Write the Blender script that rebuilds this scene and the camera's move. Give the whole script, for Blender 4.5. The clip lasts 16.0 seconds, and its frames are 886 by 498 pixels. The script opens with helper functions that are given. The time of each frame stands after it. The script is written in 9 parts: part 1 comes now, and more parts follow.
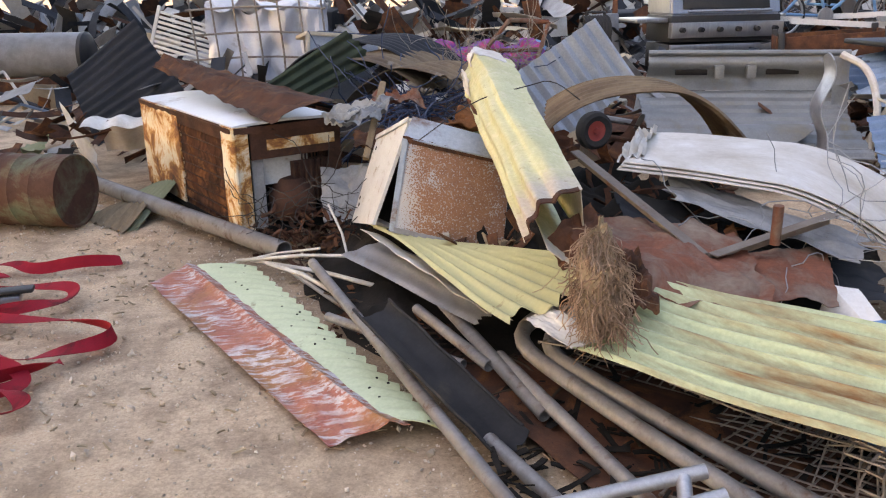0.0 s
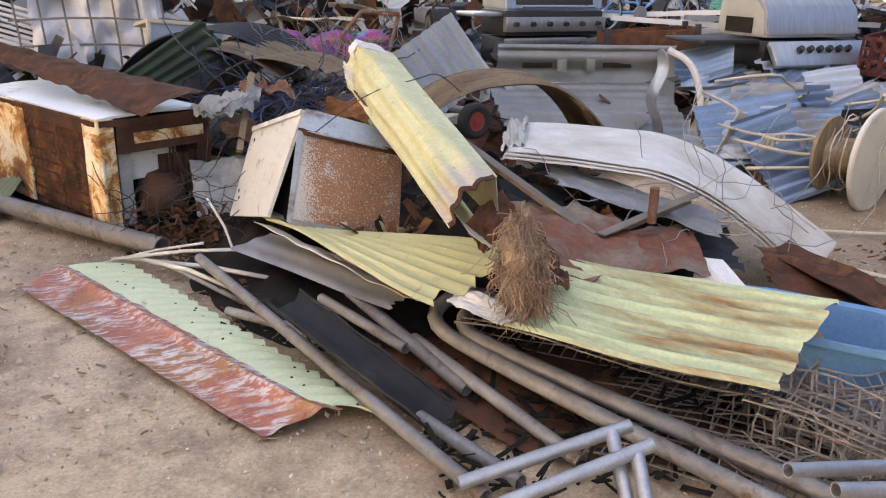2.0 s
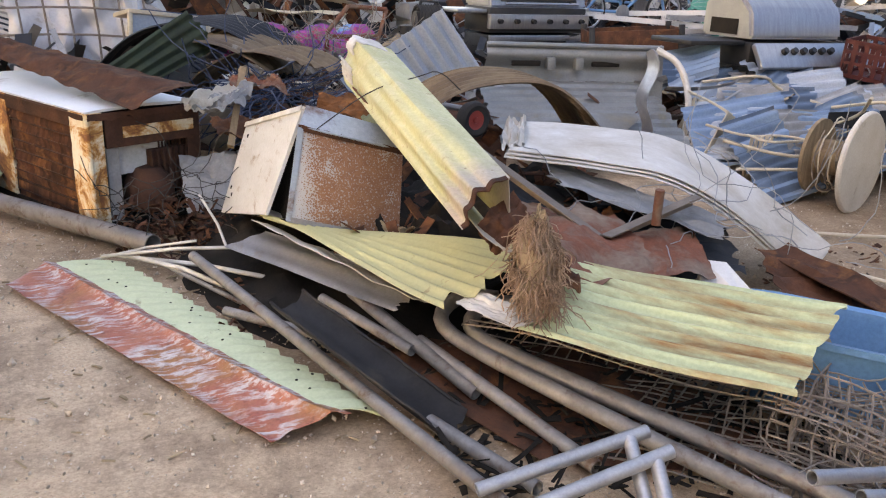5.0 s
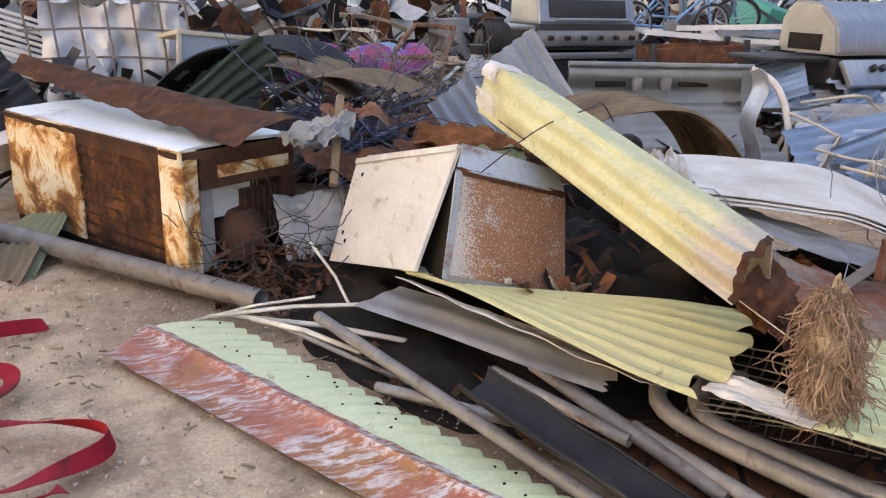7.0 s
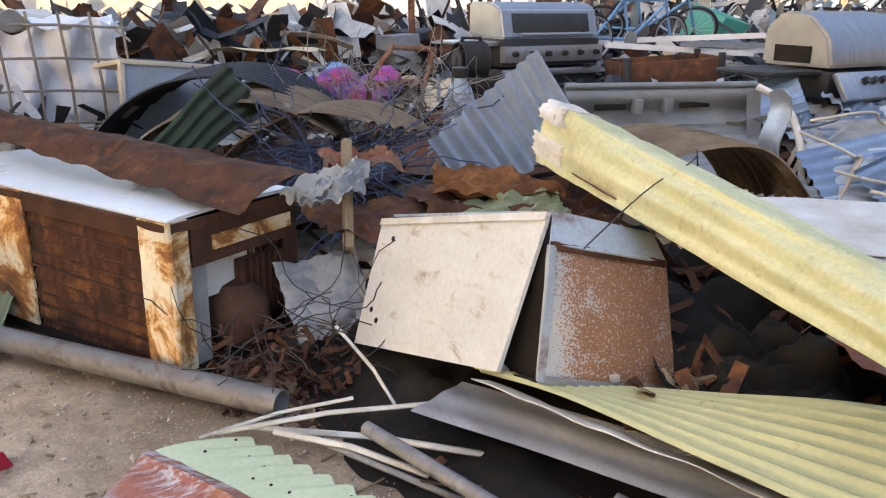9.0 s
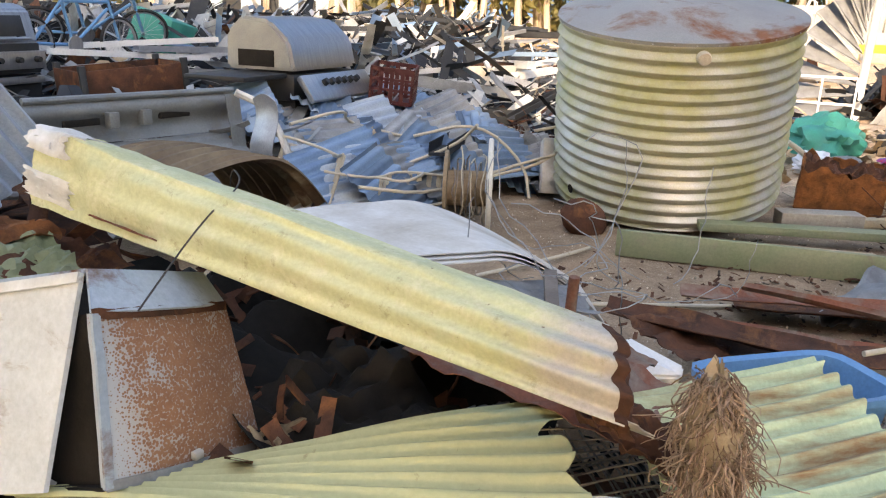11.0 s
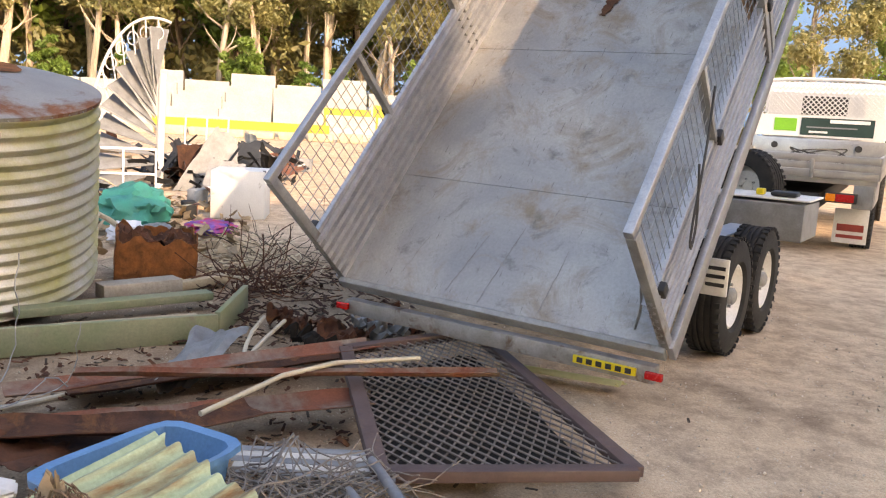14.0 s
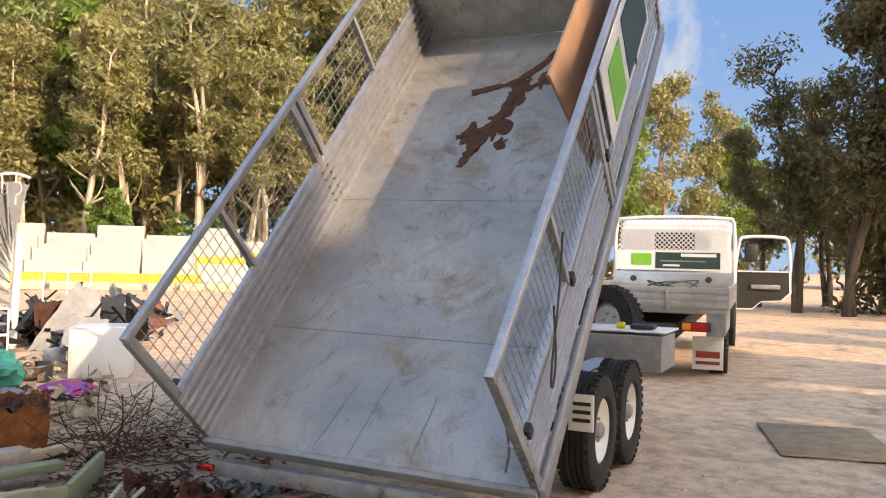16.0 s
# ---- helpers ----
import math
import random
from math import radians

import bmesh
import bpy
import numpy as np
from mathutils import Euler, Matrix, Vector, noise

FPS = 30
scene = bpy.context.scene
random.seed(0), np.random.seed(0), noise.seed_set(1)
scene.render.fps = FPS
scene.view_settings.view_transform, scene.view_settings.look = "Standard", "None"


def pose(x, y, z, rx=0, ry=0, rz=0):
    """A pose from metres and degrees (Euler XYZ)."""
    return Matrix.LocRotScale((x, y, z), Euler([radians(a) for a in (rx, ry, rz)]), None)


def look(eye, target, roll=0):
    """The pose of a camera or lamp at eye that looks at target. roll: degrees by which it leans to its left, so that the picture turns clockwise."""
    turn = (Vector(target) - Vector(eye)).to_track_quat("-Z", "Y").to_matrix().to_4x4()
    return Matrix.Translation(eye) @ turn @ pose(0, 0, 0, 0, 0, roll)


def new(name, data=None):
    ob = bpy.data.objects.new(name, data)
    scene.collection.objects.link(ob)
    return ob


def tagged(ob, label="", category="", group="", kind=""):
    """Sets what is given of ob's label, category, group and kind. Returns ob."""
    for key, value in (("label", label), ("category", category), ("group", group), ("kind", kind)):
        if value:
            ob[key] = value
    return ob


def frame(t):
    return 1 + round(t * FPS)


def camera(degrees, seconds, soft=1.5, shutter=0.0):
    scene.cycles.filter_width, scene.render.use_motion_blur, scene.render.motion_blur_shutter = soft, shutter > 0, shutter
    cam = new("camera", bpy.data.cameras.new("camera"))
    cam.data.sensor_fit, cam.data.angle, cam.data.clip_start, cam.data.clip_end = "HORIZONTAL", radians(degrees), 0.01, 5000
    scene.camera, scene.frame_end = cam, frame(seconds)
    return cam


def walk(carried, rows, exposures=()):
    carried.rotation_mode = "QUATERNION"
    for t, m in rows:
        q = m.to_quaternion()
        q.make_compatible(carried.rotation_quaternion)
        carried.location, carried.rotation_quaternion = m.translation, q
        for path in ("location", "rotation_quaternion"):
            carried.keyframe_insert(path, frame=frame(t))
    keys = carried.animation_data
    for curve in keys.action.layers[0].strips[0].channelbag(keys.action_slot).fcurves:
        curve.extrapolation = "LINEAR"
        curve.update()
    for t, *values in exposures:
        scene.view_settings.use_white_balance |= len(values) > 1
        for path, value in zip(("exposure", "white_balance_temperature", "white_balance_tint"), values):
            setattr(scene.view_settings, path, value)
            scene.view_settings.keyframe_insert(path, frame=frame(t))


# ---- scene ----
cam = camera(56.7, 16.0, soft=1.15)
PATH = [
    (0, (0.102, 0.338, 1.183), (-0.013, 2.237, 0.567), -0.9),
    (0.5, (-0.02, 0.317, 1.187), (0.004, 2.219, 0.57), -0.3),
    (1, (-0.096, 0.295, 1.19), (0.057, 2.191, 0.571), 0.2),
    (1.5, (-0.154, 0.276, 1.2), (0.111, 2.155, 0.568), 0.8),
    (2, (-0.179, 0.257, 1.205), (0.138, 2.126, 0.566), 1.0),
    (2.5, (-0.199, 0.24, 1.212), (0.133, 2.106, 0.572), 0.9),
    (3, (-0.21, 0.222, 1.217), (0.12, 2.091, 0.586), 0.6),
    (5.3, (-0.321, 0.359, 1.207), (0.071, 2.206, 0.548), 2.2),
    (5.5, (-0.366, 0.397, 1.209), (0.025, 2.242, 0.542), 2.1),
    (6, (-0.495, 0.544, 1.198), (-0.105, 2.389, 0.531), 2.2),
    (6.5, (-0.64, 0.698, 1.205), (-0.244, 2.545, 0.549), 1.8),
    (7, (-0.787, 0.864, 1.196), (-0.364, 2.719, 0.579), 1.7),
    (7.5, (-0.887, 1.044, 1.215), (-0.454, 2.9, 0.609), 1.1),
    (8, (-0.98, 1.236, 1.23), (-0.537, 3.091, 0.628), 0.8),
    (8.2, (-1.008, 1.293, 1.233), (-0.558, 3.148, 0.635), 0.7),
    (10.3, (-1.108, 1.806, 1.23), (0.132, 3.262, 0.644), 1.4),
    (10.5, (-1.121, 1.825, 1.243), (0.233, 3.177, 0.66), 1.5),
    (11, (-1.038, 1.893, 1.224), (0.556, 2.965, 0.668), 2.0),
    (11.5, (-1.021, 1.924, 1.233), (0.764, 2.659, 0.707), 2.3),
    (12, (-1.002, 1.929, 1.233), (0.885, 2.372, 0.741), 2.5),
    (12.5, (-0.981, 1.922, 1.229), (0.96, 2.093, 0.778), 2.8),
    (13, (-0.98, 1.913, 1.235), (0.977, 1.872, 0.823), 3.1),
    (13.5, (-0.968, 1.901, 1.234), (0.985, 1.676, 0.866), 3.3),
    (14, (-0.969, 1.889, 1.247), (0.965, 1.495, 0.926), 3.3),
    (14.5, (-0.979, 1.875, 1.261), (0.933, 1.347, 1.006), 2.8),
    (15, (-0.991, 1.863, 1.264), (0.906, 1.251, 1.103), 2.4),
    (15.5, (-0.988, 1.828, 1.289), (0.904, 1.185, 1.219), 1.7),
    (16, (-1.017, 1.834, 1.284), (0.869, 1.167, 1.316), 1.3),
]
walk(cam, [(t, look(eye, target, roll)) for t, eye, target, roll in PATH],
     exposures=[(0.0, 2.62, 9500, 24), (8.2, 2.62, 9100, 21), (10.3, 2.54, 8500, 15), (12.5, 2.42, 9000, 20), (14.5, 2.38, 8900, 20), (16.0, 2.15, 8400, 18)])

# ---- world, sun ----
SUN_AZ, SUN_EL = radians(206), radians(27)
world = bpy.data.worlds.new("sky")
scene.world = world
world.use_nodes = True
wn = world.node_tree
sky = wn.nodes.new("ShaderNodeTexSky")
sky.sky_type, sky.sun_disc, sky.sun_elevation = "NISHITA", False, SUN_EL
sky.sun_rotation = radians(90) - SUN_AZ
wn.links.new(sky.outputs[0], wn.nodes["Background"].inputs[0])
wn.nodes["Background"].inputs[1].default_value = 0.15
sun = new("sun", bpy.data.lights.new("sun", "SUN"))
sun.data.energy, sun.data.angle, sun.data.color = 1.35, radians(0.6), (1.0, 0.86, 0.68)
sun_from = Vector((math.cos(SUN_AZ) * math.cos(SUN_EL), math.sin(SUN_AZ) * math.cos(SUN_EL), math.sin(SUN_EL)))
sun.matrix_basis = look(sun_from * 40, (0, 0, 0))


# ---- materials ----
def nodes_of(name):
    m = bpy.data.materials.new(name)
    m.use_nodes = True
    return m, m.node_tree, m.node_tree.nodes["Principled BSDF"]


def noise_node(nt, vec, scale, detail=6, rough=0.6, dist=0.0):
    n = nt.nodes.new("ShaderNodeTexNoise")
    n.inputs["Scale"].default_value, n.inputs["Detail"].default_value = scale, detail
    n.inputs["Roughness"].default_value, n.inputs["Distortion"].default_value = rough, dist
    nt.links.new(vec, n.inputs["Vector"])
    return n.outputs["Fac"]


def ramp(nt, fac, lo, hi):
    r = nt.nodes.new("ShaderNodeMapRange")
    r.inputs[1].default_value, r.inputs[2].default_value = lo, hi
    nt.links.new(fac, r.inputs[0])
    return r.outputs[0]


def blend(nt, fac, a, b, kind="MIX"):
    m = nt.nodes.new("ShaderNodeMix")
    m.data_type, m.blend_type = "RGBA", kind
    for socket, value in ((m.inputs[0], fac), (m.inputs[6], a), (m.inputs[7], b)):
        if isinstance(value, (int, float)):
            socket.default_value = value
        elif isinstance(value, tuple):
            socket.default_value = (*value[:3], 1)
        else:
            nt.links.new(value, socket)
    return m.outputs[2]


def surface(name, a, b, scale=6.0, rough=0.6, metal=0.0, bump=0.15, fine=60.0, patch=None, amount=0.5, patch_scale=3.0,
            edge=0.06, streak=None, vary=0.0, sheen=0.34, turn=0.0):
    """Two tones at a large scale, a fine grain over them, and patches of a third (rust, flaked paint, dirt) with broken edges."""
    m, nt, p = nodes_of(name)
    geo = nt.nodes.new("ShaderNodeTexCoord")
    vec = geo.outputs["Object"]
    base = vec
    if turn:
        tn = nt.nodes.new("ShaderNodeMapping")
        tn.inputs["Rotation"].default_value = (0, 0, radians(turn))
        nt.links.new(vec, tn.inputs[0])
        base = tn.outputs[0]
    if streak:
        mp = nt.nodes.new("ShaderNodeMapping")
        mp.inputs["Scale"].default_value = streak
        nt.links.new(base, mp.inputs[0])
        svec = mp.outputs[0]
    else:
        svec = vec
    big = ramp(nt, noise_node(nt, svec, scale, 5, 0.6, 0.3), 0.32, 0.68)
    col = blend(nt, big, a, b)
    grain = noise_node(nt, vec, fine, 4, 0.7)
    col = blend(nt, sheen, col, grain, "OVERLAY")
    rg = ramp(nt, grain, 0.0, 1.0)
    rn = nt.nodes.new("ShaderNodeMapRange")
    rn.inputs[3].default_value, rn.inputs[4].default_value = max(0.05, rough - 0.15), min(1.0, rough + 0.15)
    nt.links.new(rg, rn.inputs[0])
    rout, mout = rn.outputs[0], None
    height = grain
    if patch:
        f = noise_node(nt, svec, patch_scale, 9, 0.68, 0.4)
        thr = 0.78 - 0.56 * amount
        mask = ramp(nt, f, thr - edge, thr + edge)
        pa = blend(nt, noise_node(nt, vec, 25, 5), patch, tuple(c * 0.45 for c in patch))
        col = blend(nt, mask, col, pa)
        rout2 = nt.nodes.new("ShaderNodeMix")
        nt.links.new(mask, rout2.inputs[0])
        nt.links.new(rout, rout2.inputs[2])
        rout2.inputs[3].default_value = 0.9
        rout = rout2.outputs[0]
        inv = nt.nodes.new("ShaderNodeMapRange")
        inv.inputs[3].default_value, inv.inputs[4].default_value = metal, 0.0
        nt.links.new(mask, inv.inputs[0])
        mout = inv.outputs[0]
        hm = nt.nodes.new("ShaderNodeMath")
        hm.operation = "ADD"
        nt.links.new(grain, hm.inputs[0])
        nt.links.new(mask, hm.inputs[1])
        height = hm.outputs[0]
    if vary:
        oi = nt.nodes.new("ShaderNodeObjectInfo")
        gi = nt.nodes.new("ShaderNodeNewGeometry")
        add = nt.nodes.new("ShaderNodeMath")
        add.operation = "ADD"
        nt.links.new(oi.outputs["Random"], add.inputs[0])
        nt.links.new(gi.outputs["Random Per Island"], add.inputs[1])
        fr = nt.nodes.new("ShaderNodeMath")
        fr.operation = "FRACT"
        nt.links.new(add.outputs[0], fr.inputs[0])
        v = nt.nodes.new("ShaderNodeMapRange")
        v.inputs[3].default_value, v.inputs[4].default_value = 1 - vary, 1 + vary
        nt.links.new(fr.outputs[0], v.inputs[0])
        hs = nt.nodes.new("ShaderNodeHueSaturation")
        nt.links.new(col, hs.inputs["Color"])
        nt.links.new(v.outputs[0], hs.inputs["Value"])
        col = hs.outputs[0]
    nt.links.new(col, p.inputs["Base Color"])
    nt.links.new(rout, p.inputs["Roughness"])
    p.inputs["Specular IOR Level"].default_value = 0.15 if rough > 0.7 else 0.4
    if mout is not None:
        nt.links.new(mout, p.inputs["Metallic"])
    else:
        p.inputs["Metallic"].default_value = metal
    if bump:
        bn = nt.nodes.new("ShaderNodeBump")
        bn.inputs["Strength"].default_value, bn.inputs["Distance"].default_value = bump, 0.01
        nt.links.new(height, bn.inputs["Height"])
        nt.links.new(bn.outputs[0], p.inputs["Normal"])
    return m


M = {
    "rust": surface("rust", (0.13, 0.055, 0.032), (0.055, 0.03, 0.022), 9, 0.9, 0, 0.4, 90, (0.26, 0.11, 0.05), 0.35, 7, vary=0.3),
    "rust_red": surface("rust_red", (0.24, 0.085, 0.05), (0.105, 0.05, 0.035), 4, 0.85, 0, 0.3, 90, (0.34, 0.27, 0.21), 0.36, 4, 0.12, vary=0.2, sheen=0.5),
    "rust_orange": surface("rust_orange", (0.30, 0.12, 0.045), (0.12, 0.05, 0.025), 12, 0.95, 0, 0.6, 70),
    "yellow": surface("yellow_paint", (0.50, 0.485, 0.265), (0.44, 0.425, 0.235), 3, 0.72, 0, 0.10, 70, (0.36, 0.27, 0.15), 0.21, 8.0, 0.035, sheen=0.16),
    "green_pale": surface("pale_green_paint", (0.50, 0.56, 0.33), (0.42, 0.49, 0.30), 4, 0.5, 0, 0.12, 70, (0.33, 0.15, 0.055), 0.42, 5.0, 0.10, streak=(0.22, 1.6, 0.5), turn=36),
    "galv": surface("galvanised_steel", (0.42, 0.43, 0.44), (0.32, 0.33, 0.35), 14, 0.45, 0.75, 0.05, 120, vary=0.12),
    "galv_dull": surface("weathered_zinc", (0.33, 0.34, 0.34), (0.22, 0.22, 0.22), 7, 0.6, 0.35, 0.12, 90, (0.2, 0.13, 0.09), 0.22, 4, vary=0.2),
    "pipe_grey": surface("pipe_grey", (0.27, 0.265, 0.26), (0.17, 0.155, 0.145), 9, 0.55, 0.25, 0.15, 90, (0.15, 0.09, 0.06), 0.3, 8, vary=0.15),
    "grey_corr": surface("grey_roof_sheet", (0.36, 0.42, 0.48), (0.29, 0.34, 0.39), 4, 0.5, 0.1, 0.08, 80, vary=0.1),
    "blue_sheet": surface("blue_roof_sheet", (0.09, 0.15, 0.235), (0.15, 0.225, 0.31), 4, 0.55, 0.05, 0.08, 80, (0.23, 0.245, 0.26), 0.3, 3, vary=0.45),
    "charcoal": surface("charcoal_sheet", (0.022, 0.026, 0.031), (0.038, 0.041, 0.046), 4, 0.75, 0.0, 0.1, 80, (0.09, 0.085, 0.08), 0.22, 4, vary=0.2),
    "dark_green": surface("dark_green_sheet", (0.06, 0.075, 0.04), (0.035, 0.04, 0.028), 5, 0.75, 0, 0.3, 60),
    "brown_corr": surface("brown_corrugated", (0.21, 0.155, 0.10), (0.10, 0.07, 0.05), 4, 0.8, 0, 0.2, 60, (0.4, 0.36, 0.3), 0.25, 3),
    "black": surface("black_rubber_sheet", (0.022, 0.022, 0.024), (0.04, 0.04, 0.04), 6, 0.75, 0, 0.15, 80, (0.10, 0.085, 0.07), 0.28, 5),
    "white": surface("white_enamel", (0.70, 0.69, 0.66), (0.60, 0.59, 0.56), 3, 0.45, 0, 0.05, 80, (0.33, 0.28, 0.21), 0.18, 5),
    "white_dirty": surface("weathered_white_sheet", (0.68, 0.67, 0.64), (0.52, 0.50, 0.46), 3, 0.55, 0, 0.1, 60, (0.40, 0.32, 0.21), 0.36, 2.5, 0.2),
    "white_flake": surface("freezer_lid_enamel", (0.66, 0.67, 0.68), (0.56, 0.57, 0.58), 3, 0.4, 0, 0.05, 80, (0.30, 0.13, 0.05), 0.2, 3),
    "cream": surface("cream_metal", (0.52, 0.46, 0.35), (0.43, 0.37, 0.28), 4, 0.55, 0, 0.1, 80, (0.3, 0.2, 0.12), 0.2, 6),
    "pale_blue": surface("pale_blue_enamel", (0.36, 0.42, 0.48), (0.30, 0.36, 0.41), 4, 0.5, 0.1, 0.1, 60, (0.22, 0.10, 0.05), 0.31, 6),
    "stack_white": surface("weathered_stack_sheet", (0.68, 0.67, 0.64), (0.60, 0.57, 0.51), 3, 0.55, 0, 0.1, 60, (0.44, 0.35, 0.24), 0.40, 1.7, 0.2),
    "rust_dark": surface("dark_brown_rust", (0.095, 0.045, 0.030), (0.05, 0.027, 0.02), 9, 0.9, 0, 0.4, 90, (0.19, 0.085, 0.04), 0.25, 8, vary=0.2),
    "panel_white": surface("stained_white_panel", (0.60, 0.61, 0.59), (0.52, 0.52, 0.49), 3, 0.55, 0, 0.1, 70, (0.42, 0.31, 0.20), 0.26, 7, 0.07, streak=(1, 1, 2.5)),
    # near-black: shade of hollows and holes put into colour; also some black scrap
    "dark": surface("void_shade_black_metal", (0.014, 0.012, 0.010), (0.024, 0.020, 0.017), 7, 0.9, 0, 0.3, 60),
    "wood": surface("weathered_wood", (0.30, 0.22, 0.14), (0.19, 0.14, 0.09), 5, 0.85, 0, 0.3, 90, vary=0.25, streak=(6, 1, 1)),
    "timber_green": surface("green_formwork", (0.20, 0.24, 0.13), (0.27, 0.27, 0.17), 3, 0.7, 0, 0.15, 70, (0.33, 0.29, 0.21), 0.22, 5),
    "pale_timber": surface("pale_timber", (0.55, 0.47, 0.33), (0.45, 0.36, 0.24), 5, 0.8, 0, 0.2, 80),
    "root": surface("dry_roots", (0.38, 0.27, 0.19), (0.21, 0.13, 0.085), 12, 0.95, 0, 0.3, 90, vary=0.4),
    "strap": surface("red_webbing", (0.40, 0.018, 0.03), (0.28, 0.012, 0.022), 9, 0.75, 0, 0.2, 260, (0.16, 0.03, 0.03), 0.28, 6),
    "rubber": surface("tyre_rubber", (0.022, 0.022, 0.023), (0.035, 0.034, 0.033), 8, 0.8, 0, 0.2, 90),
    "red_plastic": surface("red_plastic", (0.30, 0.045, 0.035), (0.22, 0.03, 0.025), 8, 0.55, 0, 0.05, 90),
    "maroon": surface("maroon_crate", (0.10, 0.022, 0.02), (0.07, 0.016, 0.015), 8, 0.55, 0, 0.05, 90),
    "blue_plastic": surface("blue_plastic", (0.08, 0.22, 0.40), (0.11, 0.27, 0.46), 5, 0.45, 0, 0.05, 80, (0.3, 0.3, 0.3), 0.15, 4),
    "teal": surface("teal_plastic", (0.02, 0.27, 0.20), (0.03, 0.20, 0.16), 5, 0.5, 0, 0.05, 80),
    "steel": surface("brushed_steel", (0.42, 0.42, 0.42), (0.33, 0.33, 0.34), 6, 0.36, 0.8, 0.03, 140, streak=(8, 1, 1)),
    "silver_blue": surface("ute_silver_paint", (0.225, 0.235, 0.23), (0.155, 0.16, 0.16), 4, 0.42, 0.3, 0.06, 90, (0.27, 0.25, 0.2), 0.3, 4),
    "tank": surface("tank_zinc", (0.50, 0.48, 0.42), (0.42, 0.41, 0.37), 3, 0.38, 0.55, 0.05, 110, (0.44, 0.44, 0.13), 0.42, 1.6, 0.16),
    "tank_lid": surface("tank_lid", (0.30, 0.29, 0.27), (0.24, 0.23, 0.22), 3, 0.55, 0.3, 0.06, 90, (0.26, 0.10, 0.045), 0.33, 1.6, 0.05),
    "plastic_grey": surface("grey_plastic", (0.22, 0.23, 0.24), (0.15, 0.155, 0.16), 8, 0.5, 0, 0.03, 90),
    "black_metal": surface("black_enamel", (0.018, 0.018, 0.019), (0.03, 0.03, 0.03), 6, 0.5, 0.1, 0.08, 90, vary=0.3),
    "ply": surface("plywood", (0.34, 0.20, 0.12), (0.26, 0.15, 0.09), 4, 0.7, 0, 0.1, 70),
    "truck_white": surface("truck_white_paint", (0.66, 0.66, 0.65), (0.58, 0.58, 0.57), 2, 0.3, 0, 0.0, 60),
    "barrier": surface("barrier_white_plastic", (0.40, 0.39, 0.365), (0.33, 0.32, 0.295), 1.5, 0.6, 0, 0.0, 20),
    "barrier_yellow": surface("barrier_yellow_plastic", (0.46, 0.36, 0.05), (0.40, 0.31, 0.04), 2, 0.6, 0, 0.0, 20),
    "concrete": surface("concrete_lump", (0.42, 0.39, 0.33), (0.34, 0.31, 0.26), 6, 0.9, 0, 0.4, 50),
    "bark": surface("gum_bark", (0.46, 0.39, 0.30), (0.24, 0.18, 0.13), 1.2, 0.9, 0, 0.4, 12, vary=0.3, streak=(3, 3, 0.6)),
    "bark_dark": surface("dark_bark", (0.10, 0.075, 0.055), (0.06, 0.045, 0.035), 2, 0.95, 0, 0.4, 12, vary=0.2),
    "wire": surface("rusty_wire", (0.30, 0.265, 0.23), (0.19, 0.155, 0.13), 20, 0.7, 0.3, 0.1, 90),
    "wire_dark": surface("dark_wire", (0.03, 0.028, 0.026), (0.06, 0.05, 0.045), 20, 0.7, 0.2, 0.1, 90),
    "wire_blue": surface("blue_cable", (0.03, 0.05, 0.10), (0.05, 0.07, 0.12), 20, 0.6, 0, 0.05, 90),
    "paper_white": surface("white_plastic_bag", (0.70, 0.71, 0.73), (0.58, 0.59, 0.62), 6, 0.5, 0, 0.1, 60, (0.36, 0.30, 0.24), 0.24, 3),
    "tan": surface("tan_debris", (0.38, 0.29, 0.19), (0.25, 0.18, 0.11), 6, 0.9, 0, 0.4, 50, vary=0.35),
    "pink": surface("pink_cloth", (0.60, 0.06, 0.09), (0.05, 0.10, 0.40), 9, 0.9, 0, 0.3, 90, (0.6, 0.5, 0.5), 0.2, 14),
    "amber": surface("amber_lens", (0.75, 0.22, 0.02), (0.7, 0.2, 0.02), 5, 0.25, 0, 0.0, 60),
    "red_lens": surface("red_lens", (0.45, 0.012, 0.012), (0.38, 0.01, 0.01), 5, 0.25, 0, 0.0, 60),
    "plate_yellow": surface("plate_yellow", (0.70, 0.52, 0.02), (0.66, 0.48, 0.02), 5, 0.4, 0, 0.0, 60),
    "sign_dark": surface("dark_green_sign", (0.015, 0.035, 0.03), (0.02, 0.045, 0.04), 3, 0.4, 0, 0.0, 60),
    "lime": surface("lime_sign", (0.15, 0.42, 0.03), (0.13, 0.38, 0.03), 3, 0.4, 0, 0.0, 60),
}


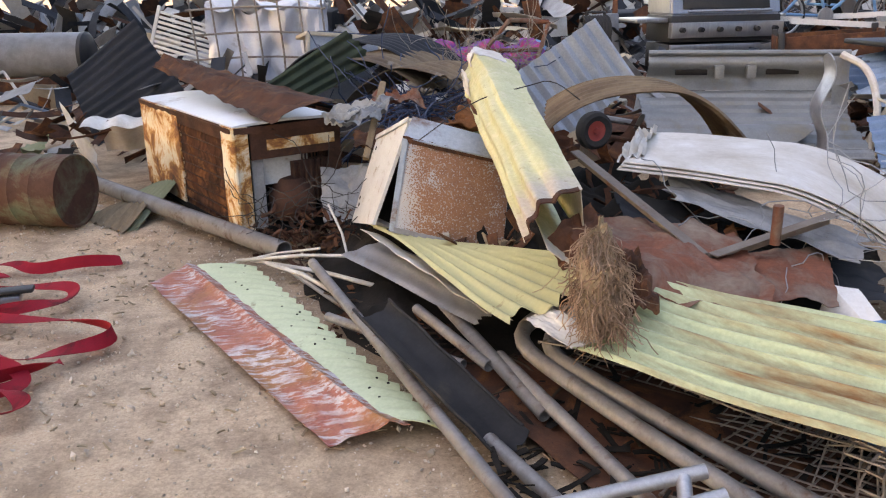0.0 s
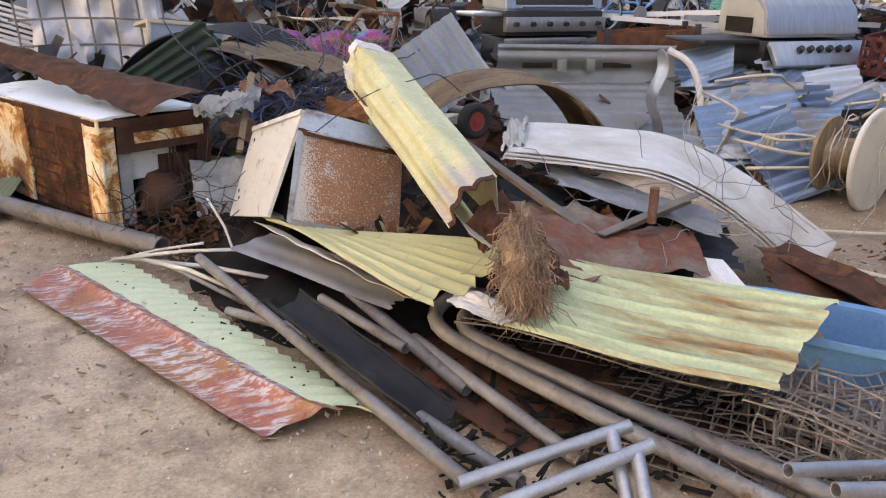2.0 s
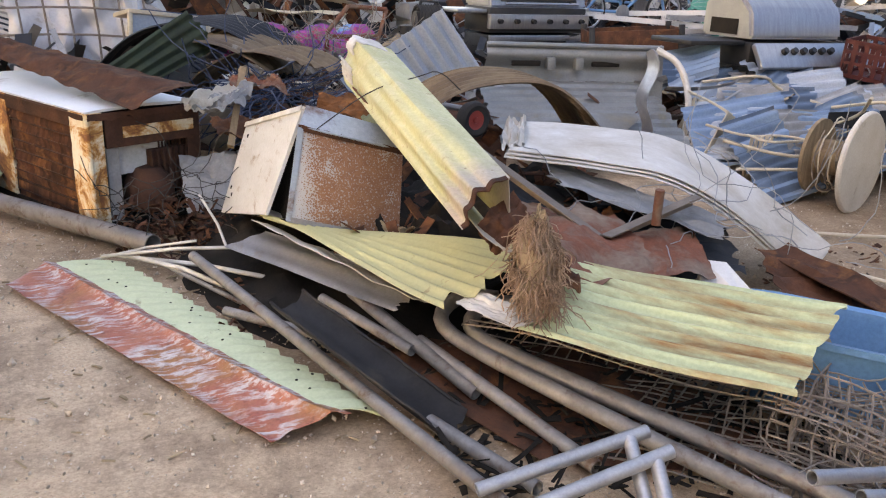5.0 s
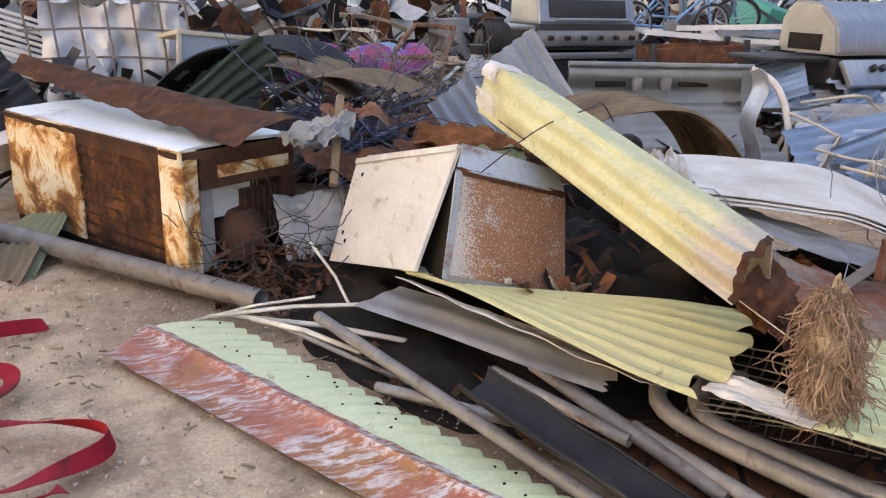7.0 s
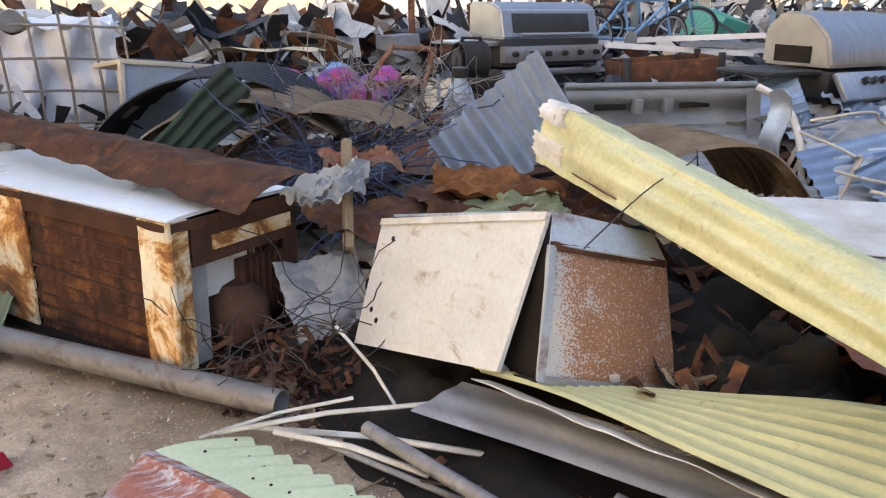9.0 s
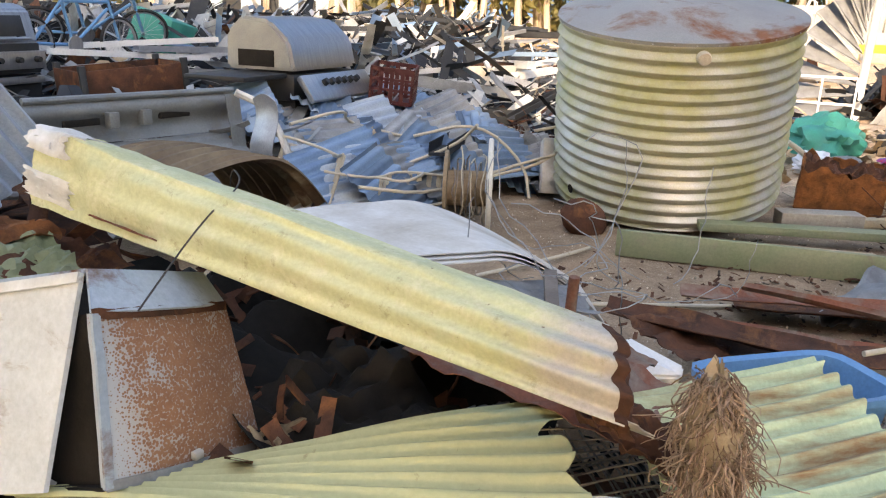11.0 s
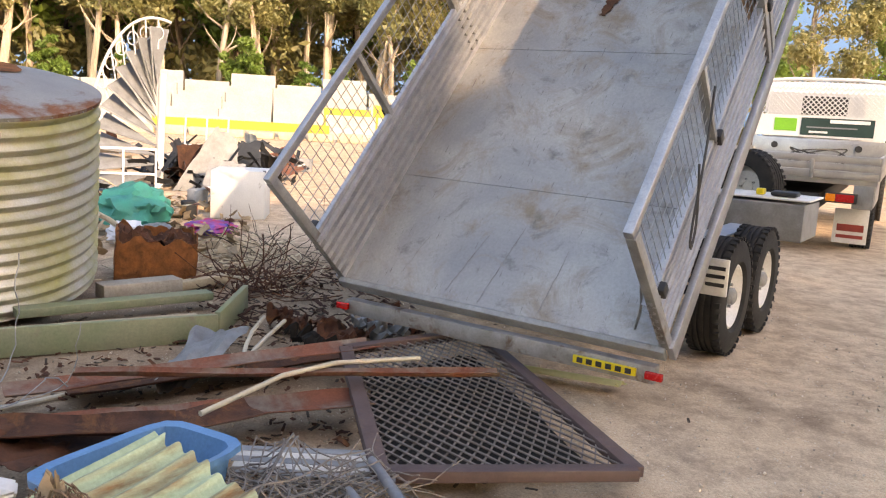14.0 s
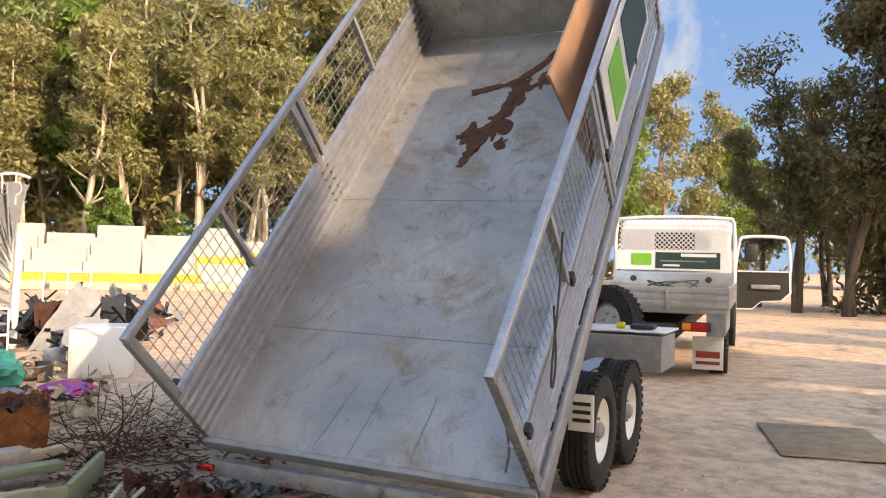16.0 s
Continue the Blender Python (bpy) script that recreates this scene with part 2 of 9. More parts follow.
def leaf_material(name, a, b):
    m, nt, p = nodes_of(name)
    gi = nt.nodes.new("ShaderNodeNewGeometry")
    oi = nt.nodes.new("ShaderNodeObjectInfo")
    add = nt.nodes.new("ShaderNodeMath")
    add.operation = "ADD"
    nt.links.new(oi.outputs["Random"], add.inputs[0])
    nt.links.new(gi.outputs["Random Per Island"], add.inputs[1])
    half = nt.nodes.new("ShaderNodeMath")
    half.operation = "MULTIPLY"
    half.inputs[1].default_value = 0.5
    nt.links.new(add.outputs[0], half.inputs[0])
    nt.links.new(blend(nt, half.outputs[0], a, b), p.inputs["Base Color"])
    p.inputs["Roughness"].default_value = 0.55
    tr = nt.nodes.new("ShaderNodeBsdfTranslucent")
    tr.inputs[0].default_value = (*(min(1, c * 1.6) for c in b), 1)
    mix = nt.nodes.new("ShaderNodeMixShader")
    mix.inputs[0].default_value = 0.3
    nt.links.new(p.outputs[0], mix.inputs[1])
    nt.links.new(tr.outputs[0], mix.inputs[2])
    nt.links.new(mix.outputs[0], nt.nodes["Material Output"].inputs[0])
    return m


M["bar_brown"] = surface("grey_brown_steel", (0.20, 0.165, 0.135), (0.12, 0.09, 0.07), 8, 0.7, 0.1, 0.2, 90, (0.20, 0.08, 0.045), 0.3, 7)
M["green_clean"] = surface("clean_pale_green_paint", (0.60, 0.66, 0.42), (0.54, 0.60, 0.37), 5, 0.55, 0, 0.12, 70, (0.40, 0.36, 0.22), 0.16, 9)
M["drum_white"] = surface("whitewashed_timber", (0.66, 0.63, 0.56), (0.55, 0.51, 0.43), 4, 0.7, 0, 0.15, 80, (0.42, 0.33, 0.22), 0.22, 6)
M["gate_brown"] = surface("purple_brown_paint", (0.115, 0.075, 0.068), (0.08, 0.05, 0.045), 7, 0.6, 0, 0.15, 90, (0.20, 0.13, 0.10), 0.25, 9)
M["mesh_brown"] = surface("worn_brown_mesh", (0.27, 0.225, 0.20), (0.15, 0.12, 0.105), 12, 0.5, 0.3, 0.1, 90)
M["zinc_smooth"] = surface("smooth_weathered_zinc", (0.31, 0.325, 0.35), (0.20, 0.205, 0.215), 5, 0.5, 0.25, 0.08, 90, (0.30, 0.20, 0.13), 0.24, 3, streak=(1.0, 0.4, 1.0))
M["leaf"] = leaf_material("gum_leaf", (0.10, 0.12, 0.045), (0.26, 0.225, 0.09))
M["leaf_green"] = leaf_material("shrub_leaf", (0.06, 0.12, 0.022), (0.17, 0.24, 0.045))
M["leaf_dark"] = leaf_material("casuarina_leaf", (0.04, 0.052, 0.02), (0.15, 0.125, 0.05))


def dirt():
    m, nt, p = nodes_of("packed_dirt")
    tc = nt.nodes.new("ShaderNodeTexCoord").outputs["Object"]
    big = ramp(nt, noise_node(nt, tc, 0.5, 6, 0.6, 0.5), 0.35, 0.65)
    mid = ramp(nt, noise_node(nt, tc, 5, 9, 0.75), 0.42, 0.66)
    col = blend(nt, big, (0.58, 0.425, 0.285), (0.66, 0.495, 0.345))
    col = blend(nt, mid, col, (0.34, 0.24, 0.165))
    damp = ramp(nt, noise_node(nt, tc, 1.3, 5, 0.6), 0.56, 0.70)
    col = blend(nt, damp, col, (0.27, 0.185, 0.125))
    # darker brown soil in rough circles round the heap and before the tank
    for centre, radius in (((2.9, 3.1, 0), 1.9), ((0.25, 2.95, 0), 0.95), ((4.9, 1.9, 0), 1.5), ((-0.7, 4.1, 0), 0.8)):
        far = nt.nodes.new("ShaderNodeVectorMath")
        far.operation = "DISTANCE"
        nt.links.new(tc, far.inputs[0])
        far.inputs[1].default_value = centre
        edge = nt.nodes.new("ShaderNodeMath")
        edge.operation = "MULTIPLY_ADD"
        nt.links.new(noise_node(nt, tc, 2.2, 8, 0.7), edge.inputs[0])
        edge.inputs[1].default_value = 1.2
        nt.links.new(far.outputs["Value"], edge.inputs[2])
        col = blend(nt, ramp(nt, edge.outputs[0], radius + 0.75, radius + 0.25), col, blend(nt, mid, (0.34, 0.245, 0.165), (0.22, 0.15, 0.10)))
    grain = noise_node(nt, tc, 90, 6, 0.8)
    col = blend(nt, 0.85, col, grain, "OVERLAY")
    speck = ramp(nt, noise_node(nt, tc, 240, 3, 0.6), 0.62, 0.70)
    col = blend(nt, speck, col, (0.20, 0.145, 0.105))
    vo = nt.nodes.new("ShaderNodeTexVoronoi")
    vo.inputs["Scale"].default_value = 55
    nt.links.new(tc, vo.inputs["Vector"])
    peb = ramp(nt, vo.outputs["Distance"], 0.22, 0.12)
    pick = ramp(nt, noise_node(nt, tc, 9, 4), 0.5, 0.62)
    mul = nt.nodes.new("ShaderNodeMath")
    mul.operation = "MULTIPLY"
    nt.links.new(peb, mul.inputs[0])
    nt.links.new(pick, mul.inputs[1])
    col = blend(nt, mul.outputs[0], col, (0.66, 0.58, 0.48))
    nt.links.new(col, p.inputs["Base Color"])
    p.inputs["Roughness"].default_value = 0.95
    p.inputs["Specular IOR Level"].default_value = 0.15
    hs = nt.nodes.new("ShaderNodeMath")
    hs.operation = "ADD"
    nt.links.new(grain, hs.inputs[0])
    nt.links.new(noise_node(nt, tc, 22, 6, 0.7), hs.inputs[1])
    bn = nt.nodes.new("ShaderNodeBump")
    bn.inputs["Strength"].default_value, bn.inputs["Distance"].default_value = 0.5, 0.008
    nt.links.new(hs.outputs[0], bn.inputs["Height"])
    nt.links.new(bn.outputs[0], p.inputs["Normal"])
    return m


M["dirt"] = dirt()


def rust_speckle():
    """Blue-grey enamel; one broad field of it is eaten by small round rust spots."""
    m, nt, p = nodes_of("speckled_rust_panel")
    tc = nt.nodes.new("ShaderNodeTexCoord").outputs["Object"]
    col = blend(nt, ramp(nt, noise_node(nt, tc, 5, 6), 0.35, 0.7), (0.35, 0.41, 0.46), (0.42, 0.45, 0.47))
    sep = nt.nodes.new("ShaderNodeSeparateXYZ")
    nt.links.new(tc, sep.inputs[0])
    across = ramp(nt, sep.outputs["X"], 0.0, 0.12)
    far = ramp(nt, sep.outputs["X"], 0.48, 0.42)
    field = nt.nodes.new("ShaderNodeMath")
    field.operation = "MULTIPLY"
    nt.links.new(across, field.inputs[0])
    nt.links.new(far, field.inputs[1])
    blot = ramp(nt, noise_node(nt, tc, 6, 6, 0.65), 0.24, 0.44)
    both = nt.nodes.new("ShaderNodeMath")
    both.operation = "MULTIPLY"
    nt.links.new(field.outputs[0], both.inputs[0])
    nt.links.new(blot, both.inputs[1])
    vo = nt.nodes.new("ShaderNodeTexVoronoi")
    vo.inputs["Scale"].default_value = 170
    nt.links.new(tc, vo.inputs["Vector"])
    size = nt.nodes.new("ShaderNodeMapRange")
    size.inputs[3].default_value, size.inputs[4].default_value = 0.04, 0.74
    nt.links.new(both.outputs[0], size.inputs[0])
    gap = nt.nodes.new("ShaderNodeMath")
    gap.operation = "SUBTRACT"
    nt.links.new(size.outputs[0], gap.inputs[0])
    nt.links.new(vo.outputs["Distance"], gap.inputs[1])
    spot = ramp(nt, gap.outputs[0], -0.05, 0.10)
    half = nt.nodes.new("ShaderNodeMath")
    half.operation = "MULTIPLY"
    half.inputs[1].default_value = 0.65
    nt.links.new(both.outputs[0], half.inputs[0])
    col = blend(nt, half.outputs[0], col, (0.30, 0.20, 0.14))
    rust = blend(nt, noise_node(nt, tc, 40, 4), (0.33, 0.16, 0.085), (0.17, 0.075, 0.04))
    col = blend(nt, spot, col, rust)
    nt.links.new(col, p.inputs["Base Color"])
    p.inputs["Roughness"].default_value = 0.7
    bn = nt.nodes.new("ShaderNodeBump")
    bn.inputs["Strength"].default_value, bn.inputs["Distance"].default_value = 0.3, 0.004
    nt.links.new(spot, bn.inputs["Height"])
    nt.links.new(bn.outputs[0], p.inputs["Normal"])
    return m


M["panel_rust"] = rust_speckle()


def faded_yellow():
    """Chalky pale yellow paint: grime in the flutes, greyish weathering towards one torn end, rust nicks."""
    m, nt, p = nodes_of("chalky_yellow_paint")
    tc = nt.nodes.new("ShaderNodeTexCoord").outputs["Object"]
    sep = nt.nodes.new("ShaderNodeSeparateXYZ")
    nt.links.new(tc, sep.inputs[0])
    col = blend(nt, ramp(nt, noise_node(nt, tc, 3.5, 6, 0.65), 0.34, 0.66), (0.57, 0.57, 0.345), (0.48, 0.47, 0.265))
    col = blend(nt, ramp(nt, noise_node(nt, tc, 11, 8, 0.7, 0.5), 0.50, 0.72), col, (0.64, 0.60, 0.40))
    wob = nt.nodes.new("ShaderNodeMath")
    wob.operation = "MULTIPLY_ADD"
    nt.links.new(noise_node(nt, tc, 7, 7, 0.7), wob.inputs[0])
    wob.inputs[1].default_value = 0.55
    nt.links.new(sep.outputs["Y"], wob.inputs[2])
    worn = ramp(nt, wob.outputs[0], -0.18, -0.36)
    col = blend(nt, worn, col, (0.47, 0.41, 0.33))
    grime = ramp(nt, noise_node(nt, tc, 24, 8, 0.75), 0.58, 0.74)
    col = blend(nt, grime, col, (0.30, 0.25, 0.14))
    nick = ramp(nt, noise_node(nt, tc, 46, 5, 0.6), 0.70, 0.74)
    col = blend(nt, nick, col, (0.17, 0.09, 0.05))
    col = blend(nt, 0.3, col, noise_node(nt, tc, 90, 4, 0.7), "OVERLAY")
    nt.links.new(col, p.inputs["Base Color"])
    p.inputs["Roughness"].default_value = 0.75
    p.inputs["Specular IOR Level"].default_value = 0.25
    bn = nt.nodes.new("ShaderNodeBump")
    bn.inputs["Strength"].default_value, bn.inputs["Distance"].default_value = 0.25, 0.008
    nt.links.new(noise_node(nt, tc, 18, 8, 0.7), bn.inputs["Height"])
    nt.links.new(bn.outputs[0], p.inputs["Normal"])
    return m


def scraped_primer():
    """Terracotta primer, scraped to bare grey metal in long cross strokes, rust-orange where it flexed."""
    m, nt, p = nodes_of("scraped_red_primer")
    tc = nt.nodes.new("ShaderNodeTexCoord").outputs["Object"]
    col = blend(nt, ramp(nt, noise_node(nt, tc, 4, 6, 0.65), 0.38, 0.62), (0.40, 0.15, 0.095), (0.31, 0.095, 0.075))
    col = blend(nt, ramp(nt, noise_node(nt, tc, 2.2, 4, 0.6), 0.50, 0.64), col, (0.33, 0.15, 0.065))
    mp = nt.nodes.new("ShaderNodeMapping")
    mp.inputs["Rotation"].default_value = (0, 0, radians(14))
    mp.inputs["Scale"].default_value = (0.16, 1.0, 1.0)
    nt.links.new(tc, mp.inputs[0])
    stroke = ramp(nt, noise_node(nt, mp.outputs[0], 48, 6, 0.65, 0.2), 0.46, 0.57)
    where = ramp(nt, noise_node(nt, tc, 3.4, 5, 0.6), 0.38, 0.54)
    mul = nt.nodes.new("ShaderNodeMath")
    mul.operation = "MULTIPLY"
    nt.links.new(stroke, mul.inputs[0])
    nt.links.new(where, mul.inputs[1])
    col = blend(nt, mul.outputs[0], col, blend(nt, noise_node(nt, tc, 30, 4), (0.60, 0.55, 0.52), (0.40, 0.38, 0.40)))
    dirt_ = ramp(nt, noise_node(nt, tc, 16, 8, 0.75), 0.56, 0.70)
    col = blend(nt, dirt_, col, (0.16, 0.075, 0.05))
    col = blend(nt, 0.5, col, noise_node(nt, tc, 80, 5, 0.75), "OVERLAY")
    nt.links.new(col, p.inputs["Base Color"])
    p.inputs["Roughness"].default_value = 0.7
    p.inputs["Specular IOR Level"].default_value = 0.3
    bn = nt.nodes.new("ShaderNodeBump")
    bn.inputs["Strength"].default_value, bn.inputs["Distance"].default_value = 0.3, 0.006
    nt.links.new(noise_node(nt, mp.outputs[0], 30, 7, 0.7), bn.inputs["Height"])
    nt.links.new(bn.outputs[0], p.inputs["Normal"])
    return m


def rusting_enamel():
    """White enamel breaking through cream and orange into dark brown rust, worst in broad blotches."""
    m, nt, p = nodes_of("rusting_enamel")
    tc = nt.nodes.new("ShaderNodeTexCoord").outputs["Object"]
    col = blend(nt, ramp(nt, noise_node(nt, tc, 5, 5), 0.35, 0.65), (0.74, 0.69, 0.56), (0.66, 0.56, 0.38))
    f = noise_node(nt, tc, 5.5, 10, 0.70, 0.5)
    col = blend(nt, ramp(nt, f, 0.44, 0.52), col, (0.55, 0.27, 0.07))
    col = blend(nt, ramp(nt, f, 0.50, 0.56), col, (0.24, 0.09, 0.03))
    col = blend(nt, ramp(nt, f, 0.58, 0.66), col, (0.075, 0.035, 0.022))
    col = blend(nt, 0.5, col, noise_node(nt, tc, 70, 5, 0.75), "OVERLAY")
    nt.links.new(col, p.inputs["Base Color"])
    p.inputs["Roughness"].default_value = 0.75
    bn = nt.nodes.new("ShaderNodeBump")
    bn.inputs["Strength"].default_value, bn.inputs["Distance"].default_value = 0.6, 0.008
    nt.links.new(f, bn.inputs["Height"])
    nt.links.new(bn.outputs[0], p.inputs["Normal"])
    return m


def tipper_floor():
    """Bare steel plate: cloudy zinc tones, dusty brown scuffs, short scratches, grit."""
    m, nt, p = nodes_of("scuffed_tipper_floor")
    tc = nt.nodes.new("ShaderNodeTexCoord").outputs["Object"]
    col = blend(nt, ramp(nt, noise_node(nt, tc, 1.3, 6, 0.62, 0.6), 0.36, 0.64), (0.225, 0.232, 0.245), (0.36, 0.355, 0.34))
    dust = ramp(nt, noise_node(nt, tc, 2.6, 9, 0.72, 0.8), 0.50, 0.68)
    col = blend(nt, dust, col, (0.25, 0.205, 0.16))
    dark = ramp(nt, noise_node(nt, tc, 5.5, 9, 0.72, 0.5), 0.56, 0.72)
    col = blend(nt, dark, col, (0.13, 0.125, 0.12))
    mp = nt.nodes.new("ShaderNodeMapping")
    mp.inputs["Scale"].default_value = (0.10, 1.0, 1.0)
    nt.links.new(tc, mp.inputs[0])
    scr = ramp(nt, noise_node(nt, mp.outputs[0], 70, 4, 0.6), 0.64, 0.69)
    col = blend(nt, scr, col, (0.15, 0.14, 0.135))
    grit = ramp(nt, noise_node(nt, tc, 55, 3, 0.6), 0.71, 0.75)
    col = blend(nt, grit, col, (0.10, 0.08, 0.07))
    col = blend(nt, 0.3, col, noise_node(nt, tc, 60, 5, 0.75), "OVERLAY")
    nt.links.new(col, p.inputs["Base Color"])
    p.inputs["Metallic"].default_value = 0.35
    rn = nt.nodes.new("ShaderNodeMapRange")
    rn.inputs[3].default_value, rn.inputs[4].default_value = 0.42, 0.75
    nt.links.new(dust, rn.inputs[0])
    nt.links.new(rn.outputs[0], p.inputs["Roughness"])
    bn = nt.nodes.new("ShaderNodeBump")
    bn.inputs["Strength"].default_value, bn.inputs["Distance"].default_value = 0.12, 0.006
    nt.links.new(noise_node(nt, tc, 14, 8, 0.7), bn.inputs["Height"])
    nt.links.new(bn.outputs[0], p.inputs["Normal"])
    return m


M["yellow_chalk"] = faded_yellow()
M["red_paint"] = scraped_primer()
M["enamel_rust"] = rusting_enamel()
M["tray_floor"] = tipper_floor()

# ---- builders ----
V = Vector


def flat_mesh(name, bm, material, smooth=False):
    bmesh.ops.recalc_face_normals(bm, faces=bm.faces)
    me = bpy.data.meshes.new(name)
    if smooth:
        for f in bm.faces:
            f.smooth = True
    bm.to_mesh(me)
    bm.free()
    me.materials.append(M[material] if isinstance(material, str) else material)
    if smooth:
        me.set_sharp_from_angle(angle=radians(38))
    return me


def thing(name, m, label, category, group="", kind=""):
    """An Empty at the base of a thing; its parts are built in its own axes."""
    if not isinstance(m, Matrix):
        m = Matrix.Translation(V(m))
    ob = new(name)
    ob.empty_display_size = 0.1
    ob.matrix_basis = m
    return tagged(ob, label, category, group, kind)


def part(name, bm, material, parent, label="", smooth=True):
    ob = new(name, flat_mesh(name, bm, material, smooth))
    ob.parent = parent
    return tagged(ob, label) if label else ob


def solo(name, bm, material, label, category, group="", kind="", smooth=True):
    """A thing that is one mesh, built in world axes; its origin is set under its middle."""
    xs = [v.co.copy() for v in bm.verts]
    lo = V([min(c[i] for c in xs) for i in range(3)])
    hi = V([max(c[i] for c in xs) for i in range(3)])
    o = V(((lo.x + hi.x) / 2, (lo.y + hi.y) / 2, lo.z))
    bmesh.ops.translate(bm, verts=bm.verts, vec=-o)
    ob = new(name, flat_mesh(name, bm, material, smooth))
    ob.location = o
    return tagged(ob, label, category, group, kind)


def box(x0, x1, y0, y1, z0, z1, bev=0.0, bm=None, m=None):
    bm = bm or bmesh.new()
    r = bmesh.ops.create_cube(bm, size=1)
    t = Matrix.Translation(((x0 + x1) / 2, (y0 + y1) / 2, (z0 + z1) / 2)) @ Matrix.Diagonal((x1 - x0, y1 - y0, z1 - z0, 1))
    bmesh.ops.transform(bm, matrix=(m @ t) if m else t, verts=r["verts"])
    if bev:
        es = list({e for v in r["verts"] for e in v.link_edges})
        bmesh.ops.bevel(bm, geom=es, offset=bev, segments=2, affect="EDGES", profile=0.5)
    return bm


def tube(points, radius, sides=8, bm=None, bend=0, cap=True):
    """A round bar or pipe along a line of points; bend > 0 smooths the corners."""
    bm = bm or bmesh.new()
    ps = [V(p) for p in points]
    for _ in range(bend):
        q = [ps[0]]
        for a, b in zip(ps, ps[1:]):
            q += [a * 0.75 + b * 0.25, a * 0.25 + b * 0.75]
        ps = q + [ps[-1]]
    rings = []
    side = None
    for i, p in enumerate(ps):
        d = (ps[min(i + 1, len(ps) - 1)] - ps[max(i - 1, 0)]).normalized()
        if side is None:
            side = d.orthogonal().normalized()
        side = (side - d * side.dot(d)).normalized()
        up = d.cross(side)
        rad = radius[i * len(radius) // len(ps)] if isinstance(radius, (list, tuple)) else radius
        rings.append([bm.verts.new(p + (side * math.cos(k * math.tau / sides) + up * math.sin(k * math.tau / sides)) * rad) for k in range(sides)])
    for a, b in zip(rings, rings[1:]):
        for k in range(sides):
            bm.faces.new((a[k], a[(k + 1) % sides], b[(k + 1) % sides], b[k]))
    if cap:
        bm.faces.new(rings[0][::-1])
        bm.faces.new(rings[-1])
    return bm


def hollow(a, b, r, wall=0.004, sides=20, bm=None):
    """A pipe with an open bore."""
    bm = bm or bmesh.new()
    a, b = V(a), V(b)
    d = (b - a).normalized()
    s = d.orthogonal().normalized()
    u = d.cross(s)
    prof = ((a, r), (b, r), (b, r - wall), (a, r - wall))
    rings = [[bm.verts.new(c + (s * math.cos(k * math.tau / sides) + u * math.sin(k * math.tau / sides)) * rr) for k in range(sides)] for c, rr in prof]
    for i in range(4):
        p, q = rings[i], rings[(i + 1) % 4]
        for k in range(sides):
            bm.faces.new((p[k], p[(k + 1) % sides], q[(k + 1) % sides], q[k]))
    return bm


def lathe(profile, sides=32, m=None, bm=None, close=False):
    """A turned form round z from (radius, height) pairs."""
    bm = bm or bmesh.new()
    rings = []
    for r, z in profile:
        rings.append([bm.verts.new((m or Matrix()) @ V((max(r, 1e-4) * math.cos(k * math.tau / sides), max(r, 1e-4) * math.sin(k * math.tau / sides), z))) for k in range(sides)])
    pairs = list(zip(rings, rings[1:])) + ([(rings[-1], rings[0])] if close else [])
    for a, b in pairs:
        for k in range(sides):
            bm.faces.new((a[k], a[(k + 1) % sides], b[(k + 1) % sides], b[k]))
    return bm


def surf(f, nu, nv, thick=0.002, bm=None):
    """A sheet with thickness from a function of (s, t) in 0..1."""
    bm = bm or bmesh.new()
    g = [[f(i / nu, j / nv) for j in range(nv + 1)] for i in range(nu + 1)]
    nrm = []
    for i in range(nu + 1):
        row = []
        for j in range(nv + 1):
            du = g[min(i + 1, nu)][j] - g[max(i - 1, 0)][j]
            dv = g[i][min(j + 1, nv)] - g[i][max(j - 1, 0)]
            row.append(du.cross(dv).normalized())
        nrm.append(row)
    top = [[bm.verts.new(g[i][j] + nrm[i][j] * thick / 2) for j in range(nv + 1)] for i in range(nu + 1)]
    bot = [[bm.verts.new(g[i][j] - nrm[i][j] * thick / 2) for j in range(nv + 1)] for i in range(nu + 1)]
    for i in range(nu):
        for j in range(nv):
            bm.faces.new((top[i][j], top[i + 1][j], top[i + 1][j + 1], top[i][j + 1]))
            bm.faces.new((bot[i][j], bot[i][j + 1], bot[i + 1][j + 1], bot[i + 1][j]))
    for i in range(nu):
        bm.faces.new((top[i][0], bot[i][0], bot[i + 1][0], top[i + 1][0]))
        bm.faces.new((top[i][nv], top[i + 1][nv], bot[i + 1][nv], bot[i][nv]))
    for j in range(nv):
        bm.faces.new((top[0][j], top[0][j + 1], bot[0][j + 1], bot[0][j]))
        bm.faces.new((top[nu][j], bot[nu][j], bot[nu][j + 1], top[nu][j + 1]))
    return bm


def quad(a, b, c, d):
    """A bilinear patch: a-b along s at t=0, d-c along s at t=1."""
    a, b, c, d = V(a), V(b), V(c), V(d)
    return lambda s, t: (a * (1 - s) + b * s) * (1 - t) + (d * (1 - s) + c * s) * t


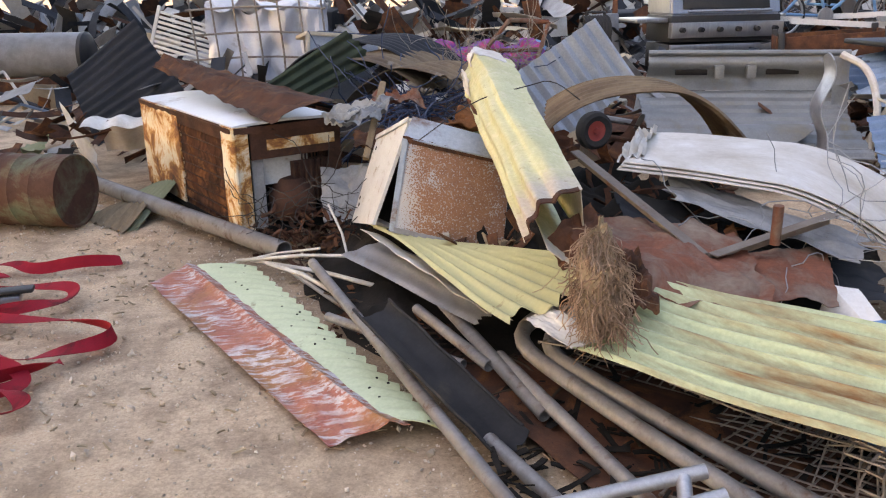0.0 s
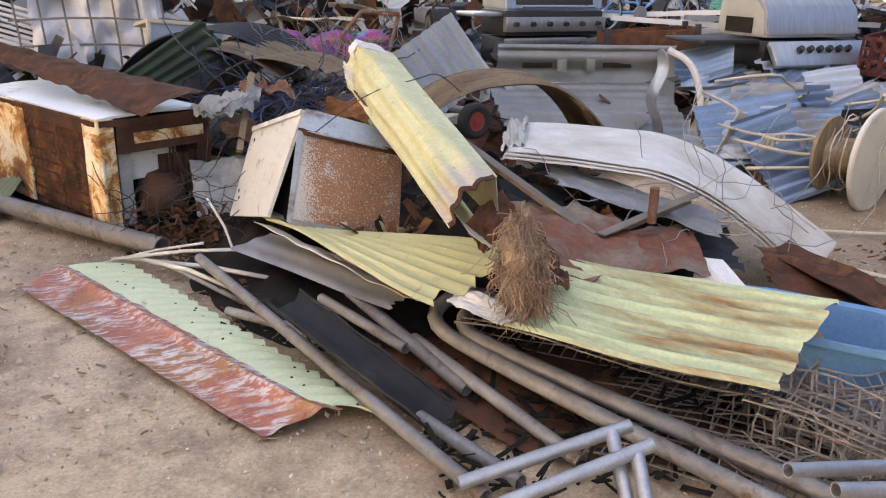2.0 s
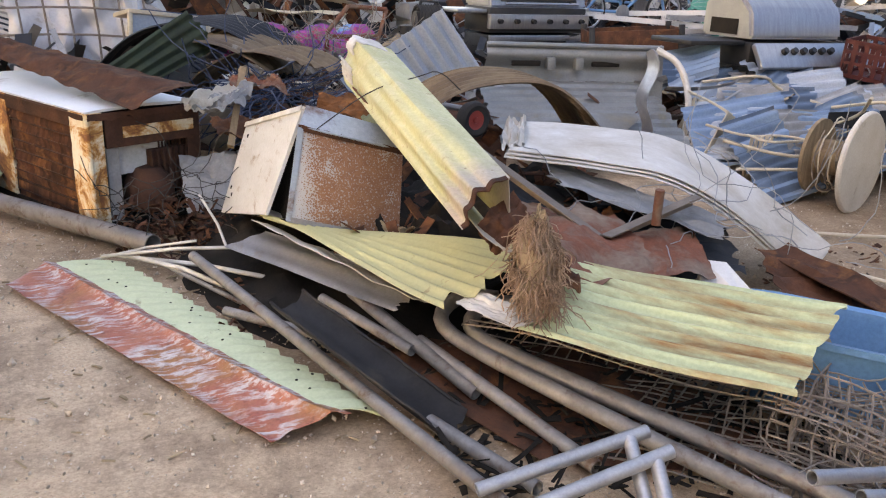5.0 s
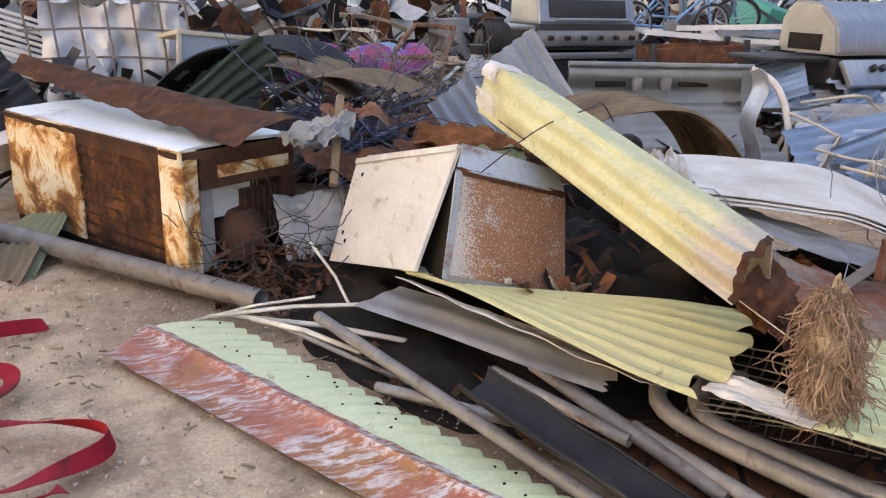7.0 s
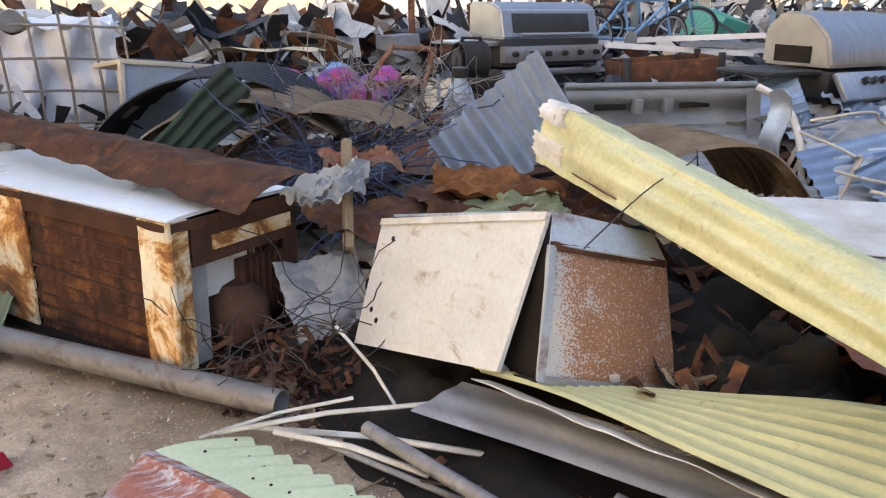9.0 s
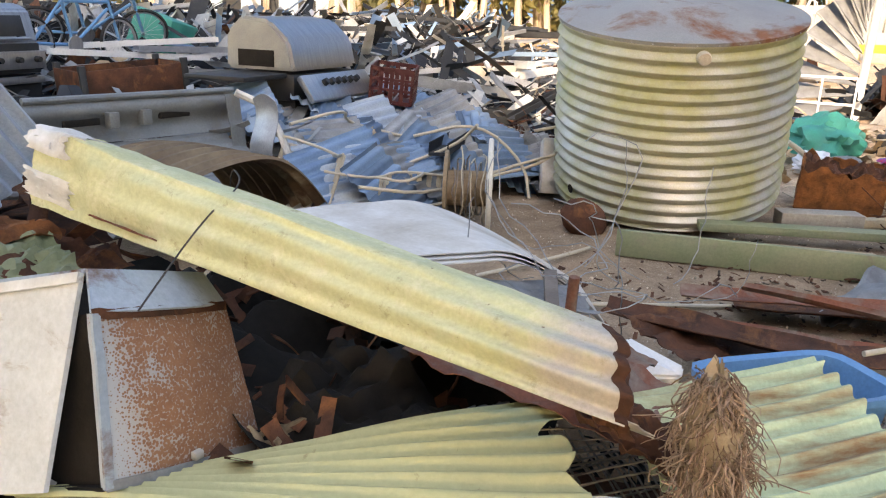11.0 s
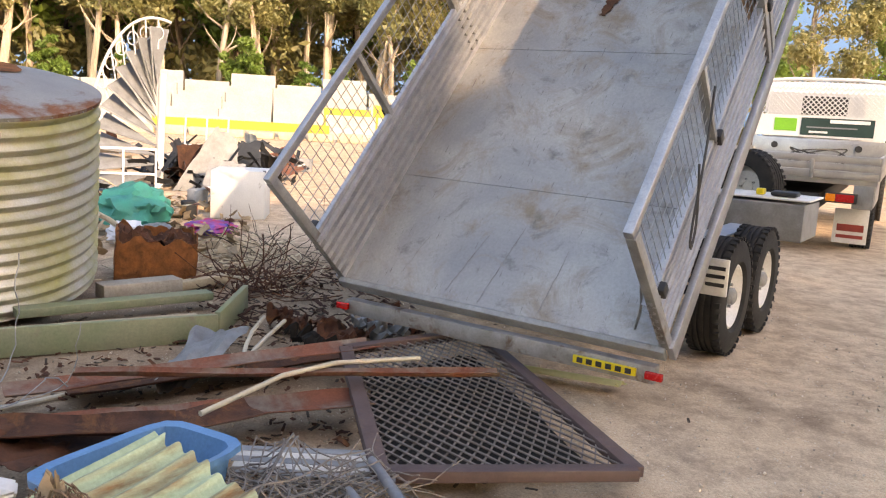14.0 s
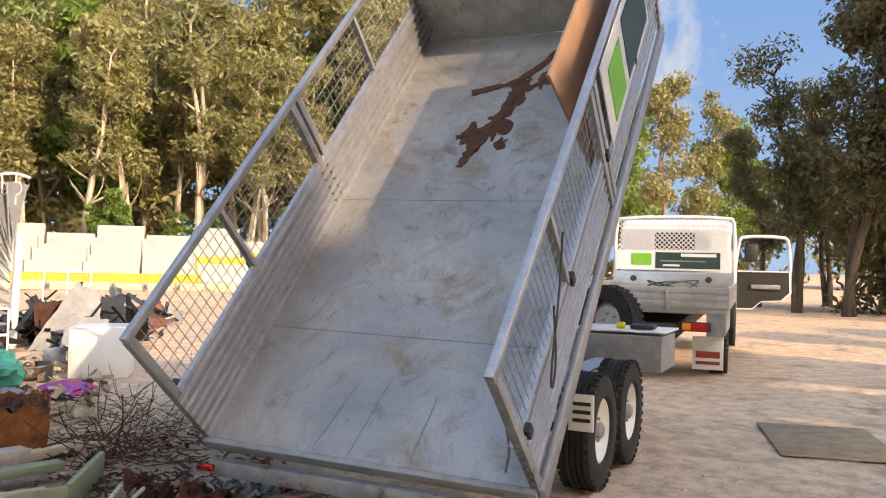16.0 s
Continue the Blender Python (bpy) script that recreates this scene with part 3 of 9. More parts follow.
def corrugated(a, b, c, d, pitch=0.076, depth=0.018, nu=30, per=6, sag=0.0, dent=0.01, ragged=0.0, seed=0, kind="round", curl=0.0):
    """A corrugated sheet: ribs run from a-d towards b-c (along s); a-b is one long edge, d-c the other."""
    q = quad(a, b, c, d)
    w = max((V(d) - V(a)).length, (V(c) - V(b)).length)
    ribs = max(1, round(w / pitch))
    n = (V(b) - V(a)).cross(V(d) - V(a)).normalized()
    if n.z < 0:
        n = -n

    def f(s, t):
        e = ragged * (noise.noise((t * 9 + seed, seed * 3.1, 0)) - 0.3)
        s2 = s * (1 - abs(e)) if e < 0 else s
        p = q(s2, t)
        ph = t * ribs
        h = math.sin(ph * math.tau) * depth / 2 if kind == "round" else (depth if (ph % 1) < 0.3 else 0) * min(1, 4 * min(ph % 1, abs(0.3 - ph % 1)))
        k = V((p.x * 2.2, p.y * 2.2, seed * 7.3))
        return p + n * (h - sag * math.sin(s * math.pi) + dent * 2 * noise.noise(k) + curl * (2 * t - 1) ** 2)
    return surf(f, nu, ribs * per, 0.0015)


def crumpled(a, b, c, d, rough=0.04, n=14, seed=0, freq=5.0):
    """A torn flat plate, dented at two scales, with a broken outline."""
    q = quad(a, b, c, d)
    nn = (V(b) - V(a)).cross(V(d) - V(a)).normalized()

    def f(s, t):
        k = V((s * freq * 0.5 + seed * 3.7, t * freq * 0.5, seed * 1.3))
        e = 0.06
        s2 = s + e * noise.noise(V((t * 6, seed, s * 2)))
        t2 = t + e * noise.noise(V((s * 6, seed + 5, t * 2)))
        return q(s2, t2) + nn * rough * (noise.noise(k) + 0.5 * noise.noise(k * 3))
    return surf(f, n, n, 0.002)


def rescale_to_view(known, k=0.967, shift=(0.012, 0.066, 0.0)):
    """Scale the pieces built since `known` by one uniform factor and shift them, to fit the camera's view."""
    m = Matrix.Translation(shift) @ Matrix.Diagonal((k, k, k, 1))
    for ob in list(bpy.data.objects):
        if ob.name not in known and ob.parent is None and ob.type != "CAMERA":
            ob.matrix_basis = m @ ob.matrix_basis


def names_now():
    return {ob.name for ob in bpy.data.objects}


def strew(name, count, where, size, material, label, seed, category="scrap", flat=0.35):
    """Loose bent bits, too many to count, as one object."""
    rng = random.Random(seed)
    bm = bmesh.new()
    for _ in range(count):
        p = where(rng)
        if p is None:
            continue
        L, w = size(rng)
        m = Matrix.Translation(p) @ Euler((rng.uniform(-flat, flat) * 2, rng.uniform(-flat, flat) * 2, rng.uniform(0, 6.3))).to_matrix().to_4x4()
        k = rng.uniform(-0.35, 0.35)
        vs = []
        for i in range(4):
            s = (i / 3 - 0.5)
            z = k * L * s * s
            j = rng.uniform(0.75, 1.15)
            for e in (-1, 1):
                vs.append((bm.verts.new(m @ V((s * L, e * w / 2 * j, z + 0.002))), bm.verts.new(m @ V((s * L, e * w / 2 * j, z - 0.002)))))
        for i in range(3):
            a, b, c, d = vs[2 * i], vs[2 * i + 1], vs[2 * i + 3], vs[2 * i + 2]
            bm.faces.new((a[0], b[0], c[0], d[0]))
            bm.faces.new((a[1], d[1], c[1], b[1]))
            bm.faces.new((a[0], d[0], d[1], a[1]))
            bm.faces.new((b[0], b[1], c[1], c[0]))
    return solo(name, bm, material, label, category, kind="stuff", smooth=False)


def sticks(name, count, where, length, radius, material, label, seed, category="scrap", tilt=0.3, curve=0.3, seg=4, kind="stuff"):
    """Thin bent rods, wires or twigs as one object."""
    rng = random.Random(seed)
    bm = bmesh.new()
    for _ in range(count):
        p = V(where(rng))
        L, yaw = rng.uniform(*length), rng.uniform(0, math.tau)
        up = rng.uniform(-tilt, tilt)
        pts = []
        for i in range(seg + 1):
            pts.append(p.copy())
            p = p + V((math.cos(yaw) * math.cos(up), math.sin(yaw) * math.cos(up), math.sin(up))) * (L / seg)
            p.z = max(p.z, 0.004)
            yaw += rng.uniform(-curve, curve)
            up += rng.uniform(-curve, curve) * 0.6
        tube(pts, radius, 4, bm)
    return solo(name, bm, material, label, category, kind=kind)

# ---- ground ----
def ground():
    bm = bmesh.new()
    xs = [-400, -120, -50, -25, -12] + [-6 + 0.12 * i for i in range(151)] + [16, 24, 40, 80, 150, 400]
    ys = [-400, -120, -50, -25, -14] + [-8 + 0.12 * i for i in range(151)] + [14, 20, 40, 80, 150, 400]
    rows = []
    for x in xs:
        row = []
        for y in ys:
            z = 0.012 * noise.noise((x * 1.7, y * 1.7, 0)) + 0.007 * noise.noise((x * 6, y * 6, 3)) - 0.006
            row.append(bm.verts.new((x, y, z)))
        rows.append(row)
    for i in range(len(xs) - 1):
        for j in range(len(ys) - 1):
            bm.faces.new((rows[i][j], rows[i + 1][j], rows[i + 1][j + 1], rows[i][j + 1]))
    ob = new("ground", flat_mesh("ground", bm, "dirt", True))
    tagged(ob, "bare packed brown dirt yard with grit", "ground", kind="structure")


ground()


def pebbles():
    rng = random.Random(4)
    bm = bmesh.new()
    for _ in range(9000):
        x, y = (rng.uniform(-2.8, 0.6), rng.uniform(1.4, 5)) if rng.random() < 0.6 else (rng.uniform(0.6, 4.5), rng.uniform(-1.8, 5))
        r = rng.uniform(0.002, 0.007) * (2.2 if rng.random() < 0.04 else 1)
        m = Matrix.Translation((x, y, r * 0.2)) @ Euler((rng.random() * 3, rng.random() * 3, rng.random() * 3)).to_matrix().to_4x4() @ Matrix.Diagonal((r * rng.uniform(0.8, 1.5), r, r * 0.7, 1))
        vs = [bm.verts.new(m @ V(c)) for c in ((1, 0, 0), (0, 1, 0), (-1, 0, 0), (0, -1, 0), (0.2, 0.1, 0.9), (0.1, -0.2, -0.9))]
        for k in range(4):
            bm.faces.new((vs[k], vs[(k + 1) % 4], vs[4]))
            bm.faces.new((vs[(k + 1) % 4], vs[k], vs[5]))
    solo("gravel", bm, surface("gravel_stone", (0.62, 0.53, 0.42), (0.42, 0.33, 0.25), 30, 0.9, 0, 0.2, 90, vary=0.4), "loose grit and small stones on the dirt", "gravel", kind="stuff", smooth=False)


pebbles()


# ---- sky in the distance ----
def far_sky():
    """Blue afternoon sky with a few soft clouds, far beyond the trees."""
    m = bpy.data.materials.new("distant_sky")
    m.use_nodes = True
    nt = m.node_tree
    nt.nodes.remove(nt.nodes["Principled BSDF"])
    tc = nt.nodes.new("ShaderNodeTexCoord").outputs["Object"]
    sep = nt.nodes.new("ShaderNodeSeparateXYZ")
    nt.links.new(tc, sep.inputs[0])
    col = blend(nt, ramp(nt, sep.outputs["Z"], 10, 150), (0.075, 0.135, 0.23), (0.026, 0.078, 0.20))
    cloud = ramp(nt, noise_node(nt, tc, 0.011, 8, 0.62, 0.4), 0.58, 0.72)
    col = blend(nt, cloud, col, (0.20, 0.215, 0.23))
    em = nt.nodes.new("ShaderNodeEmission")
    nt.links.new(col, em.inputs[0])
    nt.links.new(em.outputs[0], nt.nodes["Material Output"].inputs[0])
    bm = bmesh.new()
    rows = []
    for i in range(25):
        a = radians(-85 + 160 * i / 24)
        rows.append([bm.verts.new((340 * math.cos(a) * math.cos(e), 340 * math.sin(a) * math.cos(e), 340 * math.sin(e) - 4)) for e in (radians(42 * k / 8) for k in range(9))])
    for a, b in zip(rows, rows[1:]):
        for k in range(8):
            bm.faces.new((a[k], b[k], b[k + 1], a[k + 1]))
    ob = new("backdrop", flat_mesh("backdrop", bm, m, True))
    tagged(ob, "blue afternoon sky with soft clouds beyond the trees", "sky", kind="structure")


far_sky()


# ---- trees ----
def crown_leaves(bm, rng, centre, rad, count, size, droop=0.0):
    for _ in range(count):
        d = V((rng.gauss(0, 1), rng.gauss(0, 1), rng.gauss(0, 0.8))).normalized() * (rng.random() ** 0.45)
        p = V(centre) + V((d.x * rad, d.y * rad, d.z * rad * 0.7))
        s = size * rng.uniform(0.6, 1.4)
        e = Euler((rng.uniform(0, 6.3), rng.uniform(-1.2, 1.2) + droop, rng.uniform(0, 6.3))).to_matrix()
        a, b = e @ V((s, 0, 0)), e @ V((0, s * 0.38, 0))
        bm.faces.new([bm.verts.new(p + k) for k in (-a, b, a, -b)])


def tree_meshes(seed, height, bark, leaf, spread=2.2, bare=0.3, clumps=34, leaf_n=90, leaf_size=0.16):
    rng = random.Random(seed)
    wood, leaves = bmesh.new(), bmesh.new()
    stems = 1 if rng.random() < 0.6 else 2
    tips = []
    for _ in range(stems):
        p, d = V((rng.uniform(-0.2, 0.2), rng.uniform(-0.2, 0.2), -0.1)), V((rng.uniform(-0.12, 0.12), rng.uniform(-0.12, 0.12), 1))
        pts = [p.copy()]
        for i in range(9):
            d = (d + V((rng.uniform(-0.16, 0.16), rng.uniform(-0.16, 0.16), 0.12))).normalized()
            p = p + d * height / 10
            pts.append(p.copy())
        r0 = height * 0.014
        tube(pts, [r0 * (1 - 0.8 * i / 10) for i in range(10)], 7, wood)
        for i in range(3, 10):
            for _ in range(2):
                yaw = rng.uniform(0, 6.3)
                q, e = pts[i].copy(), V((math.cos(yaw), math.sin(yaw), rng.uniform(0.4, 1.1))).normalized()
                L = spread * rng.uniform(0.5, 1.1) * (1 - 0.04 * i)
                bp = [q.copy()]
                for _ in range(4):
                    e = (e + V((rng.uniform(-0.3, 0.3), rng.uniform(-0.3, 0.3), rng.uniform(-0.1, 0.3)))).normalized()
                    q = q + e * L / 4
                    bp.append(q.copy())
                tube(bp, [r0 * 0.4, r0 * 0.32, r0 * 0.24, r0 * 0.16, r0 * 0.1], 5, wood)
                tips += bp[2:]
        tips.append(pts[-1])
    cand = [t for t in tips if t.z > height * bare]
    for _ in range(clumps):
        t = rng.choice(cand)
        crown_leaves(leaves, rng, t + V((rng.uniform(-0.5, 0.5), rng.uniform(-0.5, 0.5), rng.uniform(-0.3, 0.5))), rng.uniform(0.5, 1.1) * height / 12, leaf_n, leaf_size)
    return flat_mesh("trunk", wood, bark, True), flat_mesh("crown", leaves, leaf)


def plant_tree(meshes, m, label, group):
    root = thing("gum_tree" if "gum" in label else "tree", m, label, "tree", group)
    for name, me in zip(("trunk", "crown"), meshes):
        o = new(name, me)
        o.parent = root
    return root


GUMS = [tree_meshes(s, 13, "bark", "leaf", 2.4, 0.42, 48, 100, 0.16) for s in (1, 2, 3, 4)]
GREENS = [tree_meshes(s, 11, "bark_dark", "leaf_green", 2.2, 0.2, 46, 90, 0.2) for s in (11, 12)]
DARKS = [tree_meshes(s, 14, "bark_dark", "leaf_dark", 2.0, 0.16, 70, 150, 0.14) for s in (21, 22, 23)]
SHRUBS = [tree_meshes(s, 3.0, "bark_dark", "leaf_green", 1.0, 0.05, 40, 110, 0.12) for s in (31, 32)]
DENSE = [tree_meshes(s, 13, "bark_dark", "leaf_dark", 2.6, 0.12, 90, 120, 0.26) for s in (41, 42)]


def forest():
    rng = random.Random(8)
    # gum wood beyond the barriers, in ranks
    for rank, (dist, n, kinds) in enumerate(((45, 34, GUMS), (49, 34, GUMS + GREENS[:1]), (54, 34, GUMS + GREENS), (60, 34, GUMS + DARKS[:1]))):
        for i in range(n):
            az = radians(62 - 90 * (i + rng.uniform(0, 0.9)) / n)
            if az < radians(-25):
                continue
            p = V((math.cos(az), math.sin(az), 0)) * (dist + rng.uniform(-2.0, 2.0))
            h = rng.uniform(0.95, 1.25) * (1.0 + 0.12 * rank)
            plant_tree(rng.choice(kinds), Matrix.Translation(p) @ Matrix.Rotation(rng.uniform(0, 6.3), 4, "Z") @ Matrix.Diagonal((h, h, h, 1)),
                       "tall pale-trunked gum tree in afternoon sun", "gum wood behind the yard")
    bm = bmesh.new()
    for i in range(700):
        az = radians(rng.uniform(-62, 64))
        d = rng.uniform(47, 64)
        if az < radians(-24):
            d = rng.uniform(58, 70)
        crown_leaves(bm, rng, (math.cos(az) * d, math.sin(az) * d, rng.uniform(0.2, 7.5)), rng.uniform(1.0, 2.2), 90, 0.30)
    for i in range(520):
        az = radians(rng.uniform(-24, 64))
        d = rng.uniform(60, 68)
        crown_leaves(bm, rng, (math.cos(az) * d, math.sin(az) * d, rng.uniform(4, 15)), rng.uniform(1.2, 2.4), 80, 0.36)
    solo("undergrowth", bm, "leaf", "tangled sunlit scrub at the foot of the wood", "scrub", kind="stuff", smooth=False)
    for az, d, s in ((4, 41, 1.3), (1, 42, 1.0), (6.5, 42, 1.1), (-2, 43, 1.0), (12, 43, 1.0), (17, 43, 1.1), (-6, 44, 1.2)):
        a = radians(az)
        plant_tree(SHRUBS[int(abs(az)) % 2], Matrix.Translation((math.cos(a) * d, math.sin(a) * d, 0)) @ Matrix.Rotation(az, 4, "Z") @ Matrix.Diagonal((s, s, s, 1)),
                   "bright green shrub beside the yard fence", "shrubs along the fence")
    bm = bmesh.new()
    for i in range(170):
        az, d = radians(rng.uniform(-58, -44.5)), rng.uniform(25, 29)
        crown_leaves(bm, rng, (math.cos(az) * d, math.sin(az) * d, rng.uniform(0.2, 5.5)), rng.uniform(0.8, 1.5), 90, 0.16)
    solo("undergrowth", bm, "leaf_dark", "dark shaded scrub beyond the truck", "scrub", kind="stuff", smooth=False)
    # dark casuarinas and a gum beyond the truck
    for az, d, s, kind in ((-34.5, 40, 0.82, GUMS[0]), (-31.5, 46, 0.95, GREENS[0]), (-29.5, 52, 0.9, GREENS[1]), (-37.0, 52, 0.9, GUMS[2]), (-27, 50, 0.95, GUMS[1]),
                           (-40.5, 30, 0.46, DARKS[0]), (-43, 27, 0.58, DARKS[1]), (-46, 26, 0.70, DARKS[2]), (-49, 27, 0.95, DARKS[0]), (-52, 24, 1.0, DARKS[1]),
                           (-44.5, 33, 0.58, DARKS[2]), (-48, 34, 0.82, DARKS[0]), (-56, 25, 1.1, DARKS[2]), (-38, 60, 1.0, GREENS[0]), (-41, 55, 0.9, GREENS[1]), (-33, 58, 0.9, GREENS[1])):
        a = radians(az)
        plant_tree(kind, Matrix.Translation((-1 + math.cos(a) * d, 1.8 + math.sin(a) * d, 0)) @ Matrix.Rotation(az * 3, 4, "Z") @ Matrix.Diagonal((s, s, s, 1)),
                   "shaded dark-leaved tree beyond the parked truck" if kind in DARKS else "sunlit gum tree beyond the parked truck", "trees beyond the truck")
    # unseen trees added behind the camera, heights set to shade the yard
    side = V((-math.sin(SUN_AZ), math.cos(SUN_AZ), 0))
    toward = V((math.cos(SUN_AZ), math.sin(SUN_AZ), 0))
    for rank in range(3):
        for i in range(-6, 11):
            p = V((2, 0, 0)) + toward * (15 + rank * 3.2) + side * (-16 + i * 3.3 + rng.uniform(-0.8, 0.8) + rank * 1.1)
            s = rng.uniform(0.66, 0.80) if i > 6 else rng.uniform(0.64, 0.76) if i > 5 else rng.uniform(0.84, 0.94) if i > 4 else rng.uniform(0.78, 0.98) if i > 2 else rng.uniform(1.15, 1.4)
            plant_tree(DENSE[(i + rank) % 2], Matrix.Translation(p) @ Matrix.Rotation(rng.uniform(0, 6.3), 4, "Z") @ Matrix.Diagonal((s, s, s, 1)),
                       "unseen dense dark-leaved tree, added to shade the yard", "trees along the yard's edge")


forest()


# ---- barriers and fence at the far side of the yard ----
def barriers():
    rng = random.Random(3)

    def one(cx, cy, L, h, z, mat, yaw, label):
        t = thing("plastic_barrier", pose(cx, cy, z, 0, 0, yaw), label, "barrier", "water-filled barriers in rows")
        bm = bmesh.new()
        n = 4
        sec = ((-0.3, 0), (-0.3, h * 0.28), (-0.14, h * 0.5), (-0.12, h), (0.12, h), (0.14, h * 0.5), (0.3, h * 0.28), (0.3, 0))
        a = [bm.verts.new((-L / 2, y, zz)) for y, zz in sec]
        b = [bm.verts.new((L / 2, y, zz)) for y, zz in sec]
        for i in range(len(sec)):
            j = (i + 1) % len(sec)
            bm.faces.new((a[i], a[j], b[j], b[i]))
        bm.faces.new(a[::-1])
        bm.faces.new(b)
        part("body", bm, mat, t, smooth=False)
        for k in (-1, 1):
            part("fork_slot", box(k * L * 0.3 - 0.12, k * L * 0.3 + 0.12, -0.306, -0.27, 0.03, 0.13), "black_metal", t, "dark lifting slot")
        return t
    u = V((0.12, 0.993, 0))
    yaw = math.degrees(math.atan2(u.y, u.x))
    for row, (d, z, h) in enumerate(((33, 0, 1.0), (35, 0, 1.5), (37, 0, 2.0), (38.5, 0, 2.6))):
        n = (9, 9, 10, 5)[row]
        for i in range(n):
            p = V((d, 0, 0)) + u * (-3.0 + 2.1 * i + (2.0 if row == 3 else 0))
            yel = row == 1 and i < 2
            one(p.x, p.y, 2.0, h * (1 if rng.random() < 0.75 else 0.85), z, "barrier_yellow" if yel else "barrier", yaw,
                "yellow plastic road barrier in sun" if yel else "white plastic road barrier in sun")
    # hazard board with black chevrons
    b = thing("hazard_board", pose(32.3, 3.4, 0.25, 0, 0, yaw), "yellow hazard board with black chevrons", "sign")
    part("board", box(-3.4, 3.4, -0.03, 0.03, 0, 0.34), "barrier_yellow", b)
    for k in range(7):
        bm = bmesh.new()
        x = -3.1 + k * 0.95
        vs = [bm.verts.new((x + dx, -0.036, z)) for dx, z in ((0, 0.02), (0.22, 0.02), (0.42, 0.32), (0.2, 0.32))]
        bm.faces.new(vs)
        part("chevron", bm, "black_metal", b, smooth=False)
    # sandbags and pale blocks stacked on the ground behind
    for i in range(12):
        p = V((30.5, 0, 0)) + u * (-4 + i * 1.1)
        s = thing("concrete_block", pose(p.x, p.y, 0, 0, 0, yaw + rng.uniform(-6, 6)), "pale concrete block on the sunlit ground", "block", "blocks by the barriers")
        part("body", box(-0.45, 0.45, -0.25, 0.25, 0, rng.uniform(0.2, 0.35), 0.03), "pale_timber", s)
    f = thing("wire_fence", pose(41, 0, 0, 0, 0, yaw), "low timber post and wire fence before the wood", "fence")
    for i in range(18):
        part("post", tube([(-14 + i * 2.2, 0, 0), (-14 + i * 2.2, 0, 1.5)], 0.06, 6), "wood", f)
    for z in (0.5, 0.95, 1.4):
        part("strand", tube([(-14, 0, z), (23.4, 0, z)], 0.012, 4), "wire", f)


barriers()


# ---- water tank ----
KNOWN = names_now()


def water_tank():
    lean = Matrix.Translation((3.70, 3.53, 0.0)) @ Matrix.Rotation(radians(12.5), 4, V((0.32, -0.947, 0))) @ Matrix.Translation((0.70, 0.24, 0.0))
    t = thing("water_tank", lean, "round corrugated galvanised water tank, yellow-stained, tipped forward on rubble", "water tank")
    r, h, pitch = 0.74, 1.17, 0.0765
    prof = []
    n = 14 * 8
    for i in range(n + 1):
        z = 0.02 + (h - 0.03) * i / n
        prof.append((r + 0.013 * math.cos(z / pitch * math.tau), z))
    part("wall", lathe(prof, 72), "tank", t, "zinc wall in horizontal ribs")
    lid = [(r + 0.012, h - 0.02), (r + 0.016, h + 0.002), (r - 0.02, h + 0.012), (r * 0.75, h + 0.05), (r * 0.5, h + 0.085), (r * 0.25, h + 0.11), (0.0, h + 0.12)]
    part("lid", lathe(lid, 72), "tank_lid", t, "dull grey lid with an orange rust stain")
    stain = bmesh.new()
    ring = []
    for k in range(40):
        a = k / 40 * math.tau
        rr = 0.17 * (1 + 0.35 * noise.noise((math.cos(a), math.sin(a), 4)) + (0.9 * max(0, math.cos(a - 2.2)) ** 6))
        x, y = 0.18 + rr * 1.25 * math.cos(a), -0.12 + rr * math.sin(a)
        d = math.hypot(x, y) / r
        z = h + (0.12 - 0.04 * d / 0.25 * 0.25 if d < 0.25 else 0.11 - (d - 0.25) * 0.1 if d < 0.5 else 0.085 - (d - 0.5) * 0.14)
        ring.append(stain.verts.new((x, y, z + 0.007)))
    stain.faces.new(ring)
    bmesh.ops.triangulate(stain, faces=stain.faces)
    part("rust_stain", stain, "rust_orange", t, "orange rust stain")
    d = V((-0.86, -0.5, 0)).normalized()
    cap = lathe([(0.0, 0.05), (0.034, 0.05), (0.038, 0.04), (0.038, 0.0), (0.03, -0.02)], 20)
    bmesh.ops.transform(cap, matrix=Matrix.Translation(d * (r + 0.005) + V((0, 0, h - 0.075))) @ d.to_track_quat("Z", "Y").to_matrix().to_4x4(), verts=cap.verts)
    part("outlet_cap", cap, "cream", t, "white plastic overflow cap")
    e = V((-0.86, 0.50, 0)).normalized()
    # hole not cut: a near-black disc paints its shade on the wall
    hole = lathe([(0.0, 0.0), (0.03, 0.0)], 10)
    bmesh.ops.transform(hole, matrix=Matrix.Translation(e * (r + 0.016) + V((0, 0, 0.14))) @ e.to_track_quat("Z", "Y").to_matrix().to_4x4(), verts=hole.verts)
    part("outlet_hole", hole, "dark", t, "near-black disc standing in for the outlet hole")
    for k in range(40):
        a = k / 40 * math.tau
        part("rivet", lathe([(0.0, h + 0.006), (0.004, h + 0.004), (0.005, h)], 6, Matrix.Translation((math.cos(a) * (r + 0.016), math.sin(a) * (r + 0.016), -0.014))), "galv", t)
    for x, y, z in ((4.75, 4.2, 0.14), (5.0, 3.6, 0.17)):
        b = thing("timber_block", pose(x, y, 0, 0, 0, 20), "rough timber block propping the tank", "timber")
        part("body", box(-0.15, 0.15, -0.2, 0.2, 0, z, 0.01), "wood", b)


water_tank()


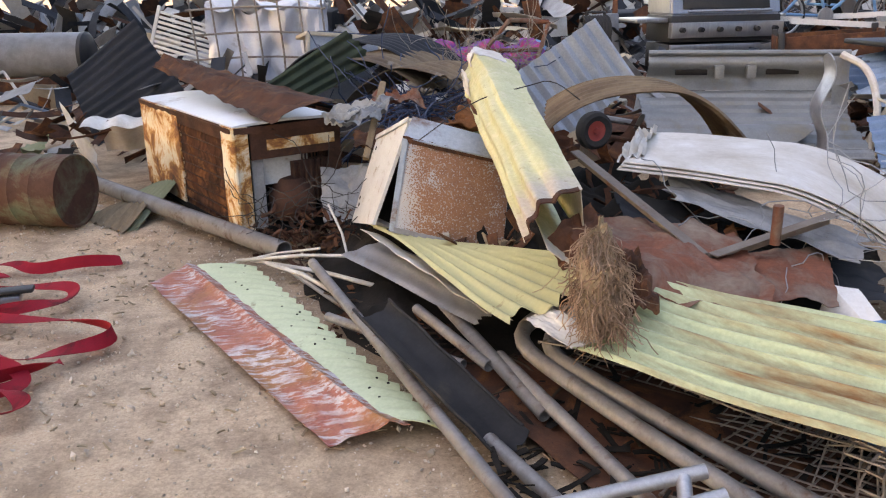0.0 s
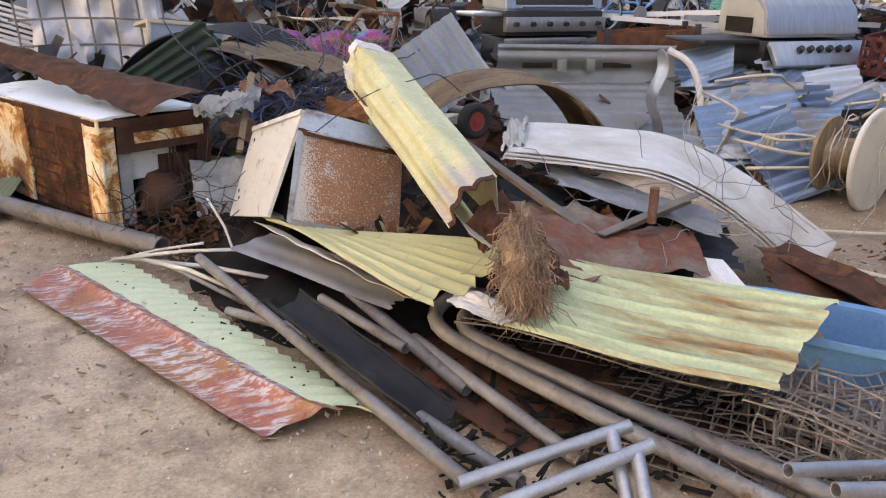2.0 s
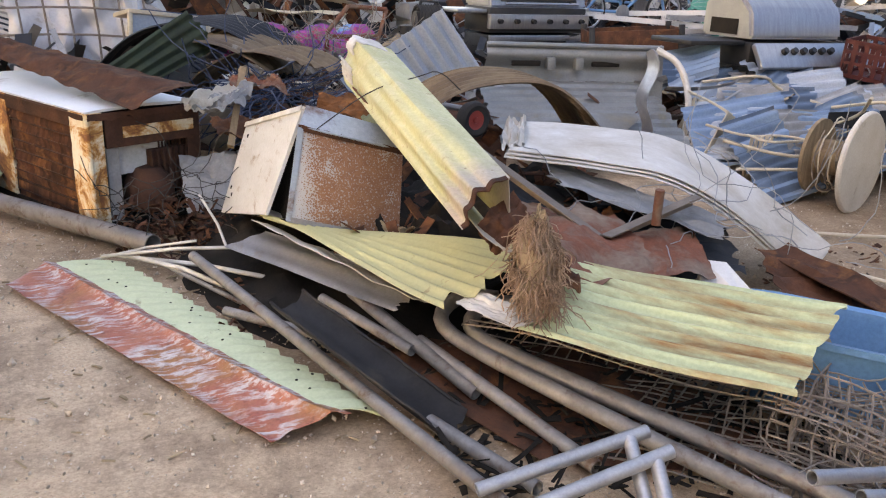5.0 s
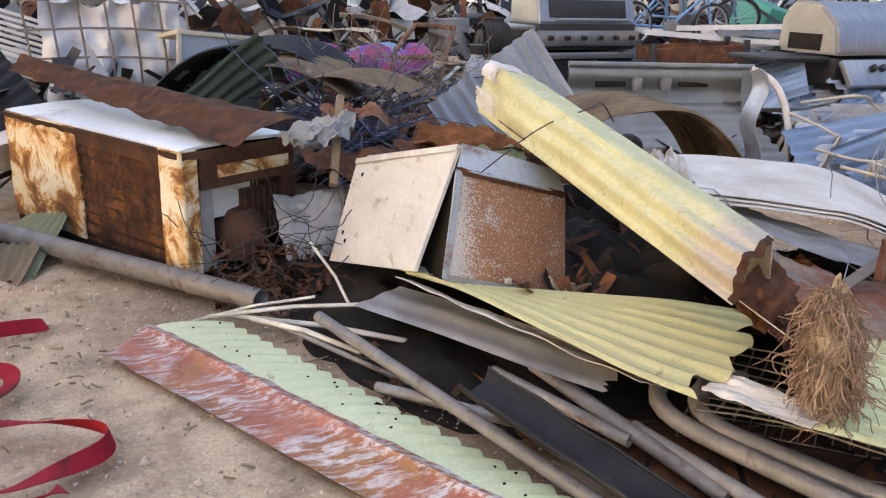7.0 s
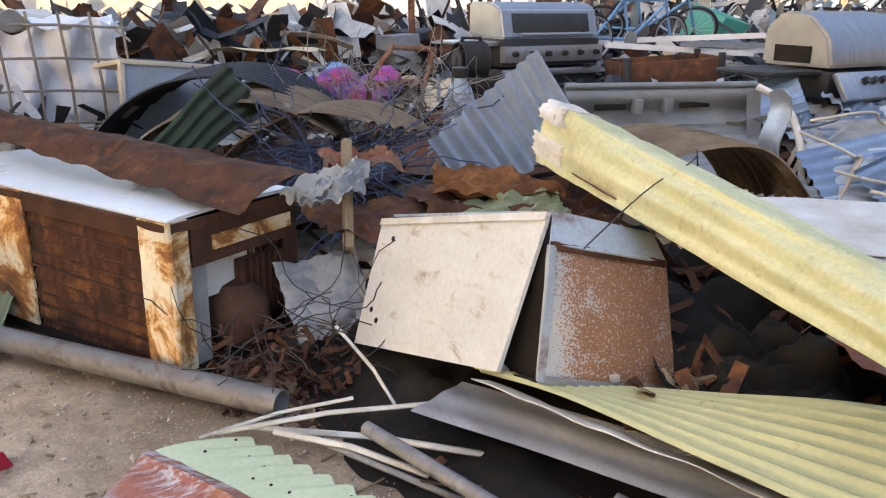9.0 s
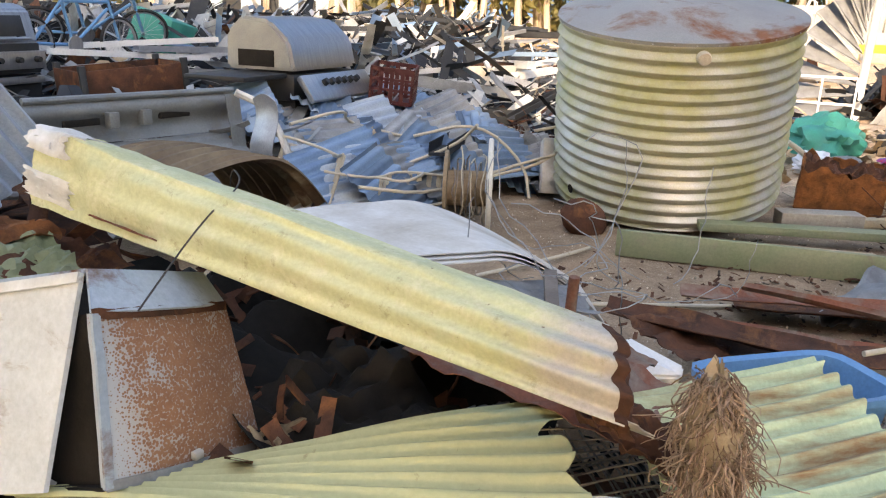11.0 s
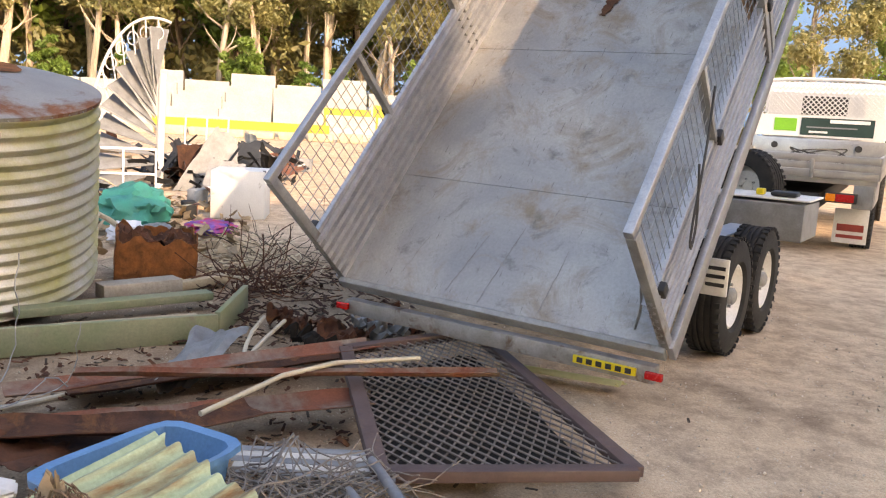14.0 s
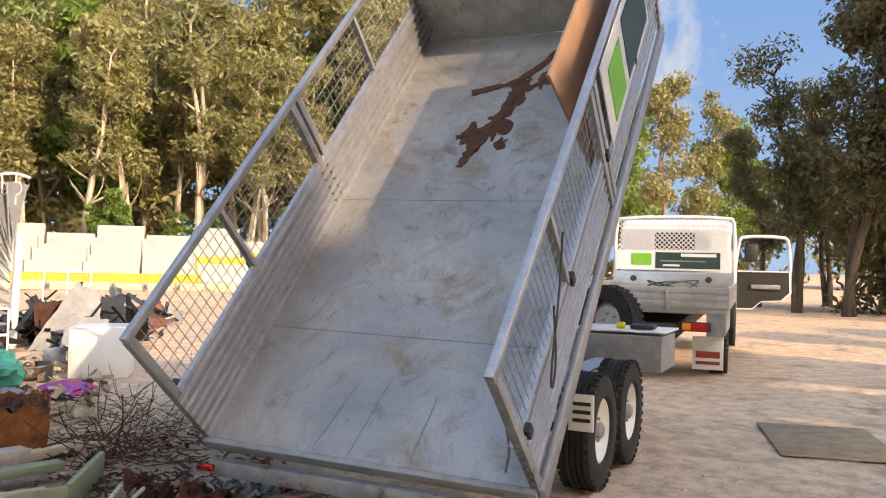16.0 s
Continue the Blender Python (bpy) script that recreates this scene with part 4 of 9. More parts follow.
# ---- tipping trailer ----
def trailer():
    W, L, H = 1.753, 3.65, 0.82
    yaw, tilt, roll = -45.08, 47.5, 1.5
    base = Matrix.Translation((2.776, 0.893, 0.0)) @ Matrix.Rotation(radians(yaw), 4, "Z")
    t = thing("tipping_trailer", base, "galvanised tandem tipping trailer with cage sides, tray raised", "trailer")
    up = Matrix.Translation((0, 0, 0.374)) @ Matrix.Rotation(radians(-tilt), 4, "Y") @ Matrix.Rotation(radians(roll), 4, "X")
    tray = new("tray")
    tray.empty_display_size = 0.1
    tray.parent = t
    tray.matrix_basis = up
    hw = W / 2

    def tp(name, bm, mat, label="", smooth=True):
        return part(name, bm, mat, tray, label, smooth)
    # floor in three plates with fine joints
    cuts = (0.0, 0.745, 1.81, L)
    for a, b in zip(cuts, cuts[1:]):
        tp("floor_plate", box(a + 0.002, b - 0.002, -hw, hw, -0.006, 0.0), "tray_floor", "scuffed grey steel floor plate", False)
    tp("rear_sill", box(-0.03, 0.0, -hw - 0.03, hw + 0.03, -0.07, 0.004, 0.004), "galv_dull")
    # ribbed sides
    for e in (-1, 1):
        ribs = []
        sec = [(0, 0.0), (0, 0.02)] + [(y, 0.03 + k * 0.058 + z) for k in range(5) for y, z in ((0, 0.0), (0.022, 0.006), (0.022, 0.026), (0, 0.032))] + [(0, 0.315), (0.03, 0.32), (0.03, 0.33), (-0.02, 0.33)]
        bm = bmesh.new()
        for off in (0.0,):
            A = [bm.verts.new((0.0, e * (hw + y), z)) for y, z in sec]
            B = [bm.verts.new((L, e * (hw + y), z)) for y, z in sec]
            C = [bm.verts.new((0.0, e * (hw + y + 0.012), z - 0.002)) for y, z in sec]
            D = [bm.verts.new((L, e * (hw + y + 0.012), z - 0.002)) for y, z in sec]
            for i in range(len(sec) - 1):
                bm.faces.new((A[i], A[i + 1], B[i + 1], B[i]))
                bm.faces.new((C[i], D[i], D[i + 1], C[i + 1]))
            for P, Q in ((A, C), (B, D)):
                for i in range(len(sec) - 1):
                    bm.faces.new((P[i], Q[i], Q[i + 1], P[i + 1]))
        tp("side_panel", bm, "galv", "ribbed galvanised side", False)
        tp("top_rail", box(0, L, e * (hw + 0.02) - 0.02, e * (hw + 0.02) + 0.02, H - 0.04, H, 0.004), "galv")
        tp("lower_rail", box(0, L, e * (hw + 0.02) - 0.015, e * (hw + 0.02) + 0.015, 0.332, 0.36, 0.003), "galv")
        tp("outer_rail", box(0, L, e * (hw + 0.05) - 0.012, e * (hw + 0.05) + 0.02, -0.10, 0.0, 0.003), "galv")
        for u, w in ((0.0, 0.05), (0.88, 0.03), (1.76, 0.055), (1.84, 0.055), (2.74, 0.03), (L - 0.05, 0.05)):
            z0 = -0.02 if w > 0.04 else 0.34
            tp("post", box(u, u + w, e * (hw + 0.024) - 0.02, e * (hw + 0.024) + 0.022, z0, H - 0.042, 0.003), "galv_dull")
        # welded mesh
        bm = bmesh.new()
        for u0, u1 in ((0.05, 1.76), (1.9, L - 0.05)):
            n = int((u1 - u0) / 0.055)
            for i in range(1, n):
                u = u0 + (u1 - u0) * i / n
                tube([(u, e * (hw + 0.022), 0.35), (u, e * (hw + 0.022), H - 0.03)], 0.0022, 4, bm, cap=False)
            for k in range(1, 6):
                z = 0.36 + (H - 0.4) * k / 6
                tube([(u0, e * (hw + 0.024), z), (u1, e * (hw + 0.024), z)], 0.0022, 4, bm, cap=False)
        tp("side_mesh", bm, "galv_dull", "welded wire mesh infill")
        for u in (0.06, 0.9, 1.8, 2.7):
            tp("latch", box(u, u + 0.05, e * (hw + 0.05) - 0.01, e * (hw + 0.05) + 0.035, 0.3, 0.36, 0.006), "black_metal")
    tp("headboard", box(L, L + 0.03, -hw - 0.02, hw + 0.02, 0.0, H, 0.004), "galv_dull", "solid grey front board")
    tp("ply_board", surf(lambda s, q: V((1.82 + 1.4 * s, -0.85 + 0.15 * q, 0.1 + 0.77 * q)), 6, 6, 0.016), "ply", "brown plywood sheet against the side")
    # side sign
    tp("side_sign", box(1.95, 3.2, -hw - 0.056, -hw - 0.05, 0.3, 0.8), "truck_white", "white sign board", False)
    tp("sign_patch", box(2.08, 2.4, -hw - 0.061, -hw - 0.058, 0.36, 0.7), "lime", "lime green emblem", False)
    tp("sign_band", box(2.5, 3.15, -hw - 0.061, -hw - 0.058, 0.35, 0.75), "sign_dark", "dark panel", False)
    # rust-brown spill on the floor
    rng = random.Random(5)
    spill = surface("spilt_mud", (0.10, 0.045, 0.025), (0.06, 0.03, 0.02), 20, 0.8, 0, 0.4, 90)
    for u, v, s in tuple((u, v, s * 1.0) for u, v, s in ((2.42, -0.14, 0.11), (2.5, 0.0, 0.12), (2.62, -0.02, 0.07), (2.95, 0.06, 0.10), (3.02, 0.2, 0.09), (3.2, 0.3, 0.07), (2.36, 0.08, 0.05), (2.8, 0.08, 0.05), (3.35, 0.38, 0.06), (2.7, 0.04, 0.05), (2.88, 0.02, 0.05), (3.1, 0.26, 0.06))):
        bm = bmesh.new()
        ring = []
        ph = rng.random() * 9
        for k in range(26):
            a = k / 26 * math.tau
            rr = s * (0.7 + 0.75 * noise.noise((math.cos(a) * 1.6 + ph, math.sin(a) * 1.6, ph)))
            ring.append(bm.verts.new((u + rr * 1.5 * math.cos(a), -v + 0.0 + rr * math.sin(a), 0.004)))
        c = bm.verts.new((u, -v, 0.009))
        for k in range(26):
            bm.faces.new((c, ring[k], ring[(k + 1) % 26]))
        tp("mud_splash", bm, spill, "dried brown mud")
    for path in (((3.45, 0.28), (3.2, 0.14), (3.02, 0.0), (2.97, -0.16), (2.92, -0.3)), ((3.05, 0.06), (2.85, 0.02), (2.65, 0.0), (2.5, -0.08), (2.42, -0.26)), ((2.45, -0.05), (2.25, -0.12), (2.12, -0.14))):
        def run(s, q, path=path):
            k = min(int(s * (len(path) - 1)), len(path) - 2)
            f = s * (len(path) - 1) - k
            (u0, v0), (u1, v1) = path[k], path[k + 1]
            w = 0.028 + 0.03 * noise.noise((s * 9, u0, v0))
            n = V((v1 - v0, u1 - u0, 0)).normalized()
            return V((u0 + (u1 - u0) * f, -(v0 + (v1 - v0) * f), 0.007)) + n * (q - 0.5) * max(0.008, w) * 2
        tp("mud_run", surf(run, 30, 3, 0.002), spill, "dried brown mud run")
    for v0, v1, u0, u1 in ((-0.25, -0.16, 0.05, 0.42), (-0.05, 0.02, 0.02, 0.5), (0.28, 0.30, 0.04, 0.4), (-0.55, -0.5, 0.1, 0.35)):
        tp("scratch", surf(lambda s, q: V((u0 + (u1 - u0) * s, -(v0 + (v1 - v0) * s + 0.006 * noise.noise((s * 9, v0, 0))) + 0.003 * (q - 0.5), 0.0022)), 16, 1, 0.001), "pipe_grey", "dark scratch")
    # draped strap and hook on the right cage
    tp("bungee", tube([(0.95, -hw - 0.05, 0.62), (0.7, -hw - 0.07, 0.5), (0.35, -hw - 0.08, 0.35), (0.3, -hw - 0.09, 0.3), (0.45, -hw - 0.08, 0.33), (0.6, -hw - 0.07, 0.52)], 0.006, 6, bend=2), "black_metal", "black bungee strap")
    tp("chain", tube([(0.04, -hw + 0.02, 0.4), (0.06, -hw + 0.06, 0.2), (0.05, -hw + 0.12, 0.02)], 0.007, 5, bend=1), "galv_dull", "hanging chain")
    # chassis, level
    for e in (-1, 1):
        part("chassis_rail", box(0.3, 4.1, e * 0.42 - 0.03, e * 0.42 + 0.03, 0.40, 0.50, 0.004), "galv", t)
    part("rear_beam", box(-0.01, 0.06, -hw, hw, 0.19, 0.27, 0.006), "pipe_grey", t, "rear beam with lamps")
    for e in (-1, 1):
        part("tail_lamp", box(-0.035, -0.01, e * 0.88 - 0.04, e * 0.88 + 0.04, 0.215, 0.25, 0.006), "red_lens", t, "red tail lamp")
    plate = part("number_plate", box(-0.03, -0.014, -0.80, -0.50, 0.215, 0.252, 0.004), "plate_yellow", t, "yellow number plate")
    for k in range(6):
        part("plate_bar", box(-0.033, -0.0305, -0.78 + k * 0.046, -0.752 + k * 0.046, 0.222, 0.246), "black_metal", plate)
    part("drawbar", tube([(3.2, 0.42, 0.45), (5.1, 0.0, 0.45)], 0.04, 4), "galv", t)
    part("drawbar", tube([(3.2, -0.42, 0.45), (5.1, 0.0, 0.45)], 0.04, 4), "galv", t)
    box_ = part("tool_box", box(3.15, 3.75, -0.84, -0.1, 0.5, 0.78, 0.006), "plastic_grey", t, "open galvanised tool box on the drawbar")
    part("box_lid", box(3.2, 3.8, -0.86, -0.08, 0.80, 0.815, 0.003), "white", box_, "pale lid lying flat")
    part("glove", box(3.3, 3.45, -0.75, -0.55, 0.82, 0.86, 0.02), "black_metal", box_, "black gloves")
    part("handle", box(3.32, 3.4, -0.5, -0.44, 0.82, 0.87, 0.01), "plate_yellow", box_, "yellow grip")
    part("hoist_ram", tube([(2.2, 0, 0.45), (1.9, 0, 2.3)], 0.05, 12), "steel", t)
    # hydraulic box and mudguard
    part("mudguard", box(1.0, 2.75, -0.60, -0.42, 0.62, 0.635, 0.004), "galv", t)
    tag = part("tag_plate", box(1.02, 1.04, -0.88, -0.74, 0.42, 0.62, 0.003), "white", t, "white plate with dark bars")
    for k in range(3):
        part("tag_bar", box(1.016, 1.0195, -0.865, -0.765, 0.47 + k * 0.045, 0.49 + k * 0.045), "black_metal", tag)
    for x in (1.47, 2.22):
        for e in (-1, 1):
            w = new("wheel")
            w.parent = t
            w.location = (x, e * 0.73, 0.345)
            wheel_parts(w, 0.345, 0.2, 0.19, e)
    part("axle", tube([(1.47, -0.7, 0.34), (1.47, 0.7, 0.34)], 0.03, 8), "black_metal", t)
    part("axle", tube([(2.22, -0.7, 0.34), (2.22, 0.7, 0.34)], 0.03, 8), "black_metal", t)
    sp = new("spare_wheel")
    sp.parent = t
    sp.matrix_basis = Matrix.Translation((4.15, -0.15, 0.82)) @ Matrix.Rotation(radians(72), 4, "Z")
    wheel_parts(sp, 0.33, 0.2, 0.19, -1)


def wheel_parts(parent, r, width, rim_r, side):
    """Tyre, rim and hub round the parent's y axis; side: which way the outer face looks."""
    m = Matrix.Rotation(radians(90), 4, "X")
    w = width / 2
    prof = [(rim_r, -w * 0.8), (rim_r + 0.02, -w), (r - 0.045, -w), (r - 0.012, -w * 0.86), (r, -w * 0.7)]
    for k in range(4):
        y = -w * 0.7 + (k + 0.5) * w * 1.4 / 4
        prof += [(r, y - 0.008), (r - 0.012, y - 0.006), (r - 0.012, y + 0.006), (r, y + 0.008)]
    prof += [(r, w * 0.7), (r - 0.012, w * 0.86), (r - 0.045, w), (rim_r + 0.02, w), (rim_r, w * 0.8)]
    part("tyre", lathe(prof, 40, m, close=True), "rubber", parent)
    bm = bmesh.new()
    for k in range(36):
        a = k / 36 * math.tau
        for e in (-1, 1):
            mm = Matrix.Rotation(-a, 4, "Y") @ Matrix.Translation((r - 0.004, e * w * 0.78, 0))
            box(-0.012, 0.008, -w * 0.2, w * 0.2, -0.014, 0.014, 0, bm, mm)
    tagged(part("tread", bm, "rubber", parent, smooth=False), kind="stuff")
    s = -side
    rim = [(rim_r, s * w * 0.8), (rim_r - 0.012, s * w * 0.82), (rim_r - 0.03, s * w * 0.4), (rim_r - 0.05, s * w * 0.2), (0.085, s * w * 0.45), (0.06, s * w * 0.5), (0.0, s * w * 0.5)]
    part("rim", lathe(rim, 32, m), "truck_white", parent, "white steel rim")
    part("hub", lathe([(0.05, s * w * 0.45), (0.05, s * w * 0.8), (0.03, s * w * 0.95), (0.0, s * w * 0.95)], 16, m), "galv_dull", parent)
    for k in range(5):
        a = k / 5 * math.tau
        mm = m @ Matrix.Translation((math.cos(a) * 0.068, math.sin(a) * 0.068, s * w * 0.5))
        part("nut", lathe([(0.01, -0.015), (0.01, 0.015), (0.0, 0.015)], 6, mm), "galv_dull", parent)


trailer()


# ---- truck ----
def truck():
    t = thing("flatbed_truck", pose(8.18, -4.39, 0, 0, 0, -40.4), "white cab flatbed truck with alloy tray, door open", "truck")
    hw = 0.95
    part("chassis", box(-1.2, 4.2, -0.4, 0.4, 0.5, 0.68, 0.01), "black_metal", t)
    # alloy tray
    part("deck", box(-1.25, 2.62, -hw, hw, 0.80, 0.86, 0.004), "steel", t)
    for e in (-1, 1):
        for a, b in ((-1.25, 0.0), (0.02, 1.3), (1.32, 2.6)):
            bm = bmesh.new()
            for k in range(3):
                box(a, b, e * hw - 0.02, e * hw + 0.02, 0.86 + k * 0.083, 0.86 + k * 0.083 + 0.078, 0.006, bm)
            part("side_board", bm, "steel", t, "ribbed alloy drop side")
        part("under_rail", box(-1.2, 2.6, e * (hw - 0.08) - 0.02, e * (hw - 0.08) + 0.02, 0.7, 0.8, 0.005), "galv", t)
        part("rear_guard", box(-1.25, -1.2, e * (hw - 0.22), e * (hw - 0.02), 0.55, 0.8, 0.004) if e < 0 else box(-1.25, -1.2, hw - 0.22, hw - 0.02, 0.55, 0.8, 0.004), "galv_dull", t)
    bm = bmesh.new()
    for k in range(3):
        box(-1.29, -1.25, -hw, hw, 0.86 + k * 0.083, 0.86 + k * 0.083 + 0.078, 0.006, bm)
    part("tail_board", bm, "steel", t, "ribbed alloy tailgate")
    for y in (-0.3, 0.32):
        part("tail_latch", box(-1.31, -1.29, y - 0.02, y + 0.02, 0.85, 1.05, 0.003), "galv_dull", t)
    # tail lamps and mudflap with a plain red emblem
    for e in (-1, 1):
        lamp = part("tail_lamp", box(-1.30, -1.24, e * 0.62 - 0.16, e * 0.62 + 0.16, 0.60, 0.71, 0.008), "black_metal", t)
        part("lens", box(-1.315, -1.298, e * 0.62 - 0.13, e * 0.62 + 0.05, 0.615, 0.695, 0.005), "red_lens", lamp, "red lens")
        part("lens", box(-1.315, -1.298, e * 0.62 + 0.055, e * 0.62 + 0.15, 0.615, 0.695, 0.005), "amber", lamp, "amber lens")
        flap = part("mudflap", box(-0.62, -0.61, e * 0.72 - 0.18, e * 0.72 + 0.18, 0.10, 0.50, 0.004), "truck_white", t, "white mudflap with red bars")
        part("emblem_bar", box(-0.626, -0.6205, e * 0.72 - 0.14, e * 0.72 + 0.14, 0.24, 0.32), "red_plastic", flap)
        part("emblem_bar", box(-0.626, -0.6205, e * 0.72 - 0.14, e * 0.72 + 0.14, 0.16, 0.20), "red_plastic", flap)
        part("rear_guard_panel", box(-1.0, 0.55, e * (hw - 0.02) - 0.005, e * (hw - 0.02) + 0.005, 0.55, 0.8, 0.003), "steel", t)
    # headboard frame with expanded mesh
    fr = part("headboard_frame", tube([(2.66, -0.93, 0.86), (2.66, -0.93, 2.02), (2.66, -0.86, 2.14), (2.66, 0.86, 2.14), (2.66, 0.93, 2.02), (2.66, 0.93, 0.86)], 0.03, 8, bend=1), "truck_white", t)
    bm = bmesh.new()
    for i in range(-16, 34):
        for s in (-1, 1):
            y0 = -0.92 + i * 0.075
            pts = []
            for q in range(9):
                yy, zz = (y0 + s * q * 0.07 if s > 0 else y0 + 0.56 - q * 0.07), 1.56 + q * 0.07
                if -0.92 <= yy <= 0.92:
                    pts.append((2.66, yy, zz))
            if len(pts) > 1:
                tube([pts[0], pts[-1]], 0.009, 4, bm)
    part("headboard_mesh", bm, "truck_white", fr, "white diamond mesh")
    part("checker_plate", box(2.58, 2.64, -0.93, 0.93, 0.86, 1.26, 0.004), "steel", t, "alloy checker plate toolbox front")
    bmd = bmesh.new()
    for i in range(26):
        for j in range(5):
            mm = Matrix.Translation((2.577, -0.88 + i * 0.07 + (j % 2) * 0.035, 0.9 + j * 0.075)) @ Matrix.Rotation(radians(45 if (i + j) % 2 else -45), 4, "X")
            box(-0.004, 0.004, -0.02, 0.02, -0.006, 0.006, 0, bmd, mm)
    part("tread_bars", bmd, "steel", t, smooth=False)
    for y in (-0.55, 0.62):
        part("lock", lathe([(0.0, 0.0), (0.05, 0.0), (0.05, 0.02), (0.0, 0.02)], 12, Matrix.Translation((2.58, y, 1.14)) @ Matrix.Rotation(radians(-90), 4, "Y")), "black_metal", t)
    sign = part("sign_board", box(2.60, 2.63, -0.9, 0.92, 1.28, 1.60), "truck_white", t, "white and dark green sign board with plain bars", False)
    part("sign_dark", box(2.594, 2.599, -0.72, 0.28, 1.31, 1.57), "sign_dark", sign, "dark panel", False)
    part("sign_emblem", box(2.594, 2.599, 0.34, 0.66, 1.36, 1.55), "lime", sign, "green emblem", False)
    part("sign_bar", box(2.588, 2.593, -0.66, -0.12, 1.50, 1.55), "truck_white", sign, "white bar", False)
    part("sign_bar", box(2.588, 2.593, -0.5, 0.2, 1.42, 1.44), "plastic_grey", sign, "thin bar", False)
    part("sign_bar", box(2.588, 2.593, -0.1, 0.16, 1.345, 1.375), "truck_white", sign, "white bar", False)
    # coiled hose on the deck
    rng = random.Random(2)
    pts = [(2.0 + 0.25 * math.cos(k * 0.9) + rng.uniform(-0.05, 0.05), -0.05 + 0.4 * math.sin(k * 0.83), 0.95 + 0.14 * math.sin(k * 0.7) + rng.uniform(0, 0.06)) for k in range(26)]
    part("hose", tube(pts, 0.012, 6, bend=2), "black_metal", t, "tangled black hose")
    # cab
    bm = bmesh.new()
    sec = [(2.85, 0.62), (4.55, 0.62), (4.62, 0.95), (4.48, 1.35), (4.12, 2.02), (3.95, 2.12), (3.0, 2.12), (2.85, 2.0)]
    a = [bm.verts.new((x, -0.86, z)) for x, z in sec]
    b = [bm.verts.new((x, 0.86, z)) for x, z in sec]
    for i in range(len(sec)):
        j = (i + 1) % len(sec)
        bm.faces.new((a[i], b[i], b[j], a[j]))
    bm.faces.new(a)
    bm.faces.new(b[::-1])
    bmesh.ops.bevel(bm, geom=list(bm.edges), offset=0.05, segments=3, affect="EDGES")
    part("cab", bm, "truck_white", t, "white cab shell")
    part("rear_window", box(2.83, 2.848, -0.32, 0.32, 1.62, 1.9, 0.004), "black_metal", t, "dark rear window")
    # the shell is closed here; a black panel paints the doorway's shade
    part("doorway", box(3.35, 4.2, -0.872, -0.85, 0.7, 1.9, 0.004), "black_metal", t, "black panel standing in for the shade of the open doorway")
    # open door, swung out at right angles
    d = new("cab_door")
    d.parent = t
    d.matrix_basis = Matrix.Translation((4.2, -0.9, 0)) @ Matrix.Rotation(radians(14), 4, "Z")
    part("door_frame", tube([(0, 0, 1.3), (0, -0.06, 1.82), (0, -0.14, 1.9), (0, -0.82, 1.9), (0, -0.90, 1.82), (0, -0.93, 1.3)], 0.03, 8, bend=1), "truck_white", d)
    bm = bmesh.new()
    ring = [(0, 0.62), (0, 1.3), (-0.94, 1.3), (-0.95, 0.92), (-0.8, 0.78), (-0.45, 0.76), (-0.28, 0.62)]
    fa = [bm.verts.new((-0.03, y, z)) for y, z in ring]
    fb = [bm.verts.new((0.03, y, z)) for y, z in ring]
    for i in range(len(ring)):
        j = (i + 1) % len(ring)
        bm.faces.new((fa[i], fb[i], fb[j], fa[j]))
    bm.faces.new(fa)
    bm.faces.new(fb[::-1])
    part("door_skin", bm, "truck_white", d, smooth=False)
    bm = bmesh.new()
    fa = [bm.verts.new((-0.036, y * 0.93 - 0.03, 1.0 + (z - 1.0) * 0.93)) for y, z in ring]
    bm.faces.new(fa)
    part("door_trim", bm, "black_metal", d, "dark door lining", False)
    part("arm_rest", box(-0.09, -0.04, -0.75, -0.25, 0.98, 1.06, 0.02), "plastic_grey", d)
    part("mirror", box(0.12, 0.2, -0.42, -0.2, 1.45, 1.8, 0.02), "black_metal", d, "black door mirror")
    part("mirror_arm", tube([(0.02, -0.2, 1.3), (0.16, -0.3, 1.46)], 0.012, 6), "black_metal", d)
    for x in (0.0, 4.0):
        for e in (-1, 1):
            w = new("wheel")
            w.parent = t
            w.location = (x, e * 0.82, 0.38)
            wheel_parts(w, 0.38, 0.22, 0.22, e)


truck()

# tank, trailer and truck scaled and shifted to fit the camera's view
rescale_to_view(KNOWN)


